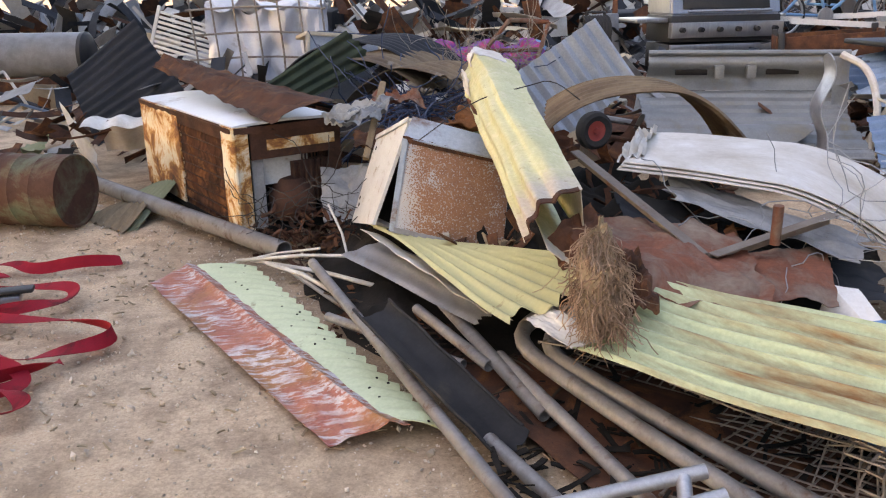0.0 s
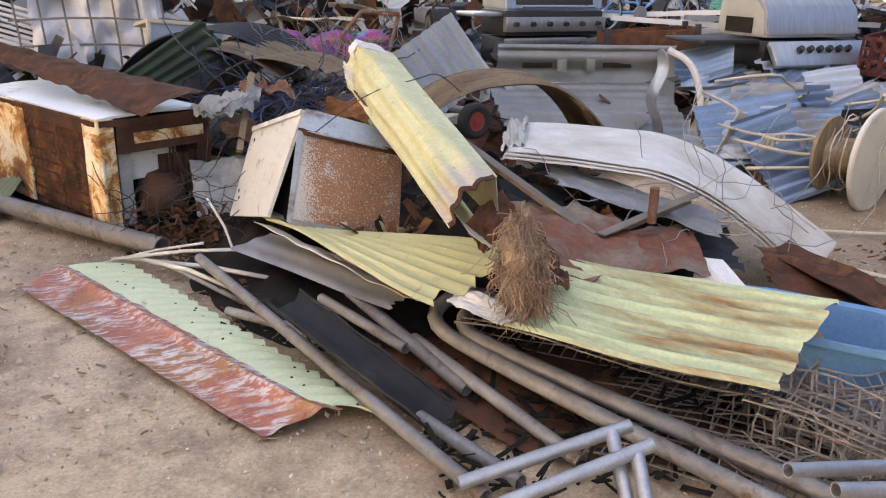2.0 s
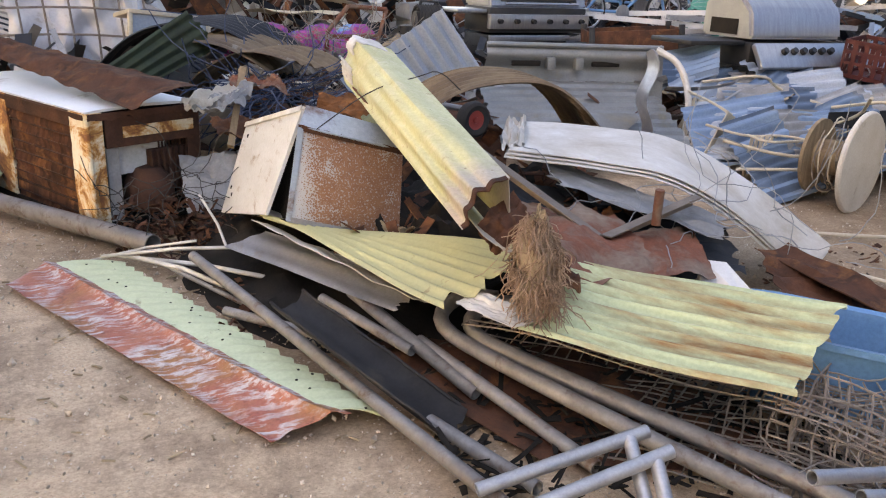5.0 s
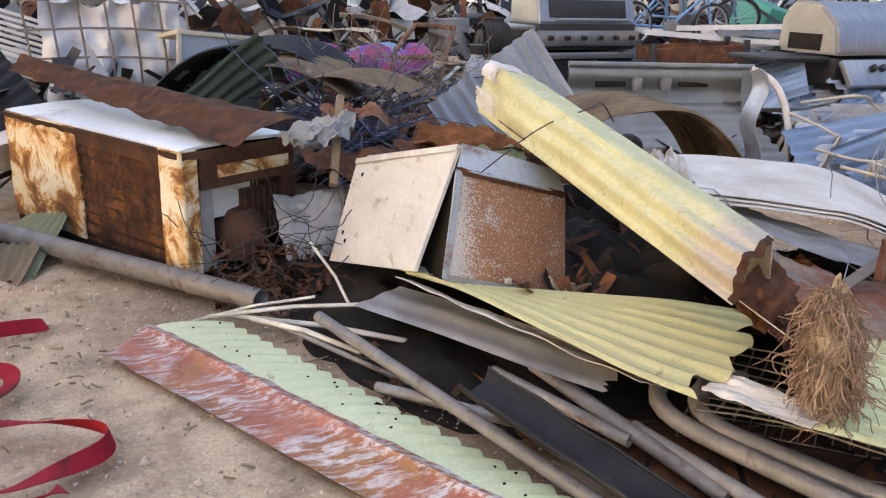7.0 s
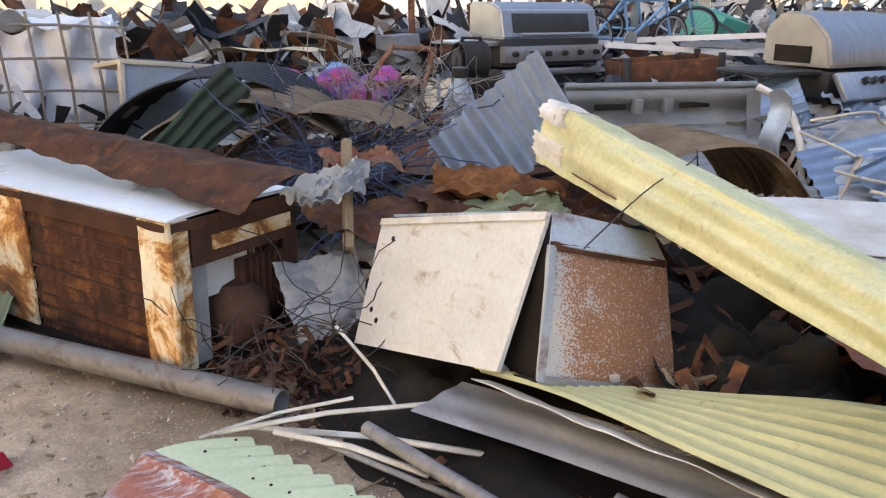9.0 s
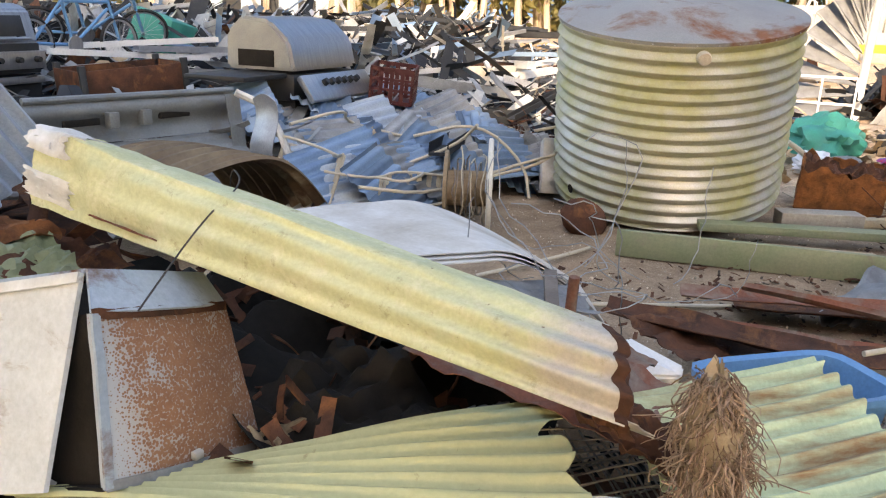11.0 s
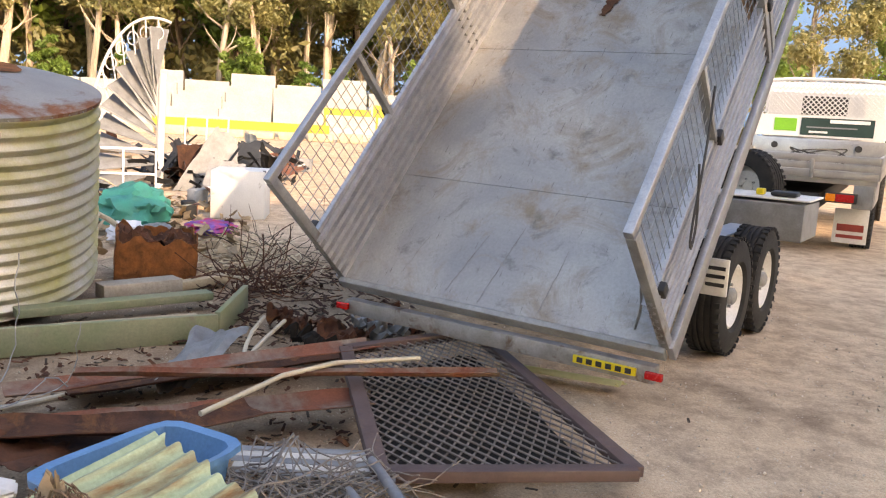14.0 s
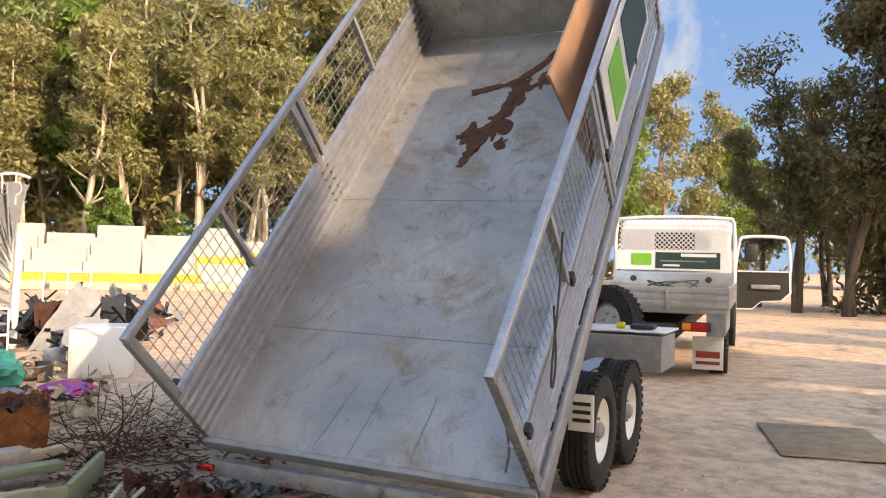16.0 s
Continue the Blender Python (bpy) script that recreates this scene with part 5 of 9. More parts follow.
# ---- the scrap heap: large pieces ----
def bent_flashing():
    """A folded flashing: a red-primed face lies on the dirt, a pale green one leans back from the fold."""
    t = thing("folded_roof_sheet", (-0.7, 2.85, 0), "long folded roof sheet, one face red primer, one pale green", "roof sheet")
    o = V((-0.7, 2.85, 0))
    A, B = V((-1.305, 3.45, 0.014)) - o, V((-0.325, 2.225, 0.010)) - o
    F0, F1 = V((-1.17, 3.64, 0.035)) - o, V((-0.165, 2.30, 0.055)) - o
    G0, G1 = V((-0.925, 3.66, 0.018)) - o, V((-0.015, 2.305, 0.03)) - o

    def red(s, u):
        e0, e1 = A.lerp(B, s), F0.lerp(F1, s)
        p = e0.lerp(e1, u)
        bead = 0.020 * math.exp(-((u - 0.80) / 0.09) ** 2)
        lip = 0.010 * max(0.0, 0.12 - u) / 0.12
        ripple = 0.005 * math.sin(s * 62 + 3 * u) * max(0.0, u - 0.45) + 0.007 * noise.noise((s * 12, u * 3, 0)) + 0.003 * noise.noise((s * 40, u * 8, 0))
        curl = max(0.0, s - 0.90) / 0.10
        return p + V((0, 0, bead + lip + ripple + 0.010 * math.sin(u * 3.1))) + V((0.085, -0.05, 0.01)) * curl * curl * max(0.0, u - 0.35)
    part("red_face", surf(red, 60, 14, 0.002), "red_paint", t, "scraped red primer face")

    def green(s, u):
        p = F0.lerp(F1, s).lerp(G0.lerp(G1, s), u)
        return p + V((0.006, 0.008, 0.007)) * math.sin(s * 21 * math.tau) * u + V((0, 0, 0.014 * math.sin(u * math.pi) + 0.005 * noise.noise((s * 9, u * 3, 4))))
    part("green_face", surf(green, 130, 8, 0.002), "green_clean", t, "pale green ribbed face")
    rng = random.Random(6)
    for k in range(26):
        s, u = (k + 0.5) / 26, rng.choice((0.3, 0.62, 0.8))
        p = green(s, u)
        # nail holes are near-black discs, their shade put into colour
        part("nail_hole", lathe([(0.0, 0.003), (0.004, 0.003), (0.005, 0.0)], 6, Matrix.Translation(p)), "dark", t)


bent_flashing()

solo("grey_roof_sheet", corrugated((-0.50, 3.45, 0.15), (0.065, 2.63, 0.195), (0.17, 2.72, 0.25), (-0.34, 3.48, 0.2), 0.11, 0.006, 30, 8, dent=0.005, ragged=0.05, seed=2), "zinc_smooth",
     "weathered grey corrugated sheet under a yellow one", "roof sheet")
solo("yellow_roof_sheet", corrugated((-0.36, 3.34, 0.31), (0.17, 2.33, 0.32), (0.52, 2.62, 0.40), (-0.14, 3.26, 0.26), 0.055, 0.016, 30, 8, dent=0.012, ragged=0.08, seed=3), "yellow",
     "pale yellow corrugated sheet fanned over the heap", "roof sheet")
solo("pale_flashing", surf(lambda s, q: V((-0.35, 3.30, 0.305)).lerp(V((0.13, 2.53, 0.285)), s) + V((0.075 * (q - 0.5), 0.03 * (q - 0.5), -0.035 * q + 0.012 * noise.noise((s * 7, q * 2, 5)))), 30, 4, 0.003), "white_dirty",
     "thin pale bent flashing between the sheets", "flashing")
solo("green_roof_sheet", corrugated((0.30, 2.21, 0.32), (0.905, 1.842, 0.268), (1.30, 2.21, 0.335), (0.62, 2.56, 0.37), 0.064, 0.02, 40, 8, dent=0.014, ragged=0.05, seed=4), "green_pale",
     "rust-streaked pale green corrugated sheet over wire cages", "roof sheet")


def folded_yellow():
    """A fluted sheet folded over along its length into a long narrow wedge, crushed at the far end, torn at the near one."""
    low = (V((0.0, 3.78, 0.745)), V((0.195, 2.335, 0.548)))
    ridge = (V((0.035, 3.775, 0.925)), V((0.262, 2.375, 0.660)))
    back = (V((0.18, 3.745, 0.885)), V((0.335, 2.43, 0.672)))
    tuck = (V((0.11, 3.82, 0.70)), V((0.36, 2.45, 0.515)))
    n = V((-0.72, -0.30, 0.62)).normalized()

    def f(s, u):
        e = 0.012 * noise.noise((u * 7, 2.2, 0)) + 0.003 * noise.noise((u * 16, 5.2, 0))
        s = min(1.03, max(-0.03, s + e * abs(2 * s - 1) ** 5))
        a, b, c, d = (q[0].lerp(q[1], s) for q in (low, ridge, back, tuck))
        if u < 0.62:
            k = u / 0.62
            p = a.lerp(b, k) + n * 0.022 * math.sin(k * math.pi)
        elif u < 0.82:
            p = b.lerp(c, (u - 0.62) / 0.2)
        else:
            p = c.lerp(d, (u - 0.82) / 0.18)
        flute = math.sin(u / 0.62 * 2.8 * math.tau + 1.2 + 1.3 * noise.noise((s * 2.4, 1.0, u * 2))) if u < 0.82 else 0.0
        rib = flute * (0.006 + 0.006 * s) * (0.8 + 0.5 * noise.noise((s * 4, u * 3, 9)))
        crush = max(0.0, 0.34 - s) / 0.34
        fold = 0.026 * crush * noise.noise((s * 22, u * 4, 7)) + 0.010 * crush * math.sin(s * 46 + 5 * u)
        dent = 0.014 * noise.noise((p.x * 4, p.y * 3.4, p.z * 4)) + 0.006 * noise.noise((p.x * 12, p.y * 9, 4)) + 0.002 * noise.noise((p.x * 34, p.y * 28, p.z * 20))
        return p + n * (rib + fold + dent)
    solo("folded_yellow_sheet", surf(f, 110, 72, 0.002), "yellow_chalk", "long pale yellow sheet folded lengthwise, ends torn", "roof sheet")

    # the second leaf that peeps out below the fold
    def under(s, q):
        a = low[0].lerp(low[1], s)
        return a + V((0.05 + 0.11 * q, 0.03, -0.012 - 0.075 * q)) + n * (0.008 * math.sin(q * 2 * math.tau) + 0.012 * noise.noise((s * 5, q * 3, 3)))
    solo("folded_yellow_sheet", surf(lambda s, q: under(0.1 + 0.92 * s + 0.015 * noise.noise((q * 9, s, 2)), q), 60, 14, 0.002), "yellow_chalk", "lower leaf of the folded yellow sheet, in its shade", "roof sheet")
    for s0, s1, u0, u1 in ((-0.02, 0.075, 0.42, 0.78), (-0.01, 0.085, 0.06, 0.26)):
        solo("torn_sheet_end", surf(lambda s, q: f(s0 + (s1 - s0) * s + 0.02 * noise.noise((q * 7, s * 5, s0)), u0 + (u1 - u0) * q) + n * (0.005 + 0.008 * max(0, noise.noise((s * 5, q * 5, 8)))), 14, 14, 0.003),
             "white_dirty", "chalky torn end of the folded yellow sheet", "scrap sheet")
    solo("torn_sheet_end", surf(lambda s, q: under(0.16 + 0.13 * s + 0.03 * noise.noise((q * 7, s * 5, 3)), -0.55 + 0.6 * q) + n * (0.014 + 0.016 * abs(noise.noise((s * 5, q * 5, 8)))), 14, 14, 0.003),
         "rust_red", "curled rust-brown scrap on the folded sheet", "scrap sheet")
    # torn rusty rim of the near end
    solo("torn_sheet_end", surf(lambda s, q: f(0.988 + 0.016 * s + 0.004 * (1 - s) * noise.noise((q * 9, 2, 6)), 0.02 + 0.78 * q) + n * 0.003, 5, 60, 0.004), "rust", "rusted ragged rim of the folded yellow sheet", "scrap sheet")


folded_yellow()


def steel_cabinet():
    k = V((-0.25, 3.5, 0.15))
    tl, tr, br, bl = V((-0.21, 3.247, 0.655)), V((0.174, 3.323, 0.548)), V((0.143, 3.18, 0.243)), V((-0.262, 3.169, 0.335))
    w = V((-0.20, 0.76, -0.19))
    t = thing("steel_cabinet", k, "tipped steel cabinet, pale sides, one face speckled with rust", "cabinet")
    face = quad(tl, tr, br, bl)
    c = lambda a, b, d: face(a, b) + w * d - k
    bow = lambda s, q: V((0.012, -0.035, 0.004)) * math.sin(s * math.pi) * (1 - 0.5 * abs(2 * q - 1)) + V((0, -0.004, 0)) * noise.noise((s * 5, q * 5, 2))
    part("front_panel", surf(lambda s, q: c(s, q, 0) + bow(s, q), 18, 14, 0.012), "panel_rust", t, "pale blue face speckled with rust")
    crest = (V((-0.178, 3.30, 0.722)), V((0.165, 3.385, 0.612)))
    part("top_strip", surf(lambda s, q: crest[0].lerp(crest[1], s).lerp(tl.lerp(tr, s), q) - k + bow(s, 0.5) * q + V((0, -0.006, 0.004)), 14, 5, 0.006), "pale_blue", t, "pale blue top edge, rust at the seam")
    part("seam", surf(lambda s, q: tl.lerp(tr, s) - k + bow(s, 0.2) + V((0, -0.010, 0.012 - 0.022 * q + 0.004 * noise.noise((s * 14, q, 0)))), 24, 2, 0.003), "rust", t, "rust-brown seam")
    part("edge_strip", surf(lambda s, q: c(-0.012 + 0.05 * s, q, -0.012) + bow(0.02, q), 3, 12, 0.006), "pale_blue", t, "bare blue-grey edge")
    part("foot_strip", surf(lambda s, q: c(s, 0.955 + 0.06 * q, -0.012) + bow(s, 0.95), 14, 2, 0.005), "galv_dull", t, "bent bottom lip, rust-stained")
    part("catch", box(-0.012, 0.012, -0.008, 0.008, -0.009, 0.009, 0.003, None, Matrix.Translation(c(0.47, 0.92, -0.02) + bow(0.47, 0.9))), "white_dirty", t, "small pale catch")
    side = lambda s, q: (V((-0.41, 4.06, 0.52)).lerp(V((-0.185, 3.296, 0.72)), s)).lerp(V((-0.535, 3.965, 0.135)).lerp(V((-0.33, 3.245, 0.334)), s), q) - k
    part("side_panel", surf(side, 8, 8, 0.012), "panel_white", t, "loose off-white side panel")
    part("panel_rim", surf(lambda s, q: side(s, -0.004 + 0.05 * q) + V((-0.010, -0.004, 0.004)), 10, 2, 0.004), "white_dirty", t, "folded rim of the panel")
    part("top_panel", surf(lambda s, q: crest[0].lerp(crest[1], s) + w * q - k, 8, 8, 0.008), "pale_blue", t)
    part("back_side", surf(lambda s, q: c(1, s, q), 6, 6, 0.008), "galv_dull", t)
    # underside and inner panel are near-black: shade put into their colour
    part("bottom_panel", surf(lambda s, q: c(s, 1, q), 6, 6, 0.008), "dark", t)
    part("inner_liner", surf(lambda s, q: c(0.06, s, q * 0.98 + 0.01), 6, 6, 0.008), "dark", t, "near-black panel standing in for the opening's shade")
    part("rear_panel", surf(lambda s, q: c(s, q, 1), 6, 6, 0.008), "galv_dull", t)
    for s, q in ((0.12, 0.16), (0.08, 0.72), (0.14, 0.8)):
        p = side(s, q)
        n = V((-0.93, -0.3, 0.2)).normalized()
        # bolt holes are near-black discs laid on the panel for their shade
        part("bolt_hole", lathe([(0.0, 0.008), (0.009, 0.008), (0.011, 0.004)], 8, Matrix.Translation(p) @ n.to_track_quat("Z", "Y").to_matrix().to_4x4()), "dark", t)


steel_cabinet()


def chest_freezer():
    w = V((-0.80, 0.99, 0)).normalized()
    u = V((w.y, -w.x, 0))
    yaw = math.degrees(math.atan2(u.y, u.x))
    # x runs along the open short end, y along the length
    t = thing("chest_freezer", pose(-1.09, 4.05, 0.06, 0, 0, yaw), "rusted-out white chest freezer lying among scrap", "freezer")
    W, L, H = 0.56, 1.40, 0.5
    part("top_panel", surf(lambda s, q: V((s * W, q * L, H + 0.012 * math.sin(s * 3.1) - 0.01 * noise.noise((s * 3, q * 3, 1)))), 12, 16, 0.012), "white_flake", t, "white enamel top, rust at the rim")
    # left long face: pillars round a rusty louvred opening
    for y0, y1 in ((0.0, 0.13), (0.75, L)):
        part("face_panel", surf(lambda s, q: V((-0.004 + 0.006 * noise.noise((s * 5, q * 5, 2)), y0 + (y1 - y0) * s, q * H)), 10, 10, 0.01), "enamel_rust", t, "flaking white enamel over orange rust")
    part("top_band", surf(lambda s, q: V((-0.006, 0.13 + 0.62 * s, H * (0.87 + 0.13 * q))), 10, 3, 0.008), "rust_dark", t)
    # near-black board paints the shade between the louvres
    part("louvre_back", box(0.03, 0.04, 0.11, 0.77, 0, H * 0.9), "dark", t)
    for k in range(23):
        y = 0.142 + k * 0.0265
        part("louvre", surf(lambda s, q: V((0.012 + 0.006 * math.sin(s * 40) - 0.012 * q, y + 0.012 * q, s * H * 0.9)), 20, 1, 0.003), "rust", t)
    for k in range(9):
        part("louvre_tie", box(-0.004, 0.012, 0.13, 0.75, 0.03 + k * 0.05, 0.036 + k * 0.05), "rust_dark", t)
    # short end: rusty band, hollow below
    part("end_band", surf(lambda s, q: V((0.08 + s * (W - 0.1), -0.006 + 0.006 * noise.noise((s * 6, q * 3, 5)), H * (0.68 + 0.27 * q))), 12, 5, 0.01), "rust_dark", t, "rust-eaten end band")
    part("label_strip", surf(lambda s, q: V((0.16 + s * 0.36, -0.014, H * (0.76 + 0.1 * q))), 10, 3, 0.004), "enamel_rust", t)
    part("end_panel", surf(lambda s, q: V((0.1 + s * 0.30, 0.05, H * (0.40 + 0.26 * q))), 8, 4, 0.006), "panel_white", t)
    part("end_pillar", surf(lambda s, q: V((s * 0.07, -0.004, q * H)), 3, 10, 0.01), "enamel_rust", t)
    part("end_pillar", surf(lambda s, q: V((W - 0.07 + s * 0.07, 0.0, q * H)), 3, 10, 0.01), "rust_dark", t)
    # near-black board closes the open end in place of real shade
    part("inner_back", box(0.02, W - 0.02, 0.2, 0.22, 0.0, H - 0.02), "dark", t, "near-black board standing in for the hollow's shade")
    part("compressor", lathe([(0.0, 0.02), (0.1, 0.02), (0.12, 0.08), (0.11, 0.16), (0.06, 0.22), (0, 0.23)], 16, Matrix.Translation((0.3, 0.05, 0))), "rust_dark", t, "rusted compressor")
    part("coil_block", box(0.3, 0.5, 0.02, 0.08, 0.1, 0.3, 0.004), "rust_dark", t)
    for k in range(7):
        part("fin", box(0.3 + k * 0.03, 0.308 + k * 0.03, 0.0, 0.02, 0.1, 0.3), "rust_dark", t)
    part("far_side", box(W - 0.01, W, 0, L, 0, H), "rust_dark", t)
    part("far_end", box(0, W, L - 0.01, L, 0, H), "enamel_rust", t)
    # eaten rim under the top and down the corner
    part("rim", surf(lambda s, q: V((-0.012, s * L, H - 0.004 - (0.022 + 0.016 * noise.noise((s * 16, 3, 0))) * q)), 60, 3, 0.006), "rust_dark", t, "rust-eaten rim")
    part("rim", surf(lambda s, q: V((s * W, -0.014, H - 0.002 - (0.03 + 0.02 * noise.noise((s * 13, 6, 0))) * q)), 40, 3, 0.006), "rust_dark", t, "rust-eaten rim")
    part("corner_post", tube([(0.0, -0.004, 0.0), (0.004 , -0.006, H * 0.5), (0.0, -0.004, H)], 0.012, 8), "enamel_rust", t, "flaking corner post")
    part("side_stiffener", surf(lambda s, q: V((0.085 + 0.06 * s, 0.012, q * H * 0.68)), 3, 10, 0.008), "galv_dull", t, "grey inner post")
    for i in range(9):
        part("grille_bar", box(0.36 + i * 0.018, 0.366 + i * 0.018, 0.036, 0.044, H * 0.40, H * 0.66), "rust_dark", t)
    part("base", box(0, W, 0, L, -0.04, 0.0), "dark", t)


chest_freezer()

solo("long_pipe", hollow((-0.81, 3.75, 0.065), (-2.42, 5.12, 0.09), 0.043, 0.004, 24), "pipe_grey", "long dull grey-brown pipe lying on the dirt", "pipe")


def gas_drum():
    t = thing("steel_drum", pose(-2.03, 4.35, 0.19, 0, 0, 172), "rusty green steel drum lying on its side", "drum")
    m = Matrix.Rotation(radians(90), 4, "Y")
    prof = [(0.0, 0.012), (0.17, 0.012), (0.178, 0.0), (0.19, 0.0), (0.19, 0.02)]
    for k in range(5):
        z = 0.02 + 0.12 * (k + 1)
        prof += [(0.186, z - 0.05), (0.186, z - 0.012), (0.192, z), (0.186, z + 0.012)]
    prof += [(0.188, 0.72), (0.17, 0.72), (0.0, 0.71)]
    part("body", lathe(prof, 36, m), surface("drum_green", (0.10, 0.12, 0.07), (0.14, 0.10, 0.06), 5, 0.7, 0, 0.2, 70, (0.12, 0.055, 0.035), 0.55, 4), t)


gas_drum()


def strap_tangle():
    rng = random.Random(12)
    paths = (
        [(-1.54, 3.72), (-1.68, 3.62), (-1.85, 3.55), (-1.98, 3.62), (-2.1, 3.5), (-1.9, 3.42)],
        [(-2.05, 3.32), (-1.75, 3.34), (-1.55, 3.33), (-1.52, 3.22), (-1.62, 3.10), (-1.8, 3.06), (-1.95, 3.12)],
        [(-1.9, 3.02), (-1.62, 3.0), (-1.35, 2.98), (-1.2, 2.92), (-1.19, 2.82), (-1.3, 2.72), (-1.42, 2.66), (-1.55, 2.7), (-1.72, 2.85), (-1.66, 2.98)],
        [(-1.8, 2.75), (-1.6, 2.62), (-1.45, 2.50), (-1.3, 2.44), (-1.22, 2.36), (-1.32, 2.28), (-1.46, 2.33), (-1.5, 2.45), (-1.36, 2.58), (-1.27, 2.66)],
        [(-1.75, 2.5), (-1.58, 2.42), (-1.4, 2.4), (-1.3, 2.52), (-1.42, 2.62), (-1.6, 2.66)],
    )
    for i, path in enumerate(paths):
        ps = [V((x, y, 0.03 + 0.03 * abs(math.sin(k * 1.7 + i)))) for k, (x, y) in enumerate(path)]
        for _ in range(3):
            q = [ps[0]]
            for a, b in zip(ps, ps[1:]):
                q += [a * 0.75 + b * 0.25, a * 0.25 + b * 0.75]
            ps = q + [ps[-1]]
        bm = bmesh.new()
        rows = []
        for k, p in enumerate(ps):
            d = (ps[min(k + 1, len(ps) - 1)] - ps[max(k - 1, 0)]).normalized()
            n = d.cross(V((0, 0, 1))).normalized()
            tw = 0.9 * math.sin(k * 0.13 + i * 2) + 0.4
            wv = n * math.cos(tw) * 0.026 + V((0, 0, 1)) * math.sin(tw) * 0.026
            lift = abs(wv.z)
            tn = d.cross(wv).normalized() * 0.0012
            c = V((p.x, p.y, max(p.z, lift + 0.006)))
            rows.append([bm.verts.new(c + wv + tn), bm.verts.new(c - wv + tn), bm.verts.new(c - wv - tn), bm.verts.new(c + wv - tn)])
        for a, b in zip(rows, rows[1:]):
            for j in range(4):
                bm.faces.new((a[j], a[(j + 1) % 4], b[(j + 1) % 4], b[j]))
        bm.faces.new(rows[0])
        bm.faces.new(rows[-1][::-1])
        solo("ratchet_strap", bm, "strap", "loose red webbing strap in loops on the dirt", "strap", "red straps")
    r = thing("strap_ratchet", pose(-1.82, 3.22, 0.02, 0, 0, 20), "steel strap ratchet with a black handle", "ratchet")
    part("frame", box(-0.09, 0.09, -0.035, 0.035, 0, 0.03, 0.006), "galv", r)
    part("handle", box(-0.02, 0.14, -0.03, 0.03, 0.035, 0.055, 0.008), "black_metal", r)
    part("spindle", tube([(0, -0.045, 0.03), (0, 0.045, 0.03)], 0.014, 10), "galv_dull", r)


strap_tangle()


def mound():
    """The core of the heap: a near-black mound that paints in the shade between the larger pieces."""
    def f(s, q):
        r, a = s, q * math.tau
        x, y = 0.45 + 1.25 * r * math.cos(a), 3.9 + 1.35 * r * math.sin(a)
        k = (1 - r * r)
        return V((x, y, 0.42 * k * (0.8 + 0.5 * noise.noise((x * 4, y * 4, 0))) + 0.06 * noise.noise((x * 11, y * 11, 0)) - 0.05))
    solo("scrap_mound", surf(f, 40, 80, 0.01), "dark", "near-black mound giving the gaps in the heap their shade", "scrap", kind="stuff")


mound()

# ---- front of the heap: pipes, cages, roots ----
PIPES = (
    ((-0.62, 3.46, 0.11), (0.20, 1.84, 0.05), 0.020, "long galvanised scaffold pipe spattered with white"),
    ((-0.055, 2.878, 0.17), (0.252, 2.335, 0.06), 0.021, "grey pipe sloping out of the heap"),
    ((0.13, 2.60, 0.11), (0.474, 1.965, 0.04), 0.020, "grey pipe with a stub, sloping out of the heap"),
    ((0.10, 2.24, 0.04), (0.30, 1.90, 0.04), 0.02, "short grey pipe on the dirt"),
    ((-0.48, 3.04, 0.05), (0.02, 2.62, 0.07), 0.017, "thin pipe under the sheets"),
    ((-0.15, 2.95, 0.12), (0.10, 2.55, 0.10), 0.018, "thin pipe under the sheets"),
    ((-0.75, 3.55, 0.05), (-0.3, 2.98, 0.03), 0.009, "thin rusty rod on the dirt"),
)
for a, b, r, label in PIPES:
    solo("steel_pipe", hollow(a, b, r, 0.003, 16), "pipe_grey", label, "pipe", "pipes from the heap")


def bent_pipe(pts, r, label):
    solo("bent_pipe", tube(pts, r, 12, bend=2), "pipe_grey", label, "pipe", "bent pipes from the heap")


bent_pipe([(0.40, 2.70, 0.20), (0.27, 2.70, 0.22), (0.17, 2.60, 0.17), (0.30, 2.42, 0.13), (0.80, 1.76, 0.07), (1.1, 1.36, 0.05)], 0.024, "bent grey pipe with a rounded corner")
bent_pipe([(0.46, 2.64, 0.20), (0.34, 2.63, 0.22), (0.25, 2.53, 0.17), (0.40, 2.36, 0.14), (0.90, 1.78, 0.09), (1.2, 1.42, 0.06)], 0.024, "bent grey pipe with a rounded corner")


def pipe_frame():
    t = thing("pipe_frame", (0.45, 1.85, 0), "welded galvanised pipe frame at the edge of the heap", "frame")
    o = V((0.45, 1.85, 0))
    for a, b in (((0.14, 1.86, 0.08), (0.57, 1.91, 0.17)), ((0.22, 1.77, 0.08), (0.59, 1.82, 0.17)), ((0.52, 1.90, 0.16), (0.50, 1.66, 0.03)), ((0.55, 1.82, 0.16), (0.53, 1.62, 0.03))):
        part("bar", hollow(V(a) - o, V(b) - o, 0.017, 0.003, 14), "galv", t)


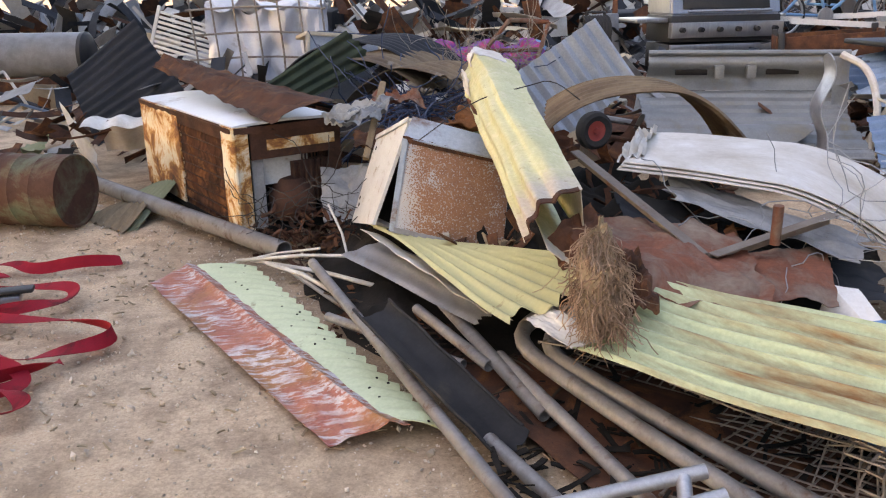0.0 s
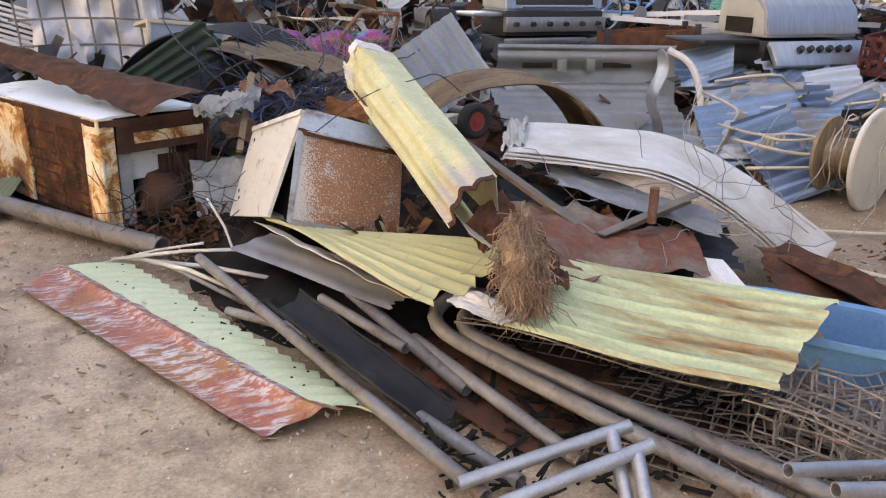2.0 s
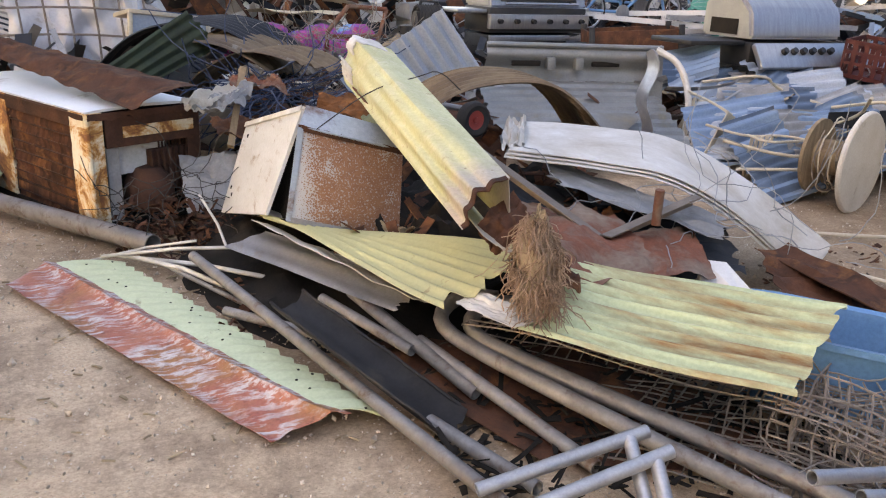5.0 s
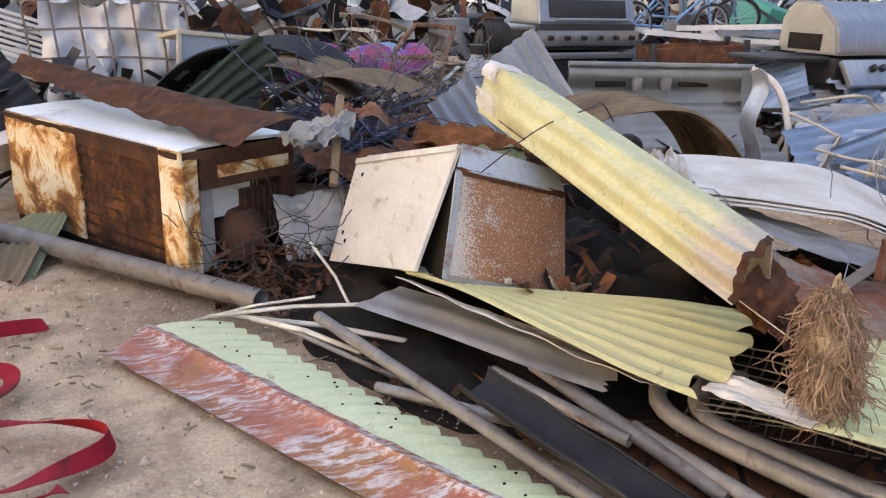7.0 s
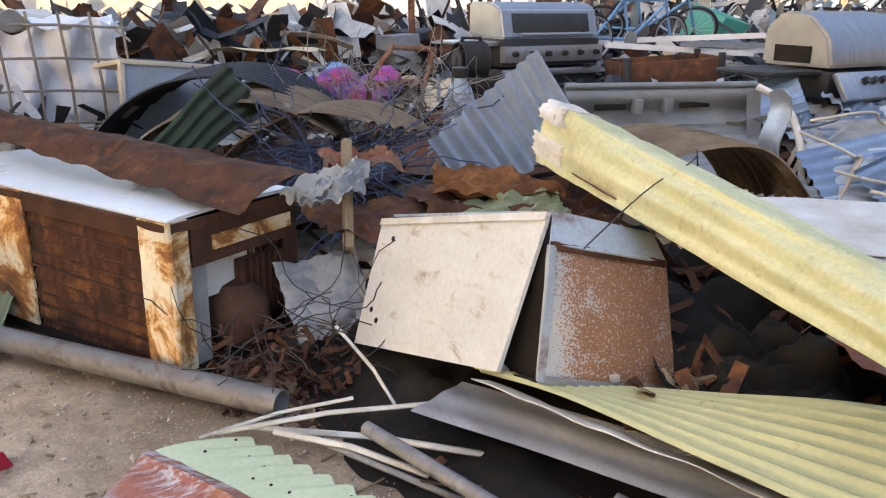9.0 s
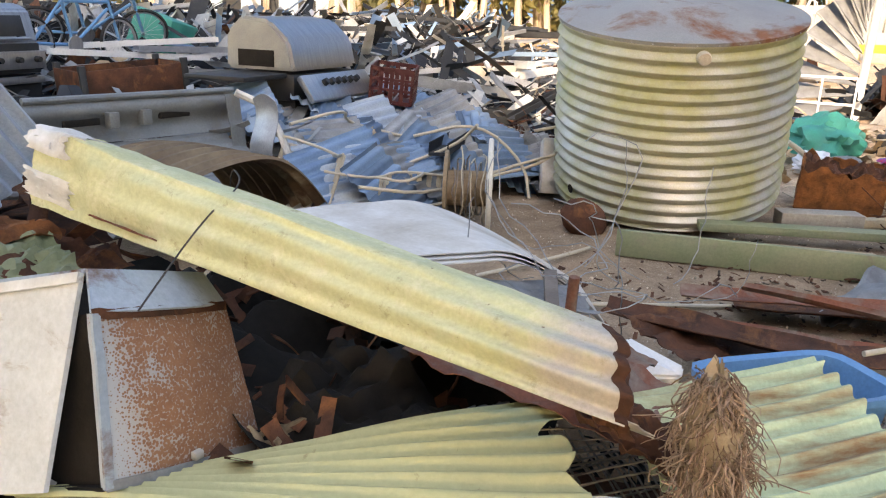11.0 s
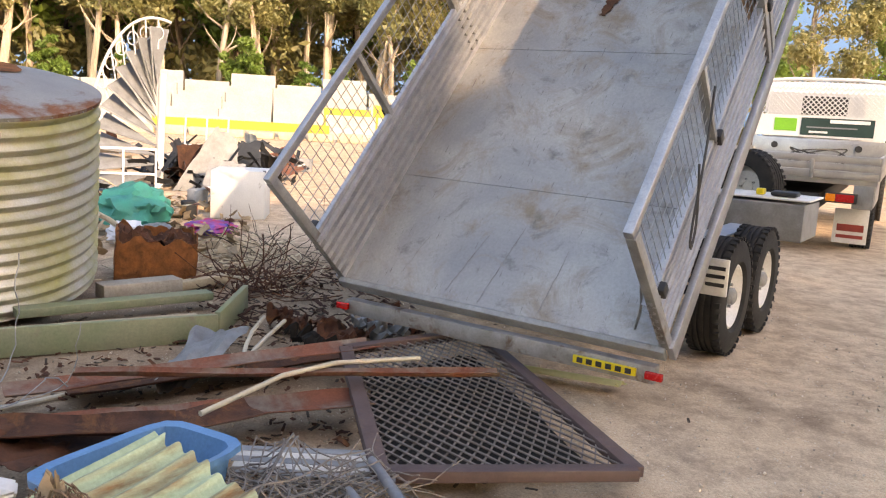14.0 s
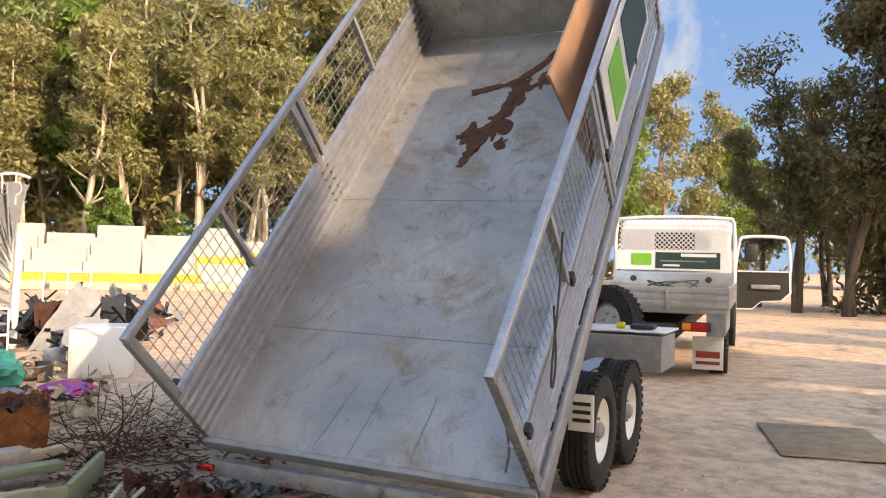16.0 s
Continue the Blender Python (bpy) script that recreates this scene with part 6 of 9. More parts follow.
pipe_frame()
def gutter():
    t = thing("gutter_length", (-0.06, 2.47, 0.11), "black length of guttering, bent and dusty", "guttering")
    o = V((-0.06, 2.47, 0.11))
    line = lambda s: V((-0.27, 2.72, 0.19)).lerp(V((0.14, 2.22, 0.03)), s) - o
    f = lambda s, q: line(s) + V((0.10 * (q - 0.5), 0.09 * (q - 0.5), 0.035 * (abs(2 * q - 1) ** 4) + 0.008 * noise.noise((s * 6, q * 4, 1))))
    part("trough", surf(f, 24, 12, 0.003), "black", t)
    for q in (0.0, 1.0):
        part("rolled_lip", tube([f(k / 16, q) + V((0, 0, 0.003)) for k in range(17)], 0.005, 6), "black", t, "rolled edge")
    part("torn_end", surf(lambda s, q: f(0.97 + 0.07 * s + 0.02 * noise.noise((q * 9, s, 3)), q) + V((0, 0, 0.004 + 0.012 * s * noise.noise((q * 6, 2, 0)))), 5, 14, 0.003), "black", t, "ragged torn end")


gutter()


def wire_cage(o, ux, uy, nx, ny, name_label, seed=1, r=0.003, warp=0.035):
    """A welded grid panel, a little warped."""
    o, ux, uy = V(o), V(ux), V(uy)
    t = thing("wire_cage_panel", o, name_label, "wire mesh", "wire cage panels")
    w = lambda s, q: ux * s + uy * q + V((0.4 * noise.noise((s * 3, q * 3 + seed, 5)), 0.4 * noise.noise((s * 3 + seed, q * 3, 8)), noise.noise((s * 2.5 + seed, q * 2.5, 0)))) * warp
    for i in range(nx + 1):
        part("wire", tube([w(i / nx, k / 8) for k in range(9)], r, 4, cap=False), "wire", t)
    for j in range(ny + 1):
        part("wire", tube([w(k / 12, j / ny) + V((0, 0, 2 * r)) for k in range(13)], r, 4, cap=False), "wire", t)


wire_cage((0.24, 2.50, 0.20), (0.95, -0.62, -0.06), (0.30, 0.30, 0.0), 26, 9, "rusty welded wire panel under a green sheet", seed=3)
wire_cage((0.50, 2.02, 0.03), (0.62, -0.42, 0.0), (0.42, 0.44, 0.05), 18, 12, "rusty welded wire panel lying on the dirt", seed=5)
wire_cage((0.92, 1.86, 0.20), (0.40, 0.36, 0.0), (0.02, 0.02, -0.17), 12, 4, "bent wire cage side", seed=8, r=0.003)
wire_cage((0.85, 1.90, 0.22), (0.5, -0.42, -0.08), (0.32, 0.33, -0.05), 12, 8, "grey wire cage panel beside a blue tub", seed=11, r=0.003)
wire_cage((1.00, 2.03, 0.235), (0.46, -0.44, -0.02), (-0.17, -0.20, -0.20), 12, 7, "upright grey wire cage side before the tub", seed=21, r=0.0032)
wire_cage((0.98, 1.74, 0.12), (0.42, -0.10, 0.03), (0.16, 0.30, 0.07), 13, 11, "crumpled grid of grey wire", seed=27, r=0.0028, warp=0.12)
wire_cage((0.72, 1.86, 0.06), (0.55, -0.38, 0.0), (0.2, 0.26, 0.05), 15, 8, "bent grid of grey wire over pipes", seed=33, r=0.0028, warp=0.08)
wire_cage((0.25, 2.62, 0.03), (0.8, -0.5, 0.0), (0.28, 0.3, 0.04), 22, 9, "rusty welded wire panel at the bottom of the heap", seed=15)


def root_ball():
    rng = random.Random(7)
    bm = bmesh.new()
    for i in range(1500):
        a, z = rng.uniform(0, math.tau), rng.random()
        rad = 0.026 + 0.034 * math.sin(min(1, z * 1.15) * math.pi * 0.75)
        lump = 1 + 0.45 * noise.noise((math.cos(a) * 1.3, math.sin(a) * 1.3, z * 4))
        p = V((math.cos(a) * rad * lump * rng.uniform(0.7, 1.15) + 0.02 * z, math.sin(a) * rad * lump * rng.uniform(0.7, 1.15), 0.29 - 0.25 * z))
        d = V((rng.uniform(-0.6, 0.6), rng.uniform(-0.6, 0.6), rng.uniform(-1, 0.2))).normalized()
        pts = [p.copy()]
        L = rng.uniform(0.03, 0.075) if rng.random() < 0.93 else rng.uniform(0.10, 0.17)
        for k in range(6):
            d = (d + V((rng.uniform(-0.7, 0.7), rng.uniform(-0.7, 0.7), rng.uniform(-0.95, 0.35)))).normalized()
            p = p + d * L / 6
            pts.append(p.copy())
        tube(pts, rng.uniform(0.0007, 0.0018), 4, bm, cap=False)
    t = thing("root_clump", (0.36, 2.23, 0.33), "dry fibrous root clump hanging from the torn sheets", "roots")
    tagged(part("fibre_mass", bm, "root", t), kind="stuff")
    part("soil_core", surf(lambda s, q: V((0.045 * math.sin(s * math.pi) * math.cos(q * math.tau), 0.045 * math.sin(s * math.pi) * math.sin(q * math.tau), 0.15 - 0.13 * math.cos(s * math.pi))) * (1 + 0.3 * noise.noise((s * 5, math.cos(q * 6.28) * 2, math.sin(q * 6.28) * 2))), 18, 24, 0.004),
         "tan", t, "brown soil core")


root_ball()
# rusted flats behind the roots
PLATES = (
    ("rust_red", (0.42, 2.98, 0.45), (0.92, 3.02, 0.39), (0.88, 2.42, 0.33), (0.45, 2.44, 0.38), 0.03, 1, "large rust-brown sheet with faded paint"),
    ("rust_red", (0.80, 2.86, 0.36), (1.20, 2.96, 0.34), (1.10, 2.58, 0.29), (0.78, 2.55, 0.33), 0.02, 2, "red-rusted sheet with bare patches"),
    ("rust", (0.38, 2.50, 0.44), (0.52, 2.58, 0.47), (0.54, 2.34, 0.36), (0.40, 2.28, 0.37), 0.05, 3, "torn rusty plate under the roots"),
    ("white_dirty", (0.20, 2.42, 0.305), (0.27, 2.45, 0.335), (0.38, 2.21, 0.352), (0.30, 2.155, 0.338), 0.012, 4, "weathered pale plank end"),
    ("rust", (1.40, 2.82, 0.29), (1.82, 2.64, 0.20), (1.74, 2.38, 0.12), (1.36, 2.58, 0.19), 0.03, 5, "dark brown sheet leaning on the heap"),
    ("galv_dull", (0.75, 3.35, 0.50), (1.35, 3.0, 0.36), (1.25, 2.82, 0.33), (0.72, 3.12, 0.47), 0.02, 6, "bare zinc sheet under white ones"),
    # charcoal tone puts the shade under the white sheets into this plate
    ("charcoal", (0.55, 3.4, 0.42), (1.45, 3.15, 0.26), (1.35, 2.8, 0.2), (0.6, 3.0, 0.36), 0.04, 7, "charcoal sheet added to darken the hollow of the heap"),
    ("rust_orange", (-0.06, 4.62, 0.58), (0.36, 4.6, 0.53), (0.40, 4.36, 0.48), (-0.12, 4.42, 0.50), 0.05, 8, "orange rusted sheet, torn edges"),
    ("rust", (-0.2, 4.55, 0.50), (0.5, 4.5, 0.45), (0.55, 4.2, 0.36), (-0.15, 4.15, 0.40), 0.06, 9, "rust-brown crumpled sheet on the heap"),
    ("timber_green", (-0.05, 4.45, 0.46), (0.38, 4.4, 0.50), (0.36, 4.16, 0.40), (0.0, 4.18, 0.36), 0.06, 10, "faded green crumpled sheet"),
    ("white_dirty", (-0.72, 4.28, 0.58), (-0.42, 4.42, 0.65), (-0.46, 4.34, 0.60), (-0.66, 4.22, 0.56), 0.06, 11, "torn curled pale metal sheet scrap"),
    ("galv_dull", (-0.62, 4.38, 0.60), (-0.36, 4.40, 0.66), (-0.44, 4.24, 0.58), (-0.66, 4.22, 0.55), 0.05, 12, "bright torn zinc sheet scrap"),
    ("rust", (-0.62, 4.6, 0.45), (-0.1, 4.55, 0.45), (-0.12, 4.2, 0.42), (-0.55, 4.25, 0.42), 0.05, 13, "rust-brown plate between cabinet and freezer"),
    ("rust_red", (-0.50, 4.5, 0.6), (-0.22, 4.44, 0.62), (-0.3, 4.62, 0.66), (-0.52, 4.7, 0.64), 0.05, 14, "curled red-brown scrap sheet"),
    ("galv_dull", (-0.75, 4.35, 0.3), (-0.45, 4.35, 0.34), (-0.42, 4.15, 0.12), (-0.7, 4.1, 0.10), 0.03, 15, "pale grey panel beside the freezer"),
    ("tan", (0.08, 3.16, 0.3), (0.26, 3.12, 0.33), (0.25, 2.98, 0.24), (0.1, 3.0, 0.22), 0.06, 16, "crumpled brown paper-like scrap"),
    # near-black colour stands in for the shade in the hollow
    ("dark", (0.05, 3.3, 0.34), (0.5, 3.2, 0.4), (0.5, 2.8, 0.26), (0.1, 2.85, 0.26), 0.09, 17, "torn near-black sheet, added to darken the hollow"),
    ("galv_dull", (0.0, 2.95, 0.22), (0.6, 2.9, 0.24), (0.6, 2.78, 0.3), (0.02, 2.82, 0.28), 0.01, 18, "grey steel flat in the hollow"),
)
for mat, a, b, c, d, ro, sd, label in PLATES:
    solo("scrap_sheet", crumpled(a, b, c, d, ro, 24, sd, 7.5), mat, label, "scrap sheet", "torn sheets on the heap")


def freezer_plank():
    a, b = V((-2.0, 5.6, 0.72)), V((-0.78, 4.06, 0.62))
    n = V((0.72, 0.62, 0.2)).normalized()
    solo("scrap_sheet", surf(lambda s, q: a.lerp(b, s) + n * (0.30 * (q - 0.4)) * (0.55 + 0.6 * s) + V((0, 0, 0.06 * (1 - abs(2 * q - 1)) * (0.7 + 0.5 * noise.noise((s * 5, q * 3, 0))) + 0.02 * noise.noise((s * 14, q * 8, 2)))), 50, 12, 0.002),
         "rust", "long rust-red strip lying on the freezer top", "scrap sheet", "torn sheets on the heap")


freezer_plank()


def white_stack():
    """Long pale sheets stacked flat, curling down to the ground at one end."""
    for k in range(3):
        dz, off = -0.010 * k, 0.014 * k

        def f(s, q):
            back = V((0.77, 3.80, 0.575)).lerp(V((1.72, 3.62, 0.50)), s)
            front = V((0.585, 3.30, 0.555)).lerp(V((1.42, 3.00, 0.46)), s)
            p = back.lerp(front, q)
            if s > 0.55:
                u = (s - 0.55) / 0.45
                p += V((0.31 * u, -0.36 * u * u * (1 - q), -0.37 * u ** 1.7))
            return p + V((-off, -off, dz + 0.008 * noise.noise((s * 3, q * 3, k)) + 0.02 * math.sin(s * 2.6)))
        solo("wall_sheet", surf(f, 50, 10, 0.004), "stack_white", "long weathered white sheet, stacked, one end curling down", "roof sheet", "stacked white sheets")


white_stack()
solo("torn_sheet_end", crumpled((0.56, 3.32, 0.56), (0.66, 3.36, 0.58), (0.80, 3.80, 0.59), (0.70, 3.80, 0.57), 0.05, 14, 31, 9), "white_dirty", "shredded pale end of the stacked sheets", "scrap sheet")


def angle_frame():
    t = thing("angle_iron_frame", (0.77, 2.78, 0.36), "rusty angle iron frame lying on the heap", "frame")
    o = V((0.77, 2.78, 0.36))
    for a, b in (((0.42, 3.28, 0.60), (0.77, 2.77, 0.38)), ((0.77, 2.77, 0.38), (1.22, 3.02, 0.44))):
        a, b = V(a) - o, V(b) - o
        d = (b - a).normalized()
        n = d.cross(V((0, 0, 1))).normalized()
        up = V((0, 0, 1))
        bm = bmesh.new()
        for e0, e1 in ((n * 0.0, n * 0.04), (up * 0.0, up * -0.035)):
            th = (up if e1.z == 0 else n) * 0.005
            vs = [bm.verts.new(p + q + r) for p in (a, b) for q in (e0, e1) for r in (th * 0, th)]
            for f in ((0, 1, 3, 2), (4, 6, 7, 5), (0, 4, 5, 1), (2, 3, 7, 6), (0, 2, 6, 4), (1, 5, 7, 3)):
                bm.faces.new([vs[i] for i in f])
        part("angle_bar", bm, "bar_brown", t, smooth=False)
    part("stub_post", tube([(0.21, 0.03, 0.04), (0.207, 0.023, 0.165)], 0.016, 10), "rust_red", t, "short rusty stub")


angle_frame()


def small_wheel():
    t = thing("trolley_wheel", pose(0.51, 3.60, 0.62, 0, 0, 25), "small black rubber wheel with a red hub", "wheel")
    m = Matrix.Rotation(radians(90), 4, "X")
    part("tyre", lathe([(0.04, -0.022), (0.06, -0.028), (0.072, -0.02), (0.077, 0.0), (0.072, 0.02), (0.06, 0.028), (0.04, 0.022)], 28, m, close=True), "rubber", t)
    part("hub", lathe([(0.0, 0.026), (0.012, 0.026), (0.014, 0.018), (0.036, 0.018), (0.042, 0.022), (0.042, -0.02), (0.0, -0.02)], 24, m), "red_plastic", t, "dusty red hub")
    part("fork", tube([(0, 0.0, 0), (0.12, 0.1, -0.05), (0.3, 0.2, -0.1)], 0.012, 8), "rust", t)


small_wheel()


def curved_sheet(c, r, a0, a1, axis, length, mat, label, ribs=9, twist=0.0):
    """A corrugated sheet bent to an arch about a level axis; the ribs follow the arch."""
    c, ax = V(c), V((math.cos(axis), math.sin(axis), 0))
    side = V((-ax.y, ax.x, 0))

    def f(s, q):
        a = radians(a0 + (a1 - a0) * s + twist * (q - 0.5))
        rr = r + 0.012 * math.sin(q * ribs * math.tau) + 0.02 * noise.noise((s * 3, q * 2, r))
        return c + ax * (q - 0.5) * length + side * rr * math.cos(a) + V((0, 0, rr * math.sin(a)))
    solo("curved_roof_sheet", surf(f, 36, ribs * 6, 0.002), mat, label, "roof sheet", "arched corrugated sheets")


curved_sheet((0.74, 4.17, 0.17), 0.57, 48, 148, radians(93), 0.52, "brown_corr", "brown corrugated sheet bent to an arch", 8, 10)
curved_sheet((-0.62, 5.9, 0.02), 0.72, 35, 135, radians(75), 1.0, "brown_corr", "dark brown arched corrugated sheet", 9, 15)
curved_sheet((-0.70, 6.3, 0.02), 0.80, 30, 140, radians(70), 0.8, "charcoal", "black arched corrugated sheet", 9, -10)
curved_sheet((-0.25, 5.5, 0.0), 0.70, 40, 120, radians(60), 0.5, "brown_corr", "brown arched corrugated sheet, torn", 6, 25)

solo("grey_corrugated_sheet", corrugated((0.708, 5.34, 0.978), (0.99, 5.36, 0.60), (0.38, 5.17, 0.19), (0.08, 5.15, 0.575), 0.076, 0.032, 20, 8, dent=0.01, seed=21), "grey_corr", "blue-grey corrugated sheet standing in the heap", "roof sheet")
solo("dark_green_sheet", corrugated((-1.20, 4.66, 0.62), (-0.78, 5.52, 0.92), (-0.62, 5.62, 0.70), (-1.08, 4.75, 0.50), 0.076, 0.018, 24, 8, dent=0.03, seed=22, ragged=0.05), "dark_green", "mossy dark green corrugated sheet", "roof sheet")
solo("charcoal_sheet", corrugated((-2.80, 5.9, 0.62), (-2.40, 6.2, 0.97), (-1.98, 5.9, 0.50), (-2.50, 5.6, 0.18), 0.076, 0.02, 18, 8, dent=0.02, seed=23), "charcoal", "black corrugated sheet propped beside the freezer", "roof sheet")
solo("charcoal_sheet", crumpled((-2.85, 5.85, 0.45), (-2.55, 5.6, 0.22), (-2.45, 5.5, 0.02), (-2.7, 5.7, 0.15), 0.02, 10, 24), "white_dirty", "pale edge strip of a sheet", "scrap sheet")
curved_sheet((-2.12, 5.25, 0.02), 0.40, 20, 110, radians(10), 0.5, "white_dirty", "curled off-white sheet beside the freezer", 3)
solo("green_scrap_sheet", corrugated((-2.15, 4.55, 0.04), (-1.75, 5.3, 0.10), (-1.62, 5.0, 0.22), (-1.72, 4.25, 0.03), 0.07, 0.02, 20, 8, dent=0.05, seed=25), "timber_green", "faded green corrugated scrap on the dirt", "roof sheet")
solo("green_scrap_sheet", corrugated((-2.05, 4.45, 0.02), (-1.95, 4.75, 0.06), (-1.70, 4.55, 0.05), (-1.75, 4.22, 0.02), 0.07, 0.02, 14, 8, dent=0.05, seed=26), "wood", "brown corrugated scrap on the dirt", "roof sheet")
for k, (x, y) in enumerate(((-3.25, 6.0), (-2.95, 5.85), (-2.75, 5.45), (-3.4, 5.6))):
    solo("scrap_sheet", crumpled((x - 0.2, y, 0.02), (x + 0.15, y + 0.1, 0.18), (x + 0.2, y - 0.2, 0.1), (x - 0.1, y - 0.25, 0.02), 0.08, 12, 60 + k), ("timber_green", "galv_dull", "dark", "galv_dull")[k], "crumpled sheet scrap on the dirt", "scrap sheet", "torn sheets on the dirt")
post = thing("timber_post", (-0.47, 4.36, 0.4), "weathered timber post leaning out of the scrap", "post")
part("body", tube([(-0.03, -0.14, -0.02), (0.03, 0.14, 0.31)], 0.022, 4), "wood", post)


def fridge_corner():
    t = thing("fridge_part", (1.28, 2.86, 0.14), "white enamel appliance corner poking from the scrap", "appliance part")
    bm = bmesh.new()
    vs = [bm.verts.new(v) for v in ((-0.20, -0.19, 0.085), (-0.155, -0.13, 0.165), (-0.07, -0.15, 0.155), (-0.055, -0.32, 0.105), (-0.10, -0.33, 0.085))]
    bm.faces.new(vs)
    r = bmesh.ops.extrude_face_region(bm, geom=bm.faces[:])
    bmesh.ops.translate(bm, verts=[v for v in r["geom"] if isinstance(v, bmesh.types.BMVert)], vec=(0.02, 0.05, -0.12))
    bmesh.ops.bevel(bm, geom=list(bm.edges), offset=0.008, segments=2, affect="EDGES")
    part("shell", bm, "white", t)


fridge_corner()


def blue_tub():
    t = thing("plastic_tub", pose(1.268, 2.245, 0.02, 0, 0, 140), "blue plastic tub half under the green sheet", "tub")
    bm = bmesh.new()
    rings = []
    for x, y, z in ((0.19, 0.11, 0.02), (0.23, 0.145, 0.25), (0.26, 0.17, 0.255), (0.26, 0.17, 0.235), (0.235, 0.15, 0.235), (0.20, 0.12, 0.0)):
        ring = []
        for k in range(32):
            a = k / 32 * math.tau
            c, s_ = math.cos(a), math.sin(a)
            f = (abs(c) ** 6 + abs(s_) ** 6) ** (-1 / 6)
            ring.append(bm.verts.new((x * c * f, y * s_ * f, z)))
        rings.append(ring)
    for p, q in zip(rings, rings[1:]):
        for k in range(32):
            bm.faces.new((p[k], p[(k + 1) % 32], q[(k + 1) % 32], q[k]))
    bm.faces.new(rings[0])
    bm.faces.new(rings[-1][::-1])
    part("shell", bm, "blue_plastic", t)
    part("rubble", surf(lambda s, q: V((0.07 * math.sin(s * 3.14) * math.cos(q * 6.28), 0.06 * math.sin(s * 3.14) * math.sin(q * 6.28), 0.1 - 0.08 * math.cos(s * 3.14))) * (1 + 0.3 * noise.noise((s * 4, math.cos(q * 6.28), math.sin(q * 6.28)))), 14, 18, 0.004), "tan", t, "lump of rubble inside")


blue_tub()


# ---- between the heap and the trailer ----
def mesh_gate():
    t = thing("mesh_gate", (2.5, 1.1, 0), "brown steel gate with diamond mesh lying on scrap", "gate")
    o = V((2.5, 1.1, 0))
    A, B, C, D = (V(p) - o for p in ((2.72, 1.57, 0.15), (3.10, 0.86, 0.13), (1.47, 0.68, 0.09), (1.455, 1.555, 0.12)))
    q = quad(A, B, C, D)
    for a, b in ((A, B), (B, C), (C, D), (D, A)):
        d = (b - a).normalized()
        part("frame_bar", box(0, (b - a).length, -0.03, 0.03, -0.02, 0.02, 0.003, None, Matrix.Translation(a) @ d.to_track_quat("X", "Z").to_matrix().to_4x4()), "gate_brown", t)
    bm = bmesh.new()
    n = 17
    for i in range(-n, 2 * n + 1):
        for e in (1, -1):
            pts = []
            for k in range(n * 2 + 1):
                qq = k / (n * 2)
                s = (i + e * k * 0.5) / n
                if 0 <= s <= 1:
                    pts.append(q(s, qq) + V((0, 0, 0.004 * e)))
            if len(pts) > 1:
                tube(pts[::3] + ([pts[-1]] if len(pts) % 3 != 1 else []), 0.0042, 4, bm, cap=False) if len(pts) > 3 else None
    part("diamond_mesh", bm, "mesh_brown", t, "rusty diamond mesh")


mesh_gate()
# added near-black plate, so the mesh shows against darkened ground
solo("rusty_floor_plate", crumpled((2.66, 1.5, 0.05), (3.0, 0.90, 0.04), (1.62, 0.78, 0.04), (1.52, 1.5, 0.05), 0.03, 20, 90), "dark", "near-black plate added to darken the ground under the mesh gate", "scrap sheet")
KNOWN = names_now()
for a, b, w, mat, lab in (
        ((2.25, 2.90, 0.14), (2.85, 1.42, 0.16), 0.16, "rust_red", "broad red-brown steel channel"),
        ((1.98, 2.72, 0.10), (2.20, 1.50, 0.12), 0.20, "rust_red", "flat rust-red steel strip"),
        ((2.30, 2.66, 0.20), (2.24, 0.95, 0.21), 0.06, "rust_red", "long rusty angle bar across the gate"),
        ((2.55, 2.75, 0.05), (3.05, 1.55, 0.05), 0.22, "rust", "dark rusty sheet strip on the dirt"),
        ((1.62, 2.55, 0.16), (2.00, 1.95, 0.16), 0.2, "rust", "dark brown sheet strip"),
        ((1.55, 2.95, 0.26), (1.75, 2.2, 0.2), 0.18, "rust", "brown flat plate by the heap")):
    a, b = V(a), V(b)
    n = (b - a).cross(V((0, 0, 1))).normalized()
    solo("steel_channel", surf(lambda s, q: a.lerp(b, s) + n * (q - 0.5) * w + V((0, 0, 0.022 * abs(2 * q - 1) ** 3 + 0.012 * noise.noise((s * 4, q * 2, w * 50)))), 30, 10, 0.004), mat, lab, "steel strip", "rusty strips")
for k, (a, b, c) in enumerate((((1.86, 2.14, 0.2), (2.30, 1.76, 0.24), (2.42, 1.26, 0.23)), ((2.55, 2.06, 0.12), (3.0, 1.96, 0.13), (3.36, 1.84, 0.15)), ((2.6, 2.04, 0.1), (3.05, 2.02, 0.15), (3.40, 1.95, 0.16)), ((2.1, 3.4, 0.02), (2.6, 2.75, 0.015), (3.0, 2.3, 0.012)), ((2.2, 3.9, 0.02), (2.7, 3.75, 0.02), (3.05, 3.68, 0.02)))):
    solo("white_conduit", tube([a, b, c], 0.011, 8, bend=1), "cream", "thin off-white conduit, bent", "conduit", "white conduits")
for k in range(5):
    a, b = V((1.72 - k * 0.045, 2.02 - k * 0.01, 0.13)), V((1.66 - k * 0.05, 1.52, 0.12))
    t = thing("blind_slat", (a + b) / 2, "grey-white metal slat among wire", "slat", "slats")
    part("blade", box(-0.26, 0.26, -0.02, 0.02, -0.002, 0.002, 0, None, (b - a).to_track_quat("X", "Z").to_matrix().to_4x4()), "white_dirty" if k % 2 else "galv_dull", t)
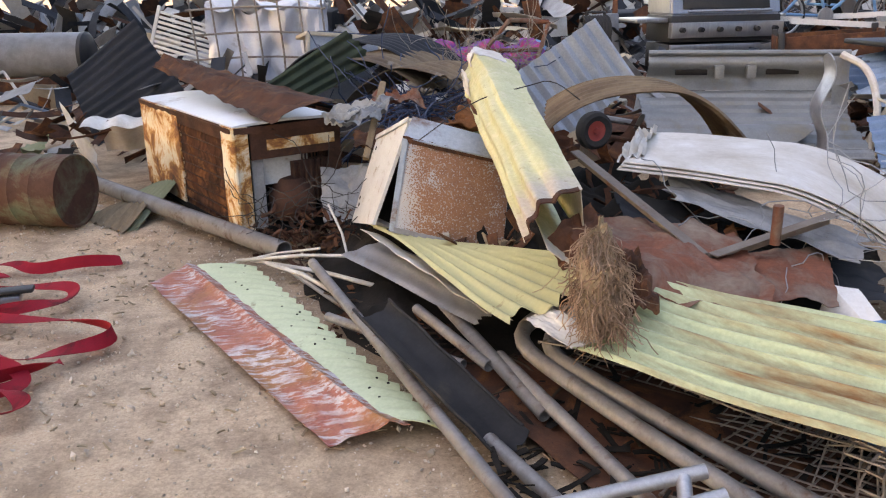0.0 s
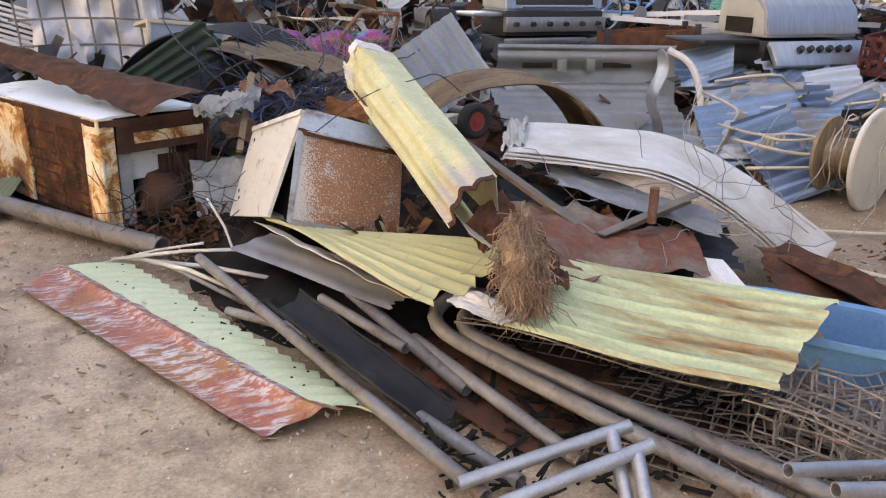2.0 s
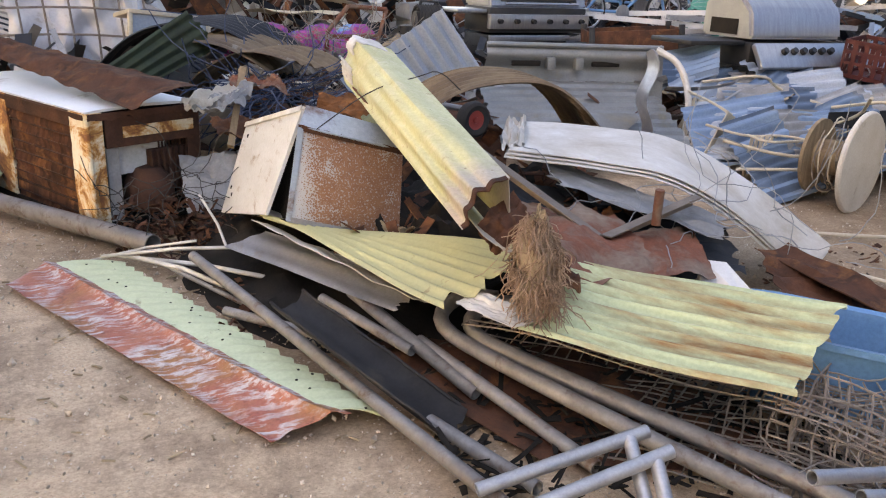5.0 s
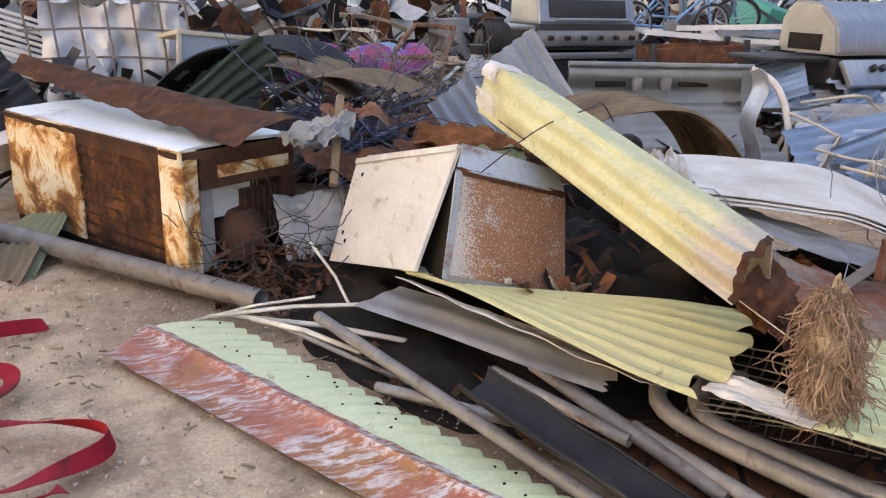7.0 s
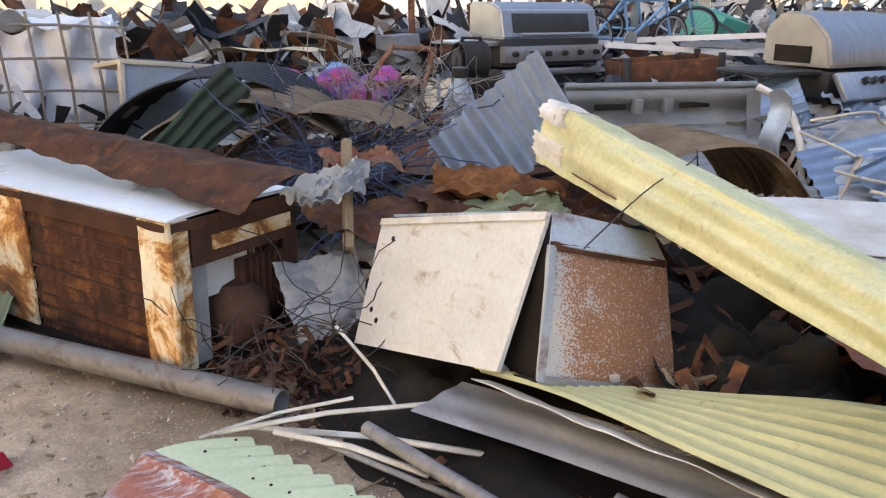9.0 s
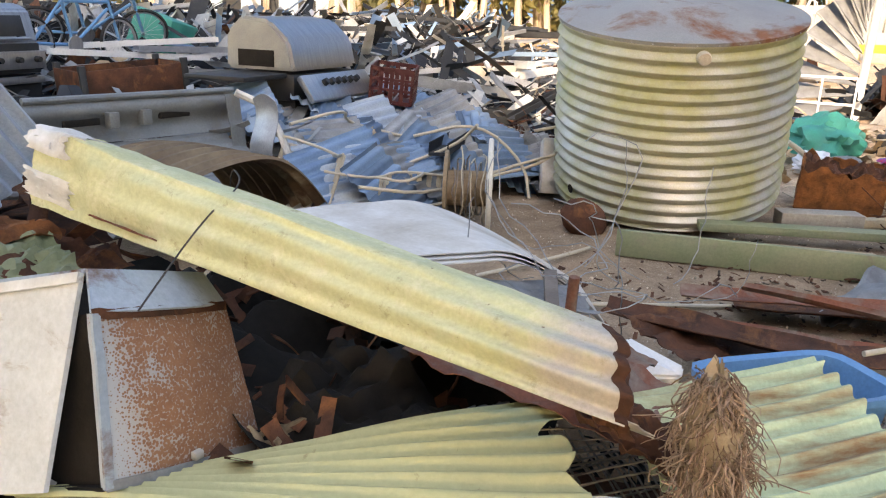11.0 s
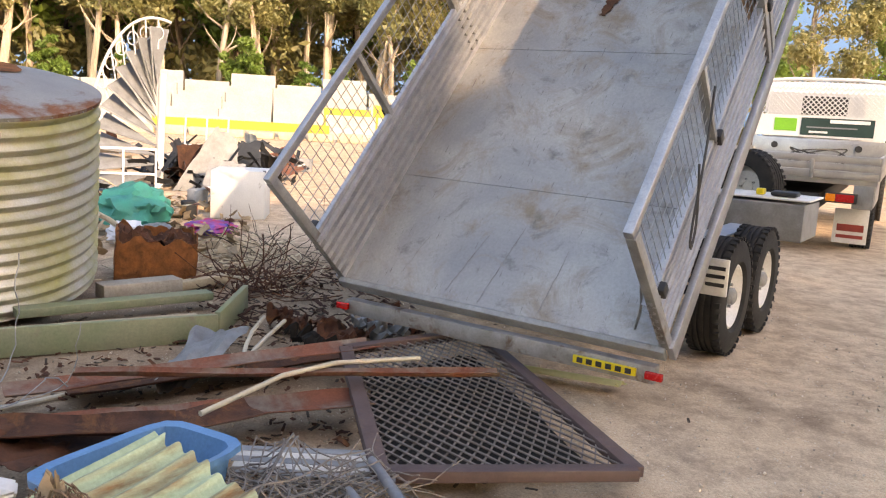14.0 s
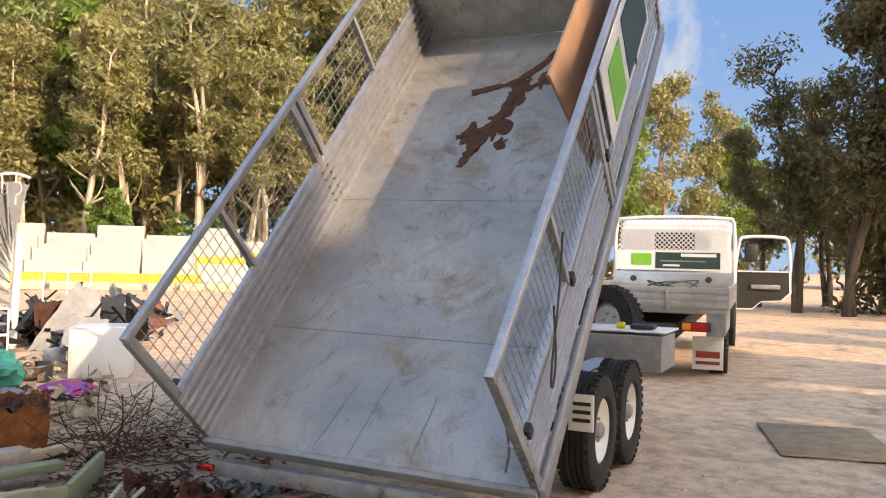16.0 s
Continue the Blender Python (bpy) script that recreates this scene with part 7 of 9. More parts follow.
solo("zinc_scrap", crumpled((2.62, 2.42, 0.03), (3.36, 2.30, 0.10), (3.24, 2.02, 0.14), (2.66, 2.26, 0.03), 0.05, 14, 71), "galv_dull", "curled bright zinc scrap on the dirt", "scrap sheet")
for k, (x, y, w) in enumerate(((3.70, 1.80, 0.16), (3.45, 1.55, 0.2), (3.55, 1.30, 0.18), (3.65, 1.12, 0.12), (3.25, 1.68, 0.16))):
    solo("rusty_scrap", crumpled((x - w, y, 0.03), (x, y + w, 0.14), (x + w, y, 0.06), (x, y - w, 0.04), 0.11, 14, 80 + k, 7), ("rust", "rust", "galv_dull", "rust_red", "dark")[k], "ragged curled rusty scrap by the trailer", "scrap sheet", "ragged scraps")
solo("yellow_rail", surf(lambda s, q: V((2.95, 0.72, 0.03)).lerp(V((2.60, 0.22, 0.04)), s) + V((0.06 * (q - 0.5), -0.09 * (q - 0.5), 0.012 * math.sin(q * 12))), 20, 16, 0.003), "yellow", "short pale yellow ribbed strip on the dirt", "scrap sheet")
solo("ply_offcut", box(-0.62, 0.62, -0.42, 0.42, 0.004, 0.018, 0.003, None, pose(3.95, -3.12, 0, 0, 0, -33)), "tan", "worn flat board lying on the dirt", "board")
for k, (a, b) in enumerate((((1.56, 1.56, 0.14), (0.86, 1.50, 0.24)), ((1.30, 1.66, 0.16), (0.80, 1.58, 0.24)))):
    solo("steel_pipe", hollow(a, b, 0.017, 0.003, 14), "galv", "galvanised pipe end by the cages", "pipe", "pipes from the heap")
rescale_to_view(KNOWN)
sticks("wire_tangle", 90, lambda r: (r.uniform(1.0, 1.5), r.uniform(1.5, 2.0), r.uniform(0.04, 0.18)), (0.10, 0.32), 0.0022, "wire", "tangle of rusty wire ends", 5, "wire", 0.5, 0.5)
sticks("barbed_wire", 22, lambda r: (r.uniform(1.0, 1.7), r.uniform(2.7, 3.1), r.uniform(0.25, 0.5)), (0.4, 0.9), 0.002, "galv_dull", "loops of loose fence wire", 6, "wire", 0.6, 0.9, 12)
sticks("barbed_wire", 30, lambda r: (r.uniform(-0.95, -0.45), r.uniform(3.75, 4.0), r.uniform(0.1, 0.35)), (0.2, 0.5), 0.002, "wire_dark", "wires spilling from the freezer", 8, "wire", 0.6, 0.9, 8)
solo("tie_wire", tube([(-0.15, 3.18, 0.66), (0.05, 3.22, 0.80), (0.23, 3.30, 0.83), (0.33, 3.45, 0.84), (0.45, 3.6, 0.74)], 0.0022, 5, bend=2), "wire_dark", "thin dark wire over the folded yellow sheet", "wire")


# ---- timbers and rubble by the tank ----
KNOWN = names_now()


def timber(a, b, w, h, mat, label, roll=0):
    a, b = V(a), V(b)
    t = thing("timber_beam", (a + b) / 2, label, "timber", "timbers by the tank")
    L = (b - a).length
    part("body", box(-L / 2, L / 2, -w / 2, w / 2, 0, h, 0.006, None, (b - a).to_track_quat("X", "Z").to_matrix().to_4x4() @ Matrix.Rotation(radians(roll), 4, "X")), mat, t)


timber((3.08, 3.54, 0), (3.50, 2.20, 0), 0.035, 0.15, "timber_green", "faded green formwork board on edge")
timber((3.50, 2.20, 0), (4.22, 2.08, 0), 0.035, 0.16, "timber_green", "faded green formwork board on edge")
timber((3.30, 3.56, 0.0), (3.75, 2.30, 0.0), 0.28, 0.06, "pale_timber", "dusty pale formwork plank")
timber((3.75, 3.30, 0.06), (4.26, 2.30, 0.06), 0.12, 0.05, "timber_green", "green-stained plank end")
timber((4.45, 3.0, 0.0), (4.72, 2.55, 0.0), 0.16, 0.1, "concrete", "pale lump of broken timber")
timber((4.65, 2.65, 0.0), (4.95, 2.25, 0.02), 0.08, 0.06, "pale_timber", "pale timber offcut")


def rust_bin():
    t = thing("rusted_bin", pose(5.22, 2.78, 0, 4, -3, 10), "box-shaped rusted steel bin eaten by orange rust", "bin")
    for e in (-1, 1):
        part("side", surf(lambda s, q: V(((s - 0.5) * 0.5, e * 0.27 + 0.015 * noise.noise((s * 4, q * 4, e)), 0.36 * q * (0.9 + 0.2 * noise.noise((s * 6, e, 0))))), 14, 10, 0.01), "rust_orange", t)
        part("side", surf(lambda s, q: V((e * 0.25 + 0.015 * noise.noise((s * 4, q * 4, e + 5)), (s - 0.5) * 0.54, 0.36 * q * (0.88 + 0.25 * noise.noise((s * 6, e + 3, 0))))), 14, 10, 0.01), "rust_orange", t)
    part("fill", surf(lambda s, q: V(((s - 0.5) * 0.48, (q - 0.5) * 0.52, 0.28 + 0.1 * noise.noise((s * 5, q * 5, 1)) + 0.05 * noise.noise((s * 15, q * 15, 1)))), 24, 24, 0.004), "rust", t, "crumbling rust and dirt")


rust_bin()
solo("rust_pot", lathe([(0.0, 0.0), (0.10, 0.0), (0.15, 0.06), (0.14, 0.13), (0.10, 0.17), (0.08, 0.16), (0.0, 0.1)], 20, Matrix.Translation((3.45, 3.95, 0)) @ Matrix.Rotation(0.5, 4, "X")), "rust", "squashed rust-brown pot against the tank", "pot")


def fridge_box():
    t = thing("bar_fridge", pose(8.48, 2.34, 0, 0, 0, -5), "white box fridge lying on its back among rubbish", "fridge")
    part("body", box(0, 0.55, -0.30, 0.30, 0.0, 0.55, 0.012), "white", t)
    part("door", box(-0.04, -0.004, -0.30, 0.30, 0.0, 0.55, 0.01), "white", t)
    part("hinge", box(-0.03, 0.03, -0.305, -0.27, 0.53, 0.56, 0.004), "plastic_grey", t)
    part("seal", box(-0.006, 0.0, -0.29, 0.29, 0.01, 0.54), "plastic_grey", t)


fridge_box()


def spiral_stair():
    t = thing("spiral_stair", (11.6, 3.62, 0), "grey steel spiral staircase section, treads fanned to face the camera, scrolled white railing", "staircase")
    part("pole", tube([(0, 0, 0), (0.0, -0.05, 1.65)], 0.055, 14), "truck_white", t, "white newel pole")
    n = 10
    # treads fan in the plane facing the camera, shaped to fit its view
    for k in range(n):
        a0 = radians(-18 + k * 11.5)
        z = 0.22 + k * 0.135
        r, w = 0.84, radians(15)
        bm = bmesh.new()
        vs = [bm.verts.new((-0.02 * k + dx, rr * math.cos(a), z + rr * math.sin(a))) for rr, a, dx in ((0.04, a0, 0), (r, a0, -0.22), (r, a0 + w, 0.04))]
        bm.faces.new(vs)
        q = bmesh.ops.extrude_face_region(bm, geom=bm.faces[:])
        bmesh.ops.translate(bm, verts=[v for v in q["geom"] if isinstance(v, bmesh.types.BMVert)], vec=(0.03, 0.01, -0.02))
        part("tread", bm, "plastic_grey", t, "grey wedge tread", smooth=False)
        part("riser_edge", tube([(-0.02 * k, 0.04, z - 0.01), (-0.02 * k - 0.22, r * math.cos(a0), z - 0.01 + r * math.sin(a0))], 0.012, 6), "galv_dull", t)
    arc = [(-0.25, 0.9 * math.cos(radians(20 + k * 5.5)), 1.25 + 0.7 * math.sin(radians(k * 9))  + k * 0.04) for k in range(16)]
    part("handrail", tube(arc, 0.02, 8, bend=1), "truck_white", t)
    for k in range(1, 15, 2):
        p = arc[k]
        part("baluster", tube([p, (p[0], p[1] * 0.9, p[2] - 0.42)], 0.012, 6), "truck_white", t)
        pts = [(p[0], p[1] + 0.07 * math.cos(u), p[2] - 0.2 + 0.09 * math.sin(u)) for u in (i * 0.5 for i in range(14))]
        part("scroll", tube(pts, 0.008, 5), "truck_white", t)


spiral_stair()


def rail_panel(x, y, yaw, w, h, label):
    t = thing("white_rail_panel", pose(x, y, 0, 8, 0, yaw), label, "railing", "white rail panels")
    for z in (0.02, h * 0.55, h):
        part("rail", box(-w / 2, w / 2, -0.012, 0.012, z - 0.015, z + 0.015, 0.003), "truck_white", t)
    for k in range(3):
        part("upright", box(-w / 2 + k * w / 2 - 0.012, -w / 2 + k * w / 2 + 0.012, -0.012, 0.012, 0, h, 0.003), "truck_white", t)


rail_panel(9.5, 3.75, 95, 0.75, 0.68, "white steel rail panel leaning by the staircase")
rail_panel(13.0, 3.1, 80, 0.7, 1.05, "white scrolled gate panel in the scrap")
for k, (x, y, sx, sy, sz, mat, lab) in enumerate(((7.5, 3.3, 0.5, 0.35, 0.42, "teal", "teal plastic tub under netting"), (6.6, 3.2, 0.22, 0.16, 0.2, "paper_white", "crumpled white plastic bag"), (7.4, 2.55, 0.3, 0.25, 0.12, "pink", "faded pink cloth on rubbish"),
                                                ((7.0), 3.0, 0.2, 0.15, 0.13, "plastic_grey", "grey plastic scrap on rubbish"))):
    bm = bmesh.new()
    bmesh.ops.create_icosphere(bm, subdivisions=4, radius=1)
    for v in bm.verts:
        n = noise.noise(v.co * 2.2 + V((k * 7, 0, 0))) + 0.5 * noise.noise(v.co * 6 + V((k * 3, 1, 0)))
        v.co *= 1 + 0.28 * n
        v.co = V((x + v.co.x * sx, y + v.co.y * sy, max(0.005, sz * 0.45 + v.co.z * sz * 0.6)))
    solo(("tub", "plastic_bag", "cloth", "plastic_scrap")[k], bm, mat, lab, "rubbish")
rescale_to_view(KNOWN)
sticks("dry_brush", 90, lambda r: (r.gauss(5.3, 0.8), r.gauss(1.85, 0.28), r.uniform(0.0, 0.12)), (0.2, 0.45), 0.0028, "bark_dark", "dry dead brushwood beside the trailer", 21, "brushwood", 0.9, 0.7, 5)
sticks("dry_brush", 80, lambda r: (r.gauss(4.6, 0.18), r.gauss(2.0, 0.15), r.uniform(0.0, 0.1)), (0.2, 0.5), 0.004, "rust", "dead leafless bush", 22, "brushwood", 1.3, 0.5, 5)
strew("straw_litter", 500, lambda r: V((r.gauss(5.8, 0.6), r.gauss(2.3, 0.28), r.uniform(0.005, 0.04))), lambda r: (r.uniform(0.05, 0.18), r.uniform(0.005, 0.02)), "pale_timber", "pale straw and splinters", 23, "litter", 0.15)
strew("leaf_litter", 300, lambda r: V((r.gauss(3.3, 0.9), r.gauss(1.8, 0.6), 0.006)), lambda r: (r.uniform(0.02, 0.07), r.uniform(0.006, 0.015)), "bark_dark", "dead leaves and bark flakes on the dirt", 24, "litter", 0.1)
strew("leaf_litter", 500, lambda r: V((r.uniform(-2.5, 0.4), r.uniform(2.2, 4.6), 0.006)), lambda r: (r.uniform(0.01, 0.05), r.uniform(0.003, 0.009)), "tan", "straw bits on the dirt", 25, "litter", 0.1)
sticks("twigs", 26, lambda r: (r.uniform(-0.9, 0.3), r.uniform(3.0, 4.0), 0.01), (0.1, 0.4), 0.003, "wood", "loose twigs and splinters at the foot of the heap", 26, "litter", 0.05, 0.3)
for a, b, w in (((-0.95, 3.72, 0.03), (-0.25, 3.22, 0.08), 0.02), ((-1.0, 3.66, 0.05), (-0.42, 3.52, 0.12), 0.016), ((-0.85, 3.6, 0.06), (-0.5, 3.28, 0.05), 0.02), ((-0.35, 3.42, 0.30), (0.02, 2.9, 0.27), 0.03), ((-0.62, 3.85, 0.25), (-0.48, 3.55, 0.05), 0.012), ((-1.05, 3.7, 0.02), (-0.62, 3.62, 0.12), 0.012)):
    solo("pale_lath", tube([a, tuple((p + q) / 2 + 0.01 for p, q in zip(a, b)), b], w / 2, 5), "white_dirty", "thin pale lath among the scrap", "lath", "loose laths")

solo("torn_sheet_end", crumpled((0.25, 2.43, 0.53), (0.37, 2.49, 0.62), (0.41, 2.41, 0.56), (0.29, 2.35, 0.47), 0.025, 18, 35, 5), "rust", "rusted ragged lower end of the folded sheet", "scrap sheet")

# added plate that puts the dark under pipes and cages into colour
solo("rusty_floor_plate", crumpled((-0.22, 2.92, 0.03), (0.70, 2.95, 0.04), (1.15, 1.85, 0.03), (0.36, 2.02, 0.03), 0.03, 24, 91), "rust", "rust-brown plate added to darken the ground under pipes and cages", "scrap sheet")
strew("rust_flakes", 700, lambda r: V((r.uniform(-0.5, 0.9), r.uniform(2.9, 4.0), r.uniform(0.01, 0.05))), lambda r: (r.uniform(0.015, 0.06), r.uniform(0.008, 0.03)), "rust", "broken rust flakes and splinters under the heap", 27, "litter", 0.4)

strew("rust_flakes", 320, lambda r: (lambda u: V((-0.74 + 1.2 * u + r.gauss(0, 0.06), 3.74 - 1.4 * u + r.gauss(0.06, 0.06), r.uniform(0.006, 0.03))))(r.random()), lambda r: (r.uniform(0.012, 0.06), r.uniform(0.005, 0.022)), "rust_dark", "dark flakes and splinters along the foot of the heap", 28, "litter", 0.35)
sticks("twigs", 70, lambda r: (lambda u: (-0.68 + 1.1 * u + r.gauss(0, 0.06), 3.74 - 1.3 * u + r.gauss(0.08, 0.06), 0.03))(r.random()), (0.08, 0.35), 0.004, "bark_dark", "dark rods and splinters along the foot of the heap", 29, "litter", 0.12, 0.3)
strew("rust_flakes", 420, lambda r: V((r.uniform(1.5, 3.6), r.uniform(1.5, 3.6), r.uniform(0.006, 0.02))), lambda r: (r.uniform(0.01, 0.05), r.uniform(0.005, 0.02)), "rust", "rust flakes trodden into the dirt by the tank", 31, "litter", 0.25)
strew("rust_flakes", 500, lambda r: V((r.uniform(3.3, 5.4), r.uniform(1.0, 2.4), r.uniform(0.006, 0.04))), lambda r: (r.uniform(0.02, 0.09), r.uniform(0.008, 0.03)), "rust_dark", "dark flakes and bark beside the trailer", 32, "litter", 0.3)

# ---- the yard behind the heap ----
def barbecue():
    t = thing("barbecue", pose(2.25, 8.75, 0, 0, 0, 14), "stainless six-burner barbecue with a dark hood window", "barbecue")
    w = 0.56
    part("cart", box(-w, w, -0.26, 0.26, 0.05, 0.60, 0.01), "black_metal", t, "black cart")
    part("drip_tray", box(-w, w, -0.30, -0.26, 0.54, 0.60, 0.006), "steel", t)
    part("control_panel", box(-w - 0.01, w + 0.01, -0.32, -0.24, 0.66, 0.80, 0.008), "steel", t, "steel control panel")
    for k in range(6):
        x = -0.47 + k * 0.188
        part("knob", lathe([(0.0, 0.045), (0.022, 0.045), (0.026, 0.0)], 16, Matrix.Translation((x, -0.32, 0.735)) @ Matrix.Rotation(radians(90), 4, "X")), "black_metal", t, "black knob with a steel ring")
    part("body", box(-w, w, -0.27, 0.27, 0.62, 0.86, 0.01), "black_metal", t)
    bm = bmesh.new()
    sec = [(-0.27, 0.86), (-0.20, 1.12), (-0.08, 1.17), (0.27, 1.17), (0.27, 0.86)]
    a = [bm.verts.new((-w, y, z)) for y, z in sec]
    b = [bm.verts.new((w, y, z)) for y, z in sec]
    for i in range(5):
        j = (i + 1) % 5
        bm.faces.new((a[i], a[j], b[j], b[i]))
    bm.faces.new(a[::-1])
    bm.faces.new(b)
    bmesh.ops.bevel(bm, geom=list(bm.edges), offset=0.02, segments=3, affect="EDGES")
    part("hood", bm, "steel", t, "brushed steel hood")
    m = Matrix.Translation((0, -0.243, 0.99)) @ Matrix.Rotation(radians(-15), 4, "X")
    part("hood_window", box(-0.44, 0.44, -0.004, 0.004, -0.075, 0.09, 0.003, None, m), "black_metal", t, "dark glass strip")
    part("handle", tube([(-0.42, -0.33, 0.90), (0.42, -0.33, 0.90)], 0.013, 10), "steel", t)
    for x in (-0.36, 0.36):
        part("handle_stay", tube([(x, -0.33, 0.90), (x, -0.25, 0.91)], 0.01, 8), "black_metal", t)
    part("side_shelf", box(-w - 0.32, -w, -0.22, 0.22, 0.80, 0.84, 0.01), "steel", t)


barbecue()


def hose_reel():
    t = thing("hose_reel", pose(0.88, 6.75, 0, 0, 0, 10), "black hose reel in a tube stand", "hose reel")
    part("stand", tube([(-0.13, 0, 0), (-0.13, 0, 0.96), (0.13, 0, 0.96), (0.13, 0, 0)], 0.014, 8, bend=1), "black_metal", t)
    bm = bmesh.new()
    for k in range(9):
        pts = [(-0.09 + k * 0.022, 0.11 * math.cos(u / 12 * math.tau), 0.82 + 0.11 * math.sin(u / 12 * math.tau)) for u in range(13)]
        tube(pts, 0.011, 6, bm)
    tagged(part("hose_coil", bm, "black", t), kind="stuff")
    part("drum", tube([(-0.11, 0, 0.82), (0.11, 0, 0.82)], 0.07, 16), "black_metal", t)


hose_reel()


def bicycle(m, wheel_r, label, mat):
    t = thing("bicycle", m, label, "bicycle", "bicycles in the scrap")
    rim = lathe([(wheel_r - 0.014, -0.012), (wheel_r, -0.016), (wheel_r + 0.014, 0.0), (wheel_r, 0.016), (wheel_r - 0.014, 0.012)], 40, Matrix.Rotation(radians(90), 4, "X"), close=True)
    for x in (-0.48, 0.48):
        w = new("wheel")
        w.parent = t
        w.location = (x, 0, wheel_r)
        me = part("tyre", rim.copy(), "rubber", w)
        part("rim", lathe([(wheel_r - 0.03, -0.01), (wheel_r - 0.014, -0.012), (wheel_r - 0.014, 0.012), (wheel_r - 0.03, 0.01)], 40, Matrix.Rotation(radians(90), 4, "X"), close=True), "steel", w)
        bm = bmesh.new()
        for k in range(20):
            a = k / 20 * math.tau
            tube([(0.02 * math.cos(a), 0.02 * (-1) ** k, 0.02 * math.sin(a)), ((wheel_r - 0.02) * math.cos(a + 0.2), 0, (wheel_r - 0.02) * math.sin(a + 0.2))], 0.0016, 3, bm, cap=False)
        part("spokes", bm, "steel", w)
        part("hub", tube([(0, -0.04, 0), (0, 0.04, 0)], 0.016, 10), "steel", w)
    rim.free()
    r = wheel_r
    for a, b in (((-0.48, r), (-0.05, r - 0.02)), ((-0.05, r - 0.02), (-0.16, r + 0.42)), ((-0.16, r + 0.36), (0.36, r + 0.36)), ((-0.05, r - 0.02), (0.36, r + 0.30)), ((-0.48, r), (-0.15, r + 0.36)), ((0.48, r), (0.34, r + 0.48))):
        part("frame_tube", tube([(a[0], 0, a[1]), (b[0], 0, b[1])], 0.015, 8), mat, t)
    part("handlebar", tube([(0.42, -0.25, r + 0.5), (0.34, -0.1, r + 0.5), (0.34, 0.1, r + 0.5), (0.42, 0.25, r + 0.5)], 0.012, 8, bend=1), "black_metal", t)
    part("saddle", box(-0.28, -0.06, -0.05, 0.05, r + 0.43, r + 0.47, 0.018), "black_metal", t)
    part("crank", lathe([(0.0, 0.02), (0.08, 0.02), (0.08, 0.03), (0.0, 0.03)], 20, Matrix.Translation((-0.05, 0, r - 0.02)) @ Matrix.Rotation(radians(90), 4, "X")), "steel", t)


bicycle(pose(3.45, 9.0, 0.62, 0, 0, 8), 0.22, "small bicycle with chrome wheels on the scrap", "blue_plastic")
bicycle(pose(3.9, 9.5, 0.70, 25, 0, -25), 0.24, "blue child's bicycle leaning in the scrap", "blue_plastic")


def hand_cart():
    t = thing("garden_cart", pose(3.0, 7.65, 0, 0, -4, -12), "dark brown box cart on legs in the scrap", "cart")
    for e in (-1, 1):
        part("side_board", box(-0.42, 0.42, e * 0.24 - 0.01, e * 0.24 + 0.01, 0.52, 0.74, 0.004), "rust", t)
        part("end_board", box(e * 0.42 - 0.01, e * 0.42 + 0.01, -0.24, 0.24, 0.52, 0.74, 0.004), "rust", t)
        for x in (-0.4, 0.4):
            part("leg", box(x - 0.025, x + 0.025, e * 0.25 - 0.02, e * 0.25 + 0.02, 0, 0.78, 0.004), "black_metal", t)
    part("floor_board", box(-0.41, 0.41, -0.23, 0.23, 0.5, 0.52), "black_metal", t)


hand_cart()


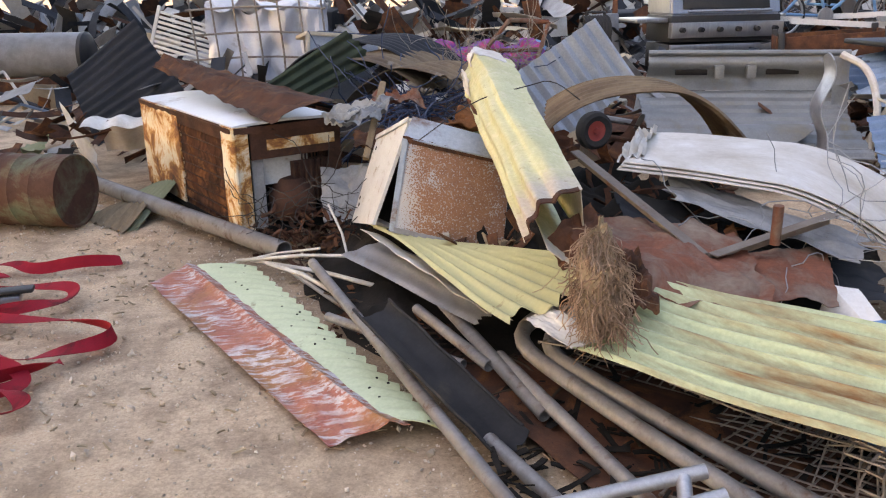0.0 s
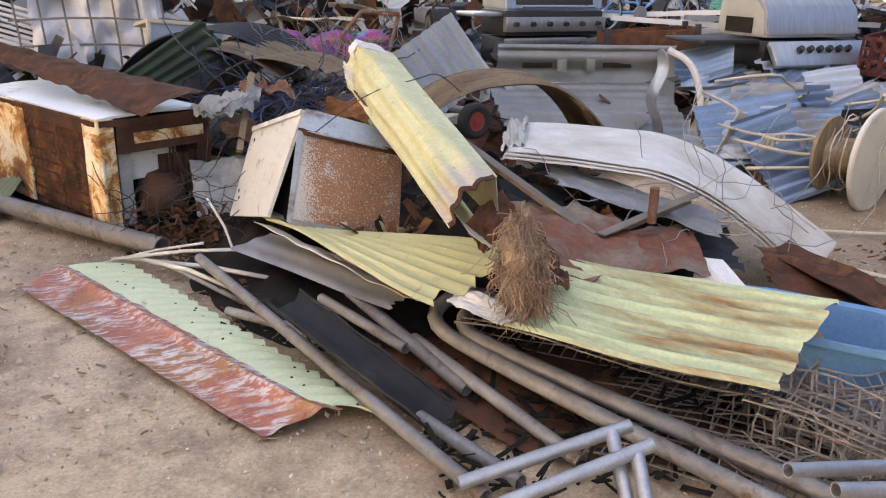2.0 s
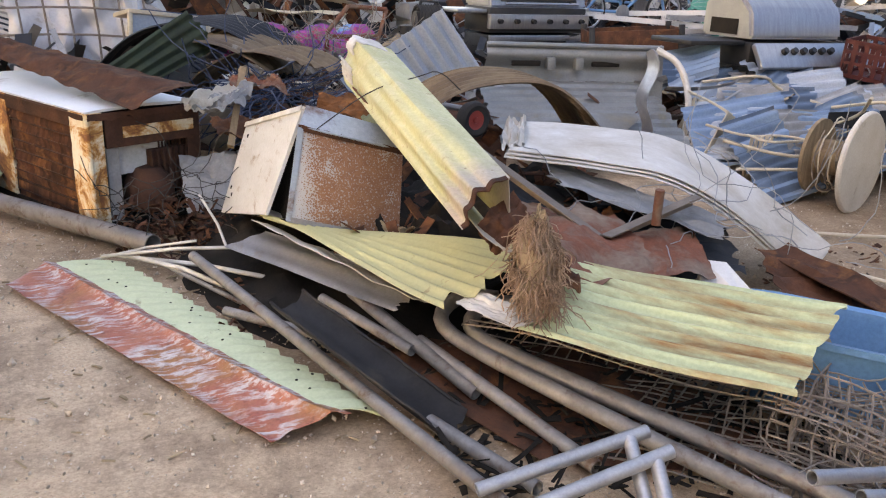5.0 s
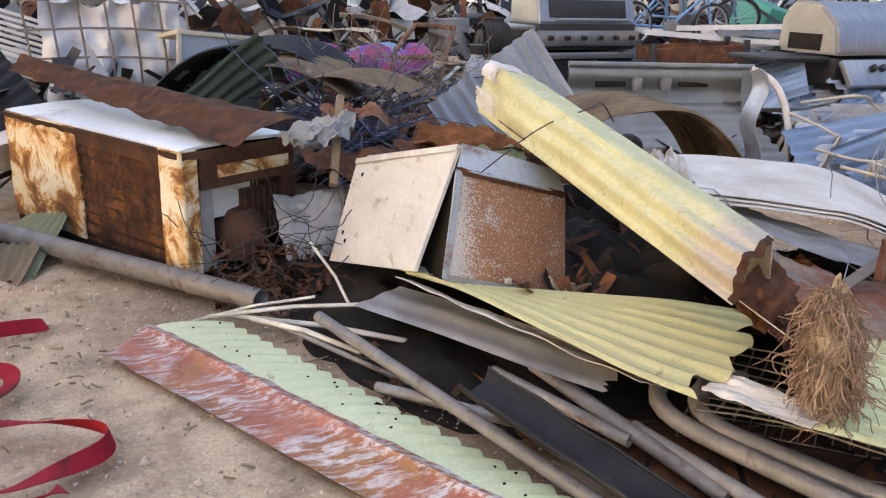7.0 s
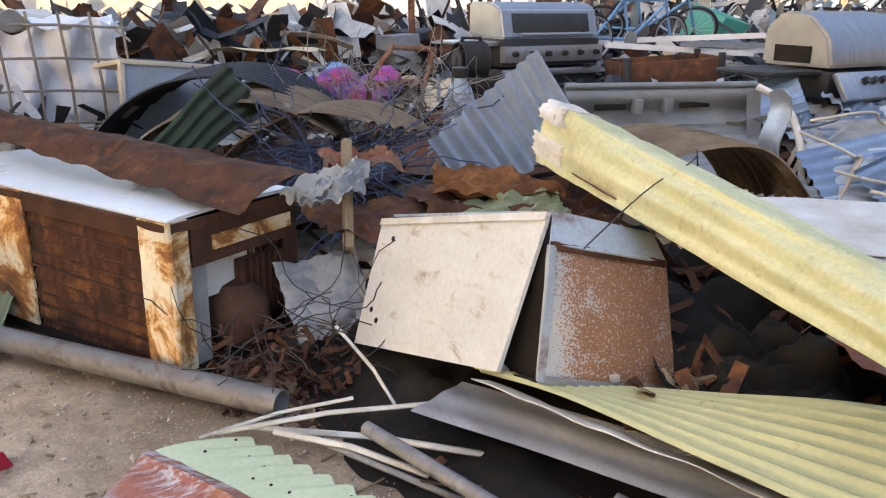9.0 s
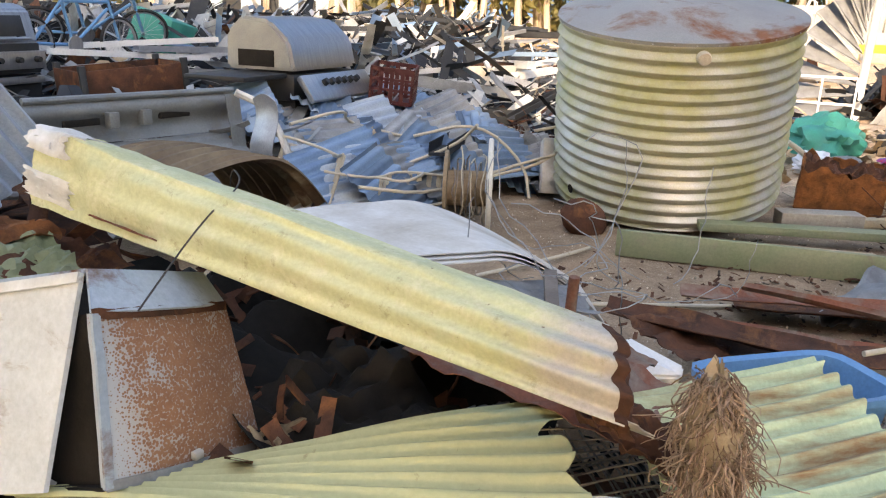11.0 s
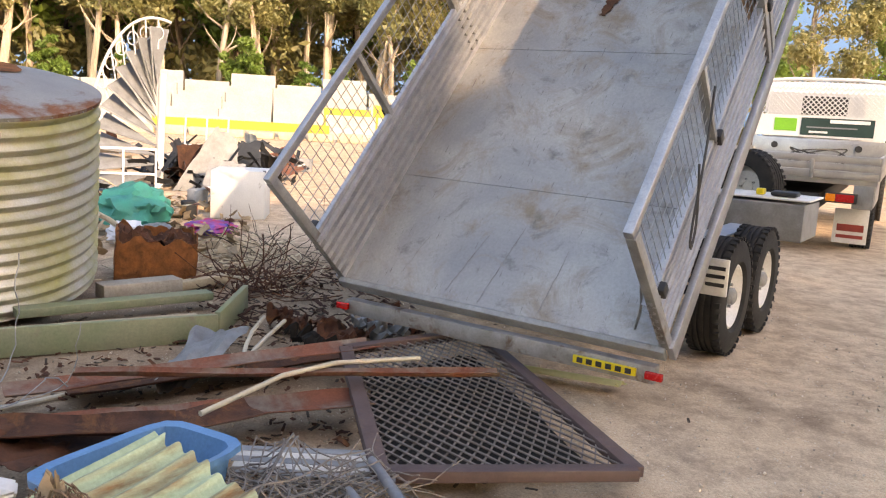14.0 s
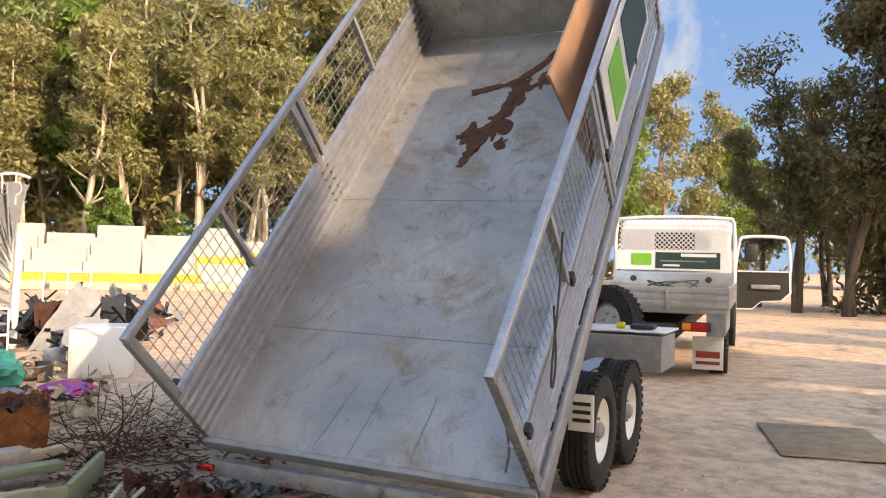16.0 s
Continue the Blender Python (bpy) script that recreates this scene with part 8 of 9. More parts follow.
def ute_tub():
    """The pressed steel tub of a utility, standing on its tail."""
    t = thing("ute_tub", (1.75, 5.6, 0), "grey pressed steel utility tub with torn edges", "vehicle part")
    o = V((1.75, 5.6, 0))
    part("back_panel", surf(lambda s, q: V((1.12, 5.84, 0.72)).lerp(V((2.34, 5.72, 0.72)), s) - o + V((0, -0.03 * math.sin(q * 7), -0.22 * q)), 20, 10, 0.004), "silver_blue", t, "grey front wall of the tub")
    part("top_lip", tube([V((1.12, 5.83, 0.735)) - o, V((2.34, 5.71, 0.735)) - o], 0.018, 8), "silver_blue", t)
    for x0, x1 in ((1.28, 1.48), (1.85, 2.05)):
        # slots not cut: near-black blocks paint the shade inside them
        part("slot", box(x0 - o.x, x1 - o.x, 5.745 - o.y, 5.77 - o.y, 0.60, 0.635, 0.004), "dark", t, "near-black block standing in for a slot")
    for x in (1.55, 1.75):
        part("bracket", box(x - o.x - 0.03, x - o.x + 0.03, 5.72 - o.y, 5.77 - o.y, 0.58, 0.66, 0.006), "silver_blue", t)
    part("ribbed_floor", surf(lambda s, q: V((1.05 + 1.2 * s, 5.80 - 0.75 * q - 0.1 * s, 0.48 - 0.28 * q + (0.018 if (q * 8) % 1 < 0.5 else 0))) - o, 16, 64, 0.004), "silver_blue", t, "ribbed floor pressing")
    part("wheel_arch", surf(lambda s, q: V((1.70 + 0.28 * math.sin(s * 3.14) * (q - 0.5) * 2, 5.15 + 0.32 * (s - 0.5), 0.22 + 0.16 * math.sin(s * 3.14))) - o, 16, 10, 0.004), "silver_blue", t)
    bm = surf(lambda s, q: V((1.93 + 0.03 * math.sin(s * 9), 5.0 + 0.16 * (q - 0.5) + 0.03 * s, 0.2 + 0.56 * s + 0.03 * math.sin(q * 3.14))) - o, 20, 8, 0.006)
    part("side_skin", bm, "galv", t, "pale bent side skin")
    part("corner_post", surf(lambda s, q: V((2.20 + 0.10 * q, 5.62 - 0.5 * s * 0.2, 0.72 - 0.5 * s + 0.02 * math.sin(s * 20))) - o, 20, 4, 0.006), "silver_blue", t)
    part("arch_rim", tube([V((2.22, 5.55, 0.74)) - o, V((2.36, 5.45, 0.66)) - o, V((2.38, 5.3, 0.42)) - o, V((2.28, 5.15, 0.2)) - o], 0.022, 8, bend=2), "white_dirty", t)
    part("inner_box", box(1.35 - o.x, 1.62 - o.x, 4.98 - o.y, 5.05 - o.y, 0.12, 0.28, 0.01), "silver_blue", t)


ute_tub()


def hooded_grill(m, label, mat):
    t = thing("gas_grill", m, label, "barbecue", "gas grills")
    part("cabinet", box(-0.36, 0.36, -0.22, 0.24, 0.0, 0.50, 0.01), "black_metal", t)
    part("fire_box", box(-0.40, 0.40, -0.24, 0.26, 0.50, 0.66, 0.015), "black_metal", t)
    bm = bmesh.new()
    sec = [(-0.24, 0.68), (-0.20, 0.86), (-0.06, 0.98), (0.14, 1.0), (0.25, 0.9), (0.26, 0.68)]
    a = [bm.verts.new((-0.40, y, z)) for y, z in sec]
    b = [bm.verts.new((0.40, y, z)) for y, z in sec]
    for i in range(6):
        j = (i + 1) % 6
        bm.faces.new((a[i], a[j], b[j], b[i]))
    bm.faces.new(a[::-1])
    bm.faces.new(b)
    bmesh.ops.bevel(bm, geom=list(bm.edges), offset=0.02, segments=2, affect="EDGES")
    part("hood", bm, mat, t, "rounded metal hood")
    # near-black plate paints the shade of the opening at this end
    part("vent", box(-0.405, -0.398, -0.1, 0.16, 0.70, 0.80), "dark", t)
    pm = Matrix.Translation((0, -0.33, 0.58)) @ Matrix.Rotation(radians(-35), 4, "X")
    part("control_panel", box(-0.42, 0.42, -0.02, 0.02, -0.09, 0.09, 0.01, None, pm), mat, t)
    for k in range(6):
        part("knob", lathe([(0.0, 0.05), (0.02, 0.05), (0.024, 0.02)], 12, pm @ Matrix.Translation((-0.2 + k * 0.08, 0, 0.02)) @ Matrix.Rotation(radians(90), 4, "X")), "black_metal", t)
    part("side_table", box(-0.85, -0.41, -0.2, 0.22, 0.64, 0.67, 0.008), "black_metal", t)


hooded_grill(pose(3.6, 6.42, 0.0, 0, 0, 12) @ Matrix.Scale(1.15, 4), "steel hooded gas grill on a black cabinet", "steel")


def milk_crate(m, label):
    t = thing("milk_crate", m, label, "crate")
    h = 0.165
    for e in (-1, 1):
        for axis in (0, 1):
            f = (lambda u0, u1, z0, z1: box(u0, u1, e * h - 0.006, e * h + 0.006, z0, z1)) if axis == 0 else (lambda u0, u1, z0, z1: box(e * h - 0.006, e * h + 0.006, u0, u1, z0, z1))
            for z0, z1 in ((0.0, 0.03), (0.10, 0.12), (0.18, 0.20), (0.25, 0.28)):
                part("band", f(-h, h, z0, z1), "maroon", t)
            for k in range(5):
                u = -h + k * 2 * h / 4
                part("bar", f(max(-h, u - 0.016), min(h, u + 0.016), 0.0, 0.28), "maroon", t)
    part("base_grid", box(-h, h, -h, h, 0.0, 0.008), "maroon", t)


milk_crate(pose(4.16, 5.92, 0.53, 5, -4, 30), "maroon slatted plastic milk crate on roofing sheets")


def wire_chair(m, label):
    """A tube-framed outdoor chair with a slatted seat, lying over."""
    t = thing("slatted_chair", m, label, "chair", "cream chairs in the scrap")
    for e in (-1, 1):
        part("side_frame", tube([(-0.25, e * 0.22, 0.0), (-0.22, e * 0.22, 0.4), (0.2, e * 0.22, 0.42), (0.32, e * 0.22, 0.85)], 0.011, 8, bend=2), "cream", t)
        part("arm", tube([(-0.22, e * 0.24, 0.4), (-0.25, e * 0.24, 0.62), (0.1, e * 0.24, 0.66), (0.27, e * 0.22, 0.62)], 0.011, 8, bend=2), "cream", t)
        part("rear_leg", tube([(0.22, e * 0.22, 0.0), (0.18, e * 0.22, 0.42)], 0.011, 8), "cream", t)
    for k in range(7):
        x = -0.2 + k * 0.06
        part("seat_slat", box(x, x + 0.035, -0.22, 0.22, 0.415, 0.427, 0.003), "cream", t)
    for k in range(5):
        z = 0.5 + k * 0.075
        part("back_slat", box(0.22 + (z - 0.42) * 0.28, 0.232 + (z - 0.42) * 0.28, -0.22, 0.22, z, z + 0.04, 0.003), "cream", t)


wire_chair(pose(2.75, 5.5, 0.14, 72, 15, -60) @ Matrix.Scale(0.8, 4), "cream slatted metal chair tipped over")
wire_chair(pose(2.5, 5.05, 0.18, 95, 0, 20) @ Matrix.Scale(0.75, 4), "cream slatted metal chair lying on its side")


def cable_drum():
    t = thing("cable_drum", pose(2.87, 4.22, 0.27, 0, 0, 31), "white-faced timber cable drum end with loose wire", "cable drum")
    m = Matrix.Rotation(radians(90), 4, "X")
    part("flange", lathe([(0.0, 0.014), (0.275, 0.014), (0.285, 0.006), (0.285, -0.010), (0.275, -0.016), (0.0, -0.016)], 44, m), "drum_white", t, "off-white timber disc")
    part("core", hollow((0, 0.02, 0), (0, 0.24, 0), 0.10, 0.012, 22), "wood", t)
    part("rear_flange", lathe([(0.06, -0.235), (0.21, -0.235), (0.21, -0.255), (0.06, -0.255)], 36, m, close=True), "wood", t, "split brown timber disc")
    rng = random.Random(3)
    for k in range(9):
        a0 = rng.uniform(0, 6)
        r0 = rng.uniform(0.12, 0.24)
        pts = [((r0 + rng.uniform(-0.03, 0.03)) * math.cos(a0 + u / 12 * math.tau), 0.04 + k * 0.02 + rng.uniform(-0.02, 0.02), (r0 + rng.uniform(-0.03, 0.03)) * math.sin(a0 + u / 12 * math.tau)) for u in range(12)]
        part("wire_loop", tube(pts, 0.004, 5, bend=1), "cream" if k % 3 == 0 else "wire", t, "loose springy wire")


cable_drum()
for k, pts in enumerate(([(2.3, 4.7, 0.3), (2.7, 4.5, 0.22), (3.2, 4.35, 0.32), (3.9, 4.3, 0.34)], [(2.35, 4.6, 0.15), (2.8, 4.35, 0.2), (3.3, 4.5, 0.18)], [(3.2, 5.0, 0.45), (3.5, 4.7, 0.55), (3.6, 4.4, 0.3), (3.5, 4.3, 0.1)], [(3.4, 4.6, 0.2), (3.8, 4.3, 0.3), (3.9, 4.2, 0.55), (3.7, 4.4, 0.5)], [(2.5, 5.4, 0.55), (2.9, 5.3, 0.62), (3.1, 5.5, 0.5), (3.4, 5.2, 0.4)], [(2.9, 4.9, 0.3), (3.1, 4.6, 0.45), (3.0, 4.4, 0.6)])):
    solo("bent_tube", tube(pts, 0.010, 8, bend=2), "cream", "thin bent off-white tube in the scrap", "tube", "bent off-white tubes")

# blue and zinc roofing sheets, heaped
rs = random.Random(14)
for k in range(52):
    x, y = 2.55 + rs.uniform(0, 1.9), 4.65 + rs.uniform(0, 1.5)
    z = 0.16 + 0.2 * (y - 4.65) + 0.12 * rs.random()
    yaw = rs.uniform(-0.7, 0.9)
    d, e = V((math.cos(yaw), math.sin(yaw), rs.uniform(-0.05, 0.35))), V((-math.sin(yaw), math.cos(yaw), rs.uniform(0.2, 0.75)))
    L, w = rs.uniform(0.35, 0.7), rs.uniform(0.3, 0.55)
    c = V((x, y, z))
    solo("blue_roof_sheet", corrugated(c - d * L / 2 - e * w / 2, c + d * L / 2 - e * w / 2, c + d * L / 2 + e * w / 2, c - d * L / 2 + e * w / 2, 0.076, 0.022, 10, 8, dent=0.02, seed=100 + k), rs.choice(("blue_sheet", "blue_sheet", "grey_corr", "galv_dull")),
         "short offcut of blue-grey corrugated roofing in a heap", "roof sheet", "heaped roofing offcuts")


def pedestal_fan():
    t = thing("electric_fan", pose(4.35, 4.85, 0.22, 0, 70, 200), "grey plastic fan lying in the scrap", "fan")
    part("motor", lathe([(0.0, -0.1), (0.05, -0.1), (0.07, -0.04), (0.07, 0.05), (0.03, 0.08), (0, 0.08)], 20), "plastic_grey", t)
    bm = bmesh.new()
    for r in (0.05, 0.1, 0.15, 0.19):
        tube([(r * math.cos(u / 20 * math.tau), r * math.sin(u / 20 * math.tau), 0.14 - r * 0.2) for u in range(21)], 0.003, 4, bm)
    for k in range(24):
        a = k / 24 * math.tau
        tube([(0.03 * math.cos(a), 0.03 * math.sin(a), 0.135), (0.19 * math.cos(a), 0.19 * math.sin(a), 0.1), (0.19 * math.cos(a), 0.19 * math.sin(a), 0.05)], 0.002, 3, bm)
    part("guard", bm, "plastic_grey", t, "wire guard")
    for k in range(3):
        a = k / 3 * math.tau
        part("blade", surf(lambda s, q: V(((0.03 + 0.13 * s) * math.cos(a + 0.8 * q), (0.03 + 0.13 * s) * math.sin(a + 0.8 * q), 0.09 + 0.03 * q)), 4, 4, 0.002), "plastic_grey", t)
    part("neck", tube([(0, 0, -0.08), (-0.02, 0, -0.45)], 0.025, 10), "white", t)


pedestal_fan()


def oil_heater():
    t = thing("oil_heater", pose(4.02, 4.42, 0, 0, 12, 30), "white finned oil heater standing in scrap", "heater")
    for k in range(7):
        part("fin", box(-0.22 + k * 0.065, -0.20 + k * 0.065, -0.07, 0.07, 0.03, 0.4, 0.008), "white_dirty", t)
    part("header", tube([(-0.22, 0, 0.34), (0.22, 0, 0.34)], 0.025, 8), "white_dirty", t)
    part("header", tube([(-0.22, 0, 0.1), (0.22, 0, 0.1)], 0.025, 8), "white_dirty", t)


oil_heater()


# ---- behind the freezer ----
def ibc_cage():
    t = thing("cage_tank", pose(-1.82, 7.5, 0, 0, 0, 4), "bent wire cage round a crumpled white tank liner", "cage")
    bm = surf(lambda s, q: V(((s - 0.5) * 0.95 + 0.05 * noise.noise((s * 4, q * 4, 0)), -0.10 + 0.17 * noise.noise((s * 6, q * 1.6, 1)) + 0.07 * noise.noise((s * 11, q * 6, 2)) + 0.16 * max(0.0, q - 0.6) * math.sin(s * 7), 0.15 + (0.86 + 0.16 * noise.noise((s * 4, 3, 0))) * q)), 44, 44, 0.006)
    part("liner_front", bm, "paper_white", t, "crumpled white plastic")
    part("liner_top", surf(lambda s, q: V(((s - 0.5) * 0.95, -0.12 + 0.7 * q, 1.02 + 0.14 * noise.noise((s * 4, q * 4, 4)))), 24, 24, 0.006), "paper_white", t)
    part("liner_side", surf(lambda s, q: V((0.46 + 0.05 * noise.noise((s * 4, q * 4, 7)), -0.12 + 0.7 * s, 0.15 + 0.88 * q)), 16, 16, 0.006), "paper_white", t)
    for k in range(7):
        x = -0.55 + k * 0.18
        part("cage_bar", tube([(x, -0.24, 0.05), (x + 0.03, -0.27, 0.5), (x - 0.02, -0.24, 1.1)], 0.009, 6, bend=1), "wire", t)
    for k in range(5):
        z = 0.2 + k * 0.2
        part("cage_bar", tube([(-0.6, -0.25, z), (0.0, -0.27, z + 0.03), (0.55, -0.25, z)], 0.009, 6, bend=1), "wire", t)


ibc_cage()


def wire_rack():
    t = thing("white_rack", pose(-2.75, 8.1, 0.35, 0, 18, 10), "white louvred rack leaning in the scrap", "rack")
    for k in range(12):
        part("slat", box(-0.38, 0.38, -0.01, 0.01, 0.02 + k * 0.045, 0.045 + k * 0.045, 0.003), "white", t)
    for x in (-0.4, 0.4):
        part("stile", box(x - 0.015, x + 0.015, -0.015, 0.015, 0, 0.58, 0.003), "white", t)


wire_rack()


def water_heater():
    t = thing("water_heater", pose(-5.0, 9.2, 0.5, 0, 0, 4), "white water heater cylinder lying on scrap", "water heater")
    m = Matrix.Rotation(radians(90), 4, "Y")
    part("body", lathe([(0.0, -0.75), (0.2, -0.75), (0.24, -0.72), (0.24, 0.72), (0.2, 0.75), (0.0, 0.75)], 36, m), "plastic_grey", t)
    part("end_cap", lathe([(0.243, 0.70), (0.245, 0.74), (0.21, 0.765), (0.0, 0.77)], 36, m), "black_metal", t)
    part("cradle", box(-0.5, 0.5, -0.2, 0.2, -0.5, -0.22, 0.02), "rust", t)


water_heater()


def cream_box():
    t = thing("window_box", pose(-1.05, 6.75, 0.30, -8, 6, 24), "cream framed box with a blue panel", "box")
    part("frame", box(-0.3, 0.3, -0.02, 0.02, 0.0, 0.03), "cream", t)
    for x in (-0.3, 0.27):
        part("stile", box(x, x + 0.03, -0.02, 0.02, 0.0, 0.5, 0.004), "cream", t)
    part("top_rail", box(-0.3, 0.3, -0.02, 0.4, 0.5, 0.53, 0.004), "cream", t)
    part("pane", box(-0.27, 0.27, -0.004, 0.004, 0.03, 0.5), "grey_corr", t, "pale blue-grey pane")
    part("lid", box(-0.2, 0.3, 0.0, 0.38, 0.532, 0.54), "wire_blue", t, "dark blue lid")


cream_box()
for k in range(9):
    bm = bmesh.new()
    bmesh.ops.create_icosphere(bm, subdivisions=3, radius=1)
    x, y, z = -0.55 + 0.12 * k + 0.03 * (k % 2), 7.0 + 0.09 * (k % 3), 0.55 + 0.05 * ((k * 7) % 3)
    for v in bm.verts:
        v.co *= 1 + 0.35 * noise.noise(v.co * 2 + V((k * 5, 0, 0)))
        v.co = V((x + v.co.x * 0.13, y + v.co.y * 0.1, z + v.co.z * 0.1))
    solo("cloth_knot", bm, "pink", "knotted red and blue cloth on the scrap", "cloth", "cloth bundles")
sticks("wire_roll", 160, lambda r: (r.gauss(0.1, 0.22), r.gauss(6.1, 0.15), r.uniform(0.45, 0.75)), (0.3, 0.6), 0.0025, "wire", "crushed roll of wire netting", 41, "wire", 0.8, 0.8, 8)
sticks("cable_heap", 110, lambda r: (r.gauss(-0.35, 0.16), r.gauss(5.3, 0.12), r.uniform(0.35, 0.55)), (0.4, 0.8), 0.004, "wire_blue", "heap of dark blue cables", 42, "cable", 0.3, 0.7, 8)


def rust_frame():
    t = thing("rusty_stand", pose(0.28, 6.35, 0, 0, 0, 15), "rusty folding steel stand", "stand")
    for a, b in (((-0.2, 0, 0.76), (-0.05, 0, 0.93)), ((-0.05, 0, 0.93), (0.24, 0, 0.91)), ((0.24, 0, 0.91), (0.1, 0, 0.45)), ((-0.2, 0, 0.76), (-0.25, 0, 0.3)), ((-0.22, 0.02, 0.72), (0.18, 0.02, 0.72)), ((0.1, 0, 0.45), (0.0, 0, 0.0)), ((-0.25, 0, 0.3), (-0.2, 0, 0.0))):
        part("bar", tube([a, b], 0.016, 8), "rust_red", t)


rust_frame()


def watering_can():
    t = thing("sprayer_tank", pose(0.64, 6.28, 0.25, 0, 0, 20), "pale blue plastic sprayer bottle", "sprayer")
    part("bottle", lathe([(0.0, 0.0), (0.09, 0.0), (0.105, 0.06), (0.10, 0.34), (0.07, 0.44), (0.04, 0.48), (0.04, 0.52), (0.0, 0.52)], 24), "pale_blue", t)
    part("cap", lathe([(0.045, 0.5), (0.05, 0.56), (0.0, 0.57)], 16), "black_metal", t)


watering_can()
solo("green_bin", box(-0.28, 0.28, -0.25, 0.25, 0, 0.7, 0.03, None, pose(5.0, 10.1, 0.4, 18, 10, 20)), "teal", "green plastic bin on the scrap", "bin")
solo("drum_cover", lathe([(0.0, 0.03), (0.14, 0.03), (0.16, 0.0), (0.15, -0.02)], 28, Matrix.Translation((0.55, 9.6, 0.5)) @ Matrix.Rotation(0.4, 4, "X")), "blue_plastic", "round blue plastic lid on scrap", "lid")

# long lengths: dark steel sections and white aluminium
rl = random.Random(33)


def length(x, y, z, yaw, L, w, h, mat, label, pitch=0.0, name="steel_section"):
    t = thing(name, pose(x, y, z, 0, pitch, math.degrees(yaw)), label, "metal length", "metal lengths in the yard")
    part("web", box(-L / 2, L / 2, -w / 2, w / 2, 0, h * 0.25, 0), mat, t, smooth=False)
    part("flange", box(-L / 2, L / 2, -w / 2, -w / 2 + 0.006, h * 0.25, h, 0), mat, t, smooth=False)
    part("flange", box(-L / 2, L / 2, w / 2 - 0.006, w / 2, h * 0.25, h, 0), mat, t, smooth=False)


for k in range(46):
    d = rl.uniform(6.5, 16)
    az = radians(rl.uniform(27, 50))
    p = V((-1 + d * math.cos(az), 1.9 + d * math.sin(az), 0))
    white = rl.random() < 0.42
    length(p.x, p.y, rl.uniform(0.1, 0.55), rl.uniform(-0.9, 1.4) - 0.3, rl.uniform(1.0, 2.6), rl.uniform(0.06, 0.2), rl.uniform(0.04, 0.1), "truck_white" if white else rl.choice(("charcoal", "black_metal", "charcoal", "galv_dull")),
           "white aluminium section in a stack" if white else "dark steel section in a stack", rl.uniform(-8, 8), "aluminium_length" if white else "steel_section")
for k in range(14):
    length(3.9 + rl.uniform(-0.3, 1.6), 8.6 + rl.uniform(-0.4, 1.5), rl.uniform(0.45, 0.8), rl.uniform(-0.5, 0.3), rl.uniform(1.2, 2.2), 0.1, 0.05, rl.choice(("truck_white", "galv", "galv_dull", "charcoal")), "loose metal length on the scrap", rl.uniform(-6, 6), "metal_length")
length(9, 12.5, 0.8, radians(-38), 12, 0.12, 0.12, "black_metal", "long dark steel beam across the yard", 0, "steel_beam")
length(3.6, 4.95, 0.35, radians(25), 1.3, 0.12, 0.08, "charcoal", "black steel channel over roofing", 3)
length(4.9, 5.9, 0.3, radians(-20), 1.8, 0.2, 0.08, "charcoal", "black steel channel over roofing", 3)
length(5.4, 6.6, 0.35, radians(-35), 1.6, 0.25, 0.05, "truck_white", "ribbed white sheet on dark steel", 5, "ribbed_sheet")

# random yard scrap, thing by thing
rj = random.Random(51)
MATS = ("charcoal", "black_metal", "rust", "galv_dull", "white_dirty", "rust_red", "wood", "plastic_grey", "cream", "blue_sheet", "tan", "rust", "black", "galv", "white", "pale_timber")
WORDS = {"charcoal": "charcoal", "black_metal": "black", "rust": "rusty brown", "galv_dull": "dull zinc", "white_dirty": "dirty white", "rust_red": "red-brown", "wood": "weathered timber", "plastic_grey": "grey",
         "cream": "cream", "blue_sheet": "blue-grey", "tan": "tan", "black": "black", "galv": "bright zinc", "white": "white", "pale_timber": "pale timber"}


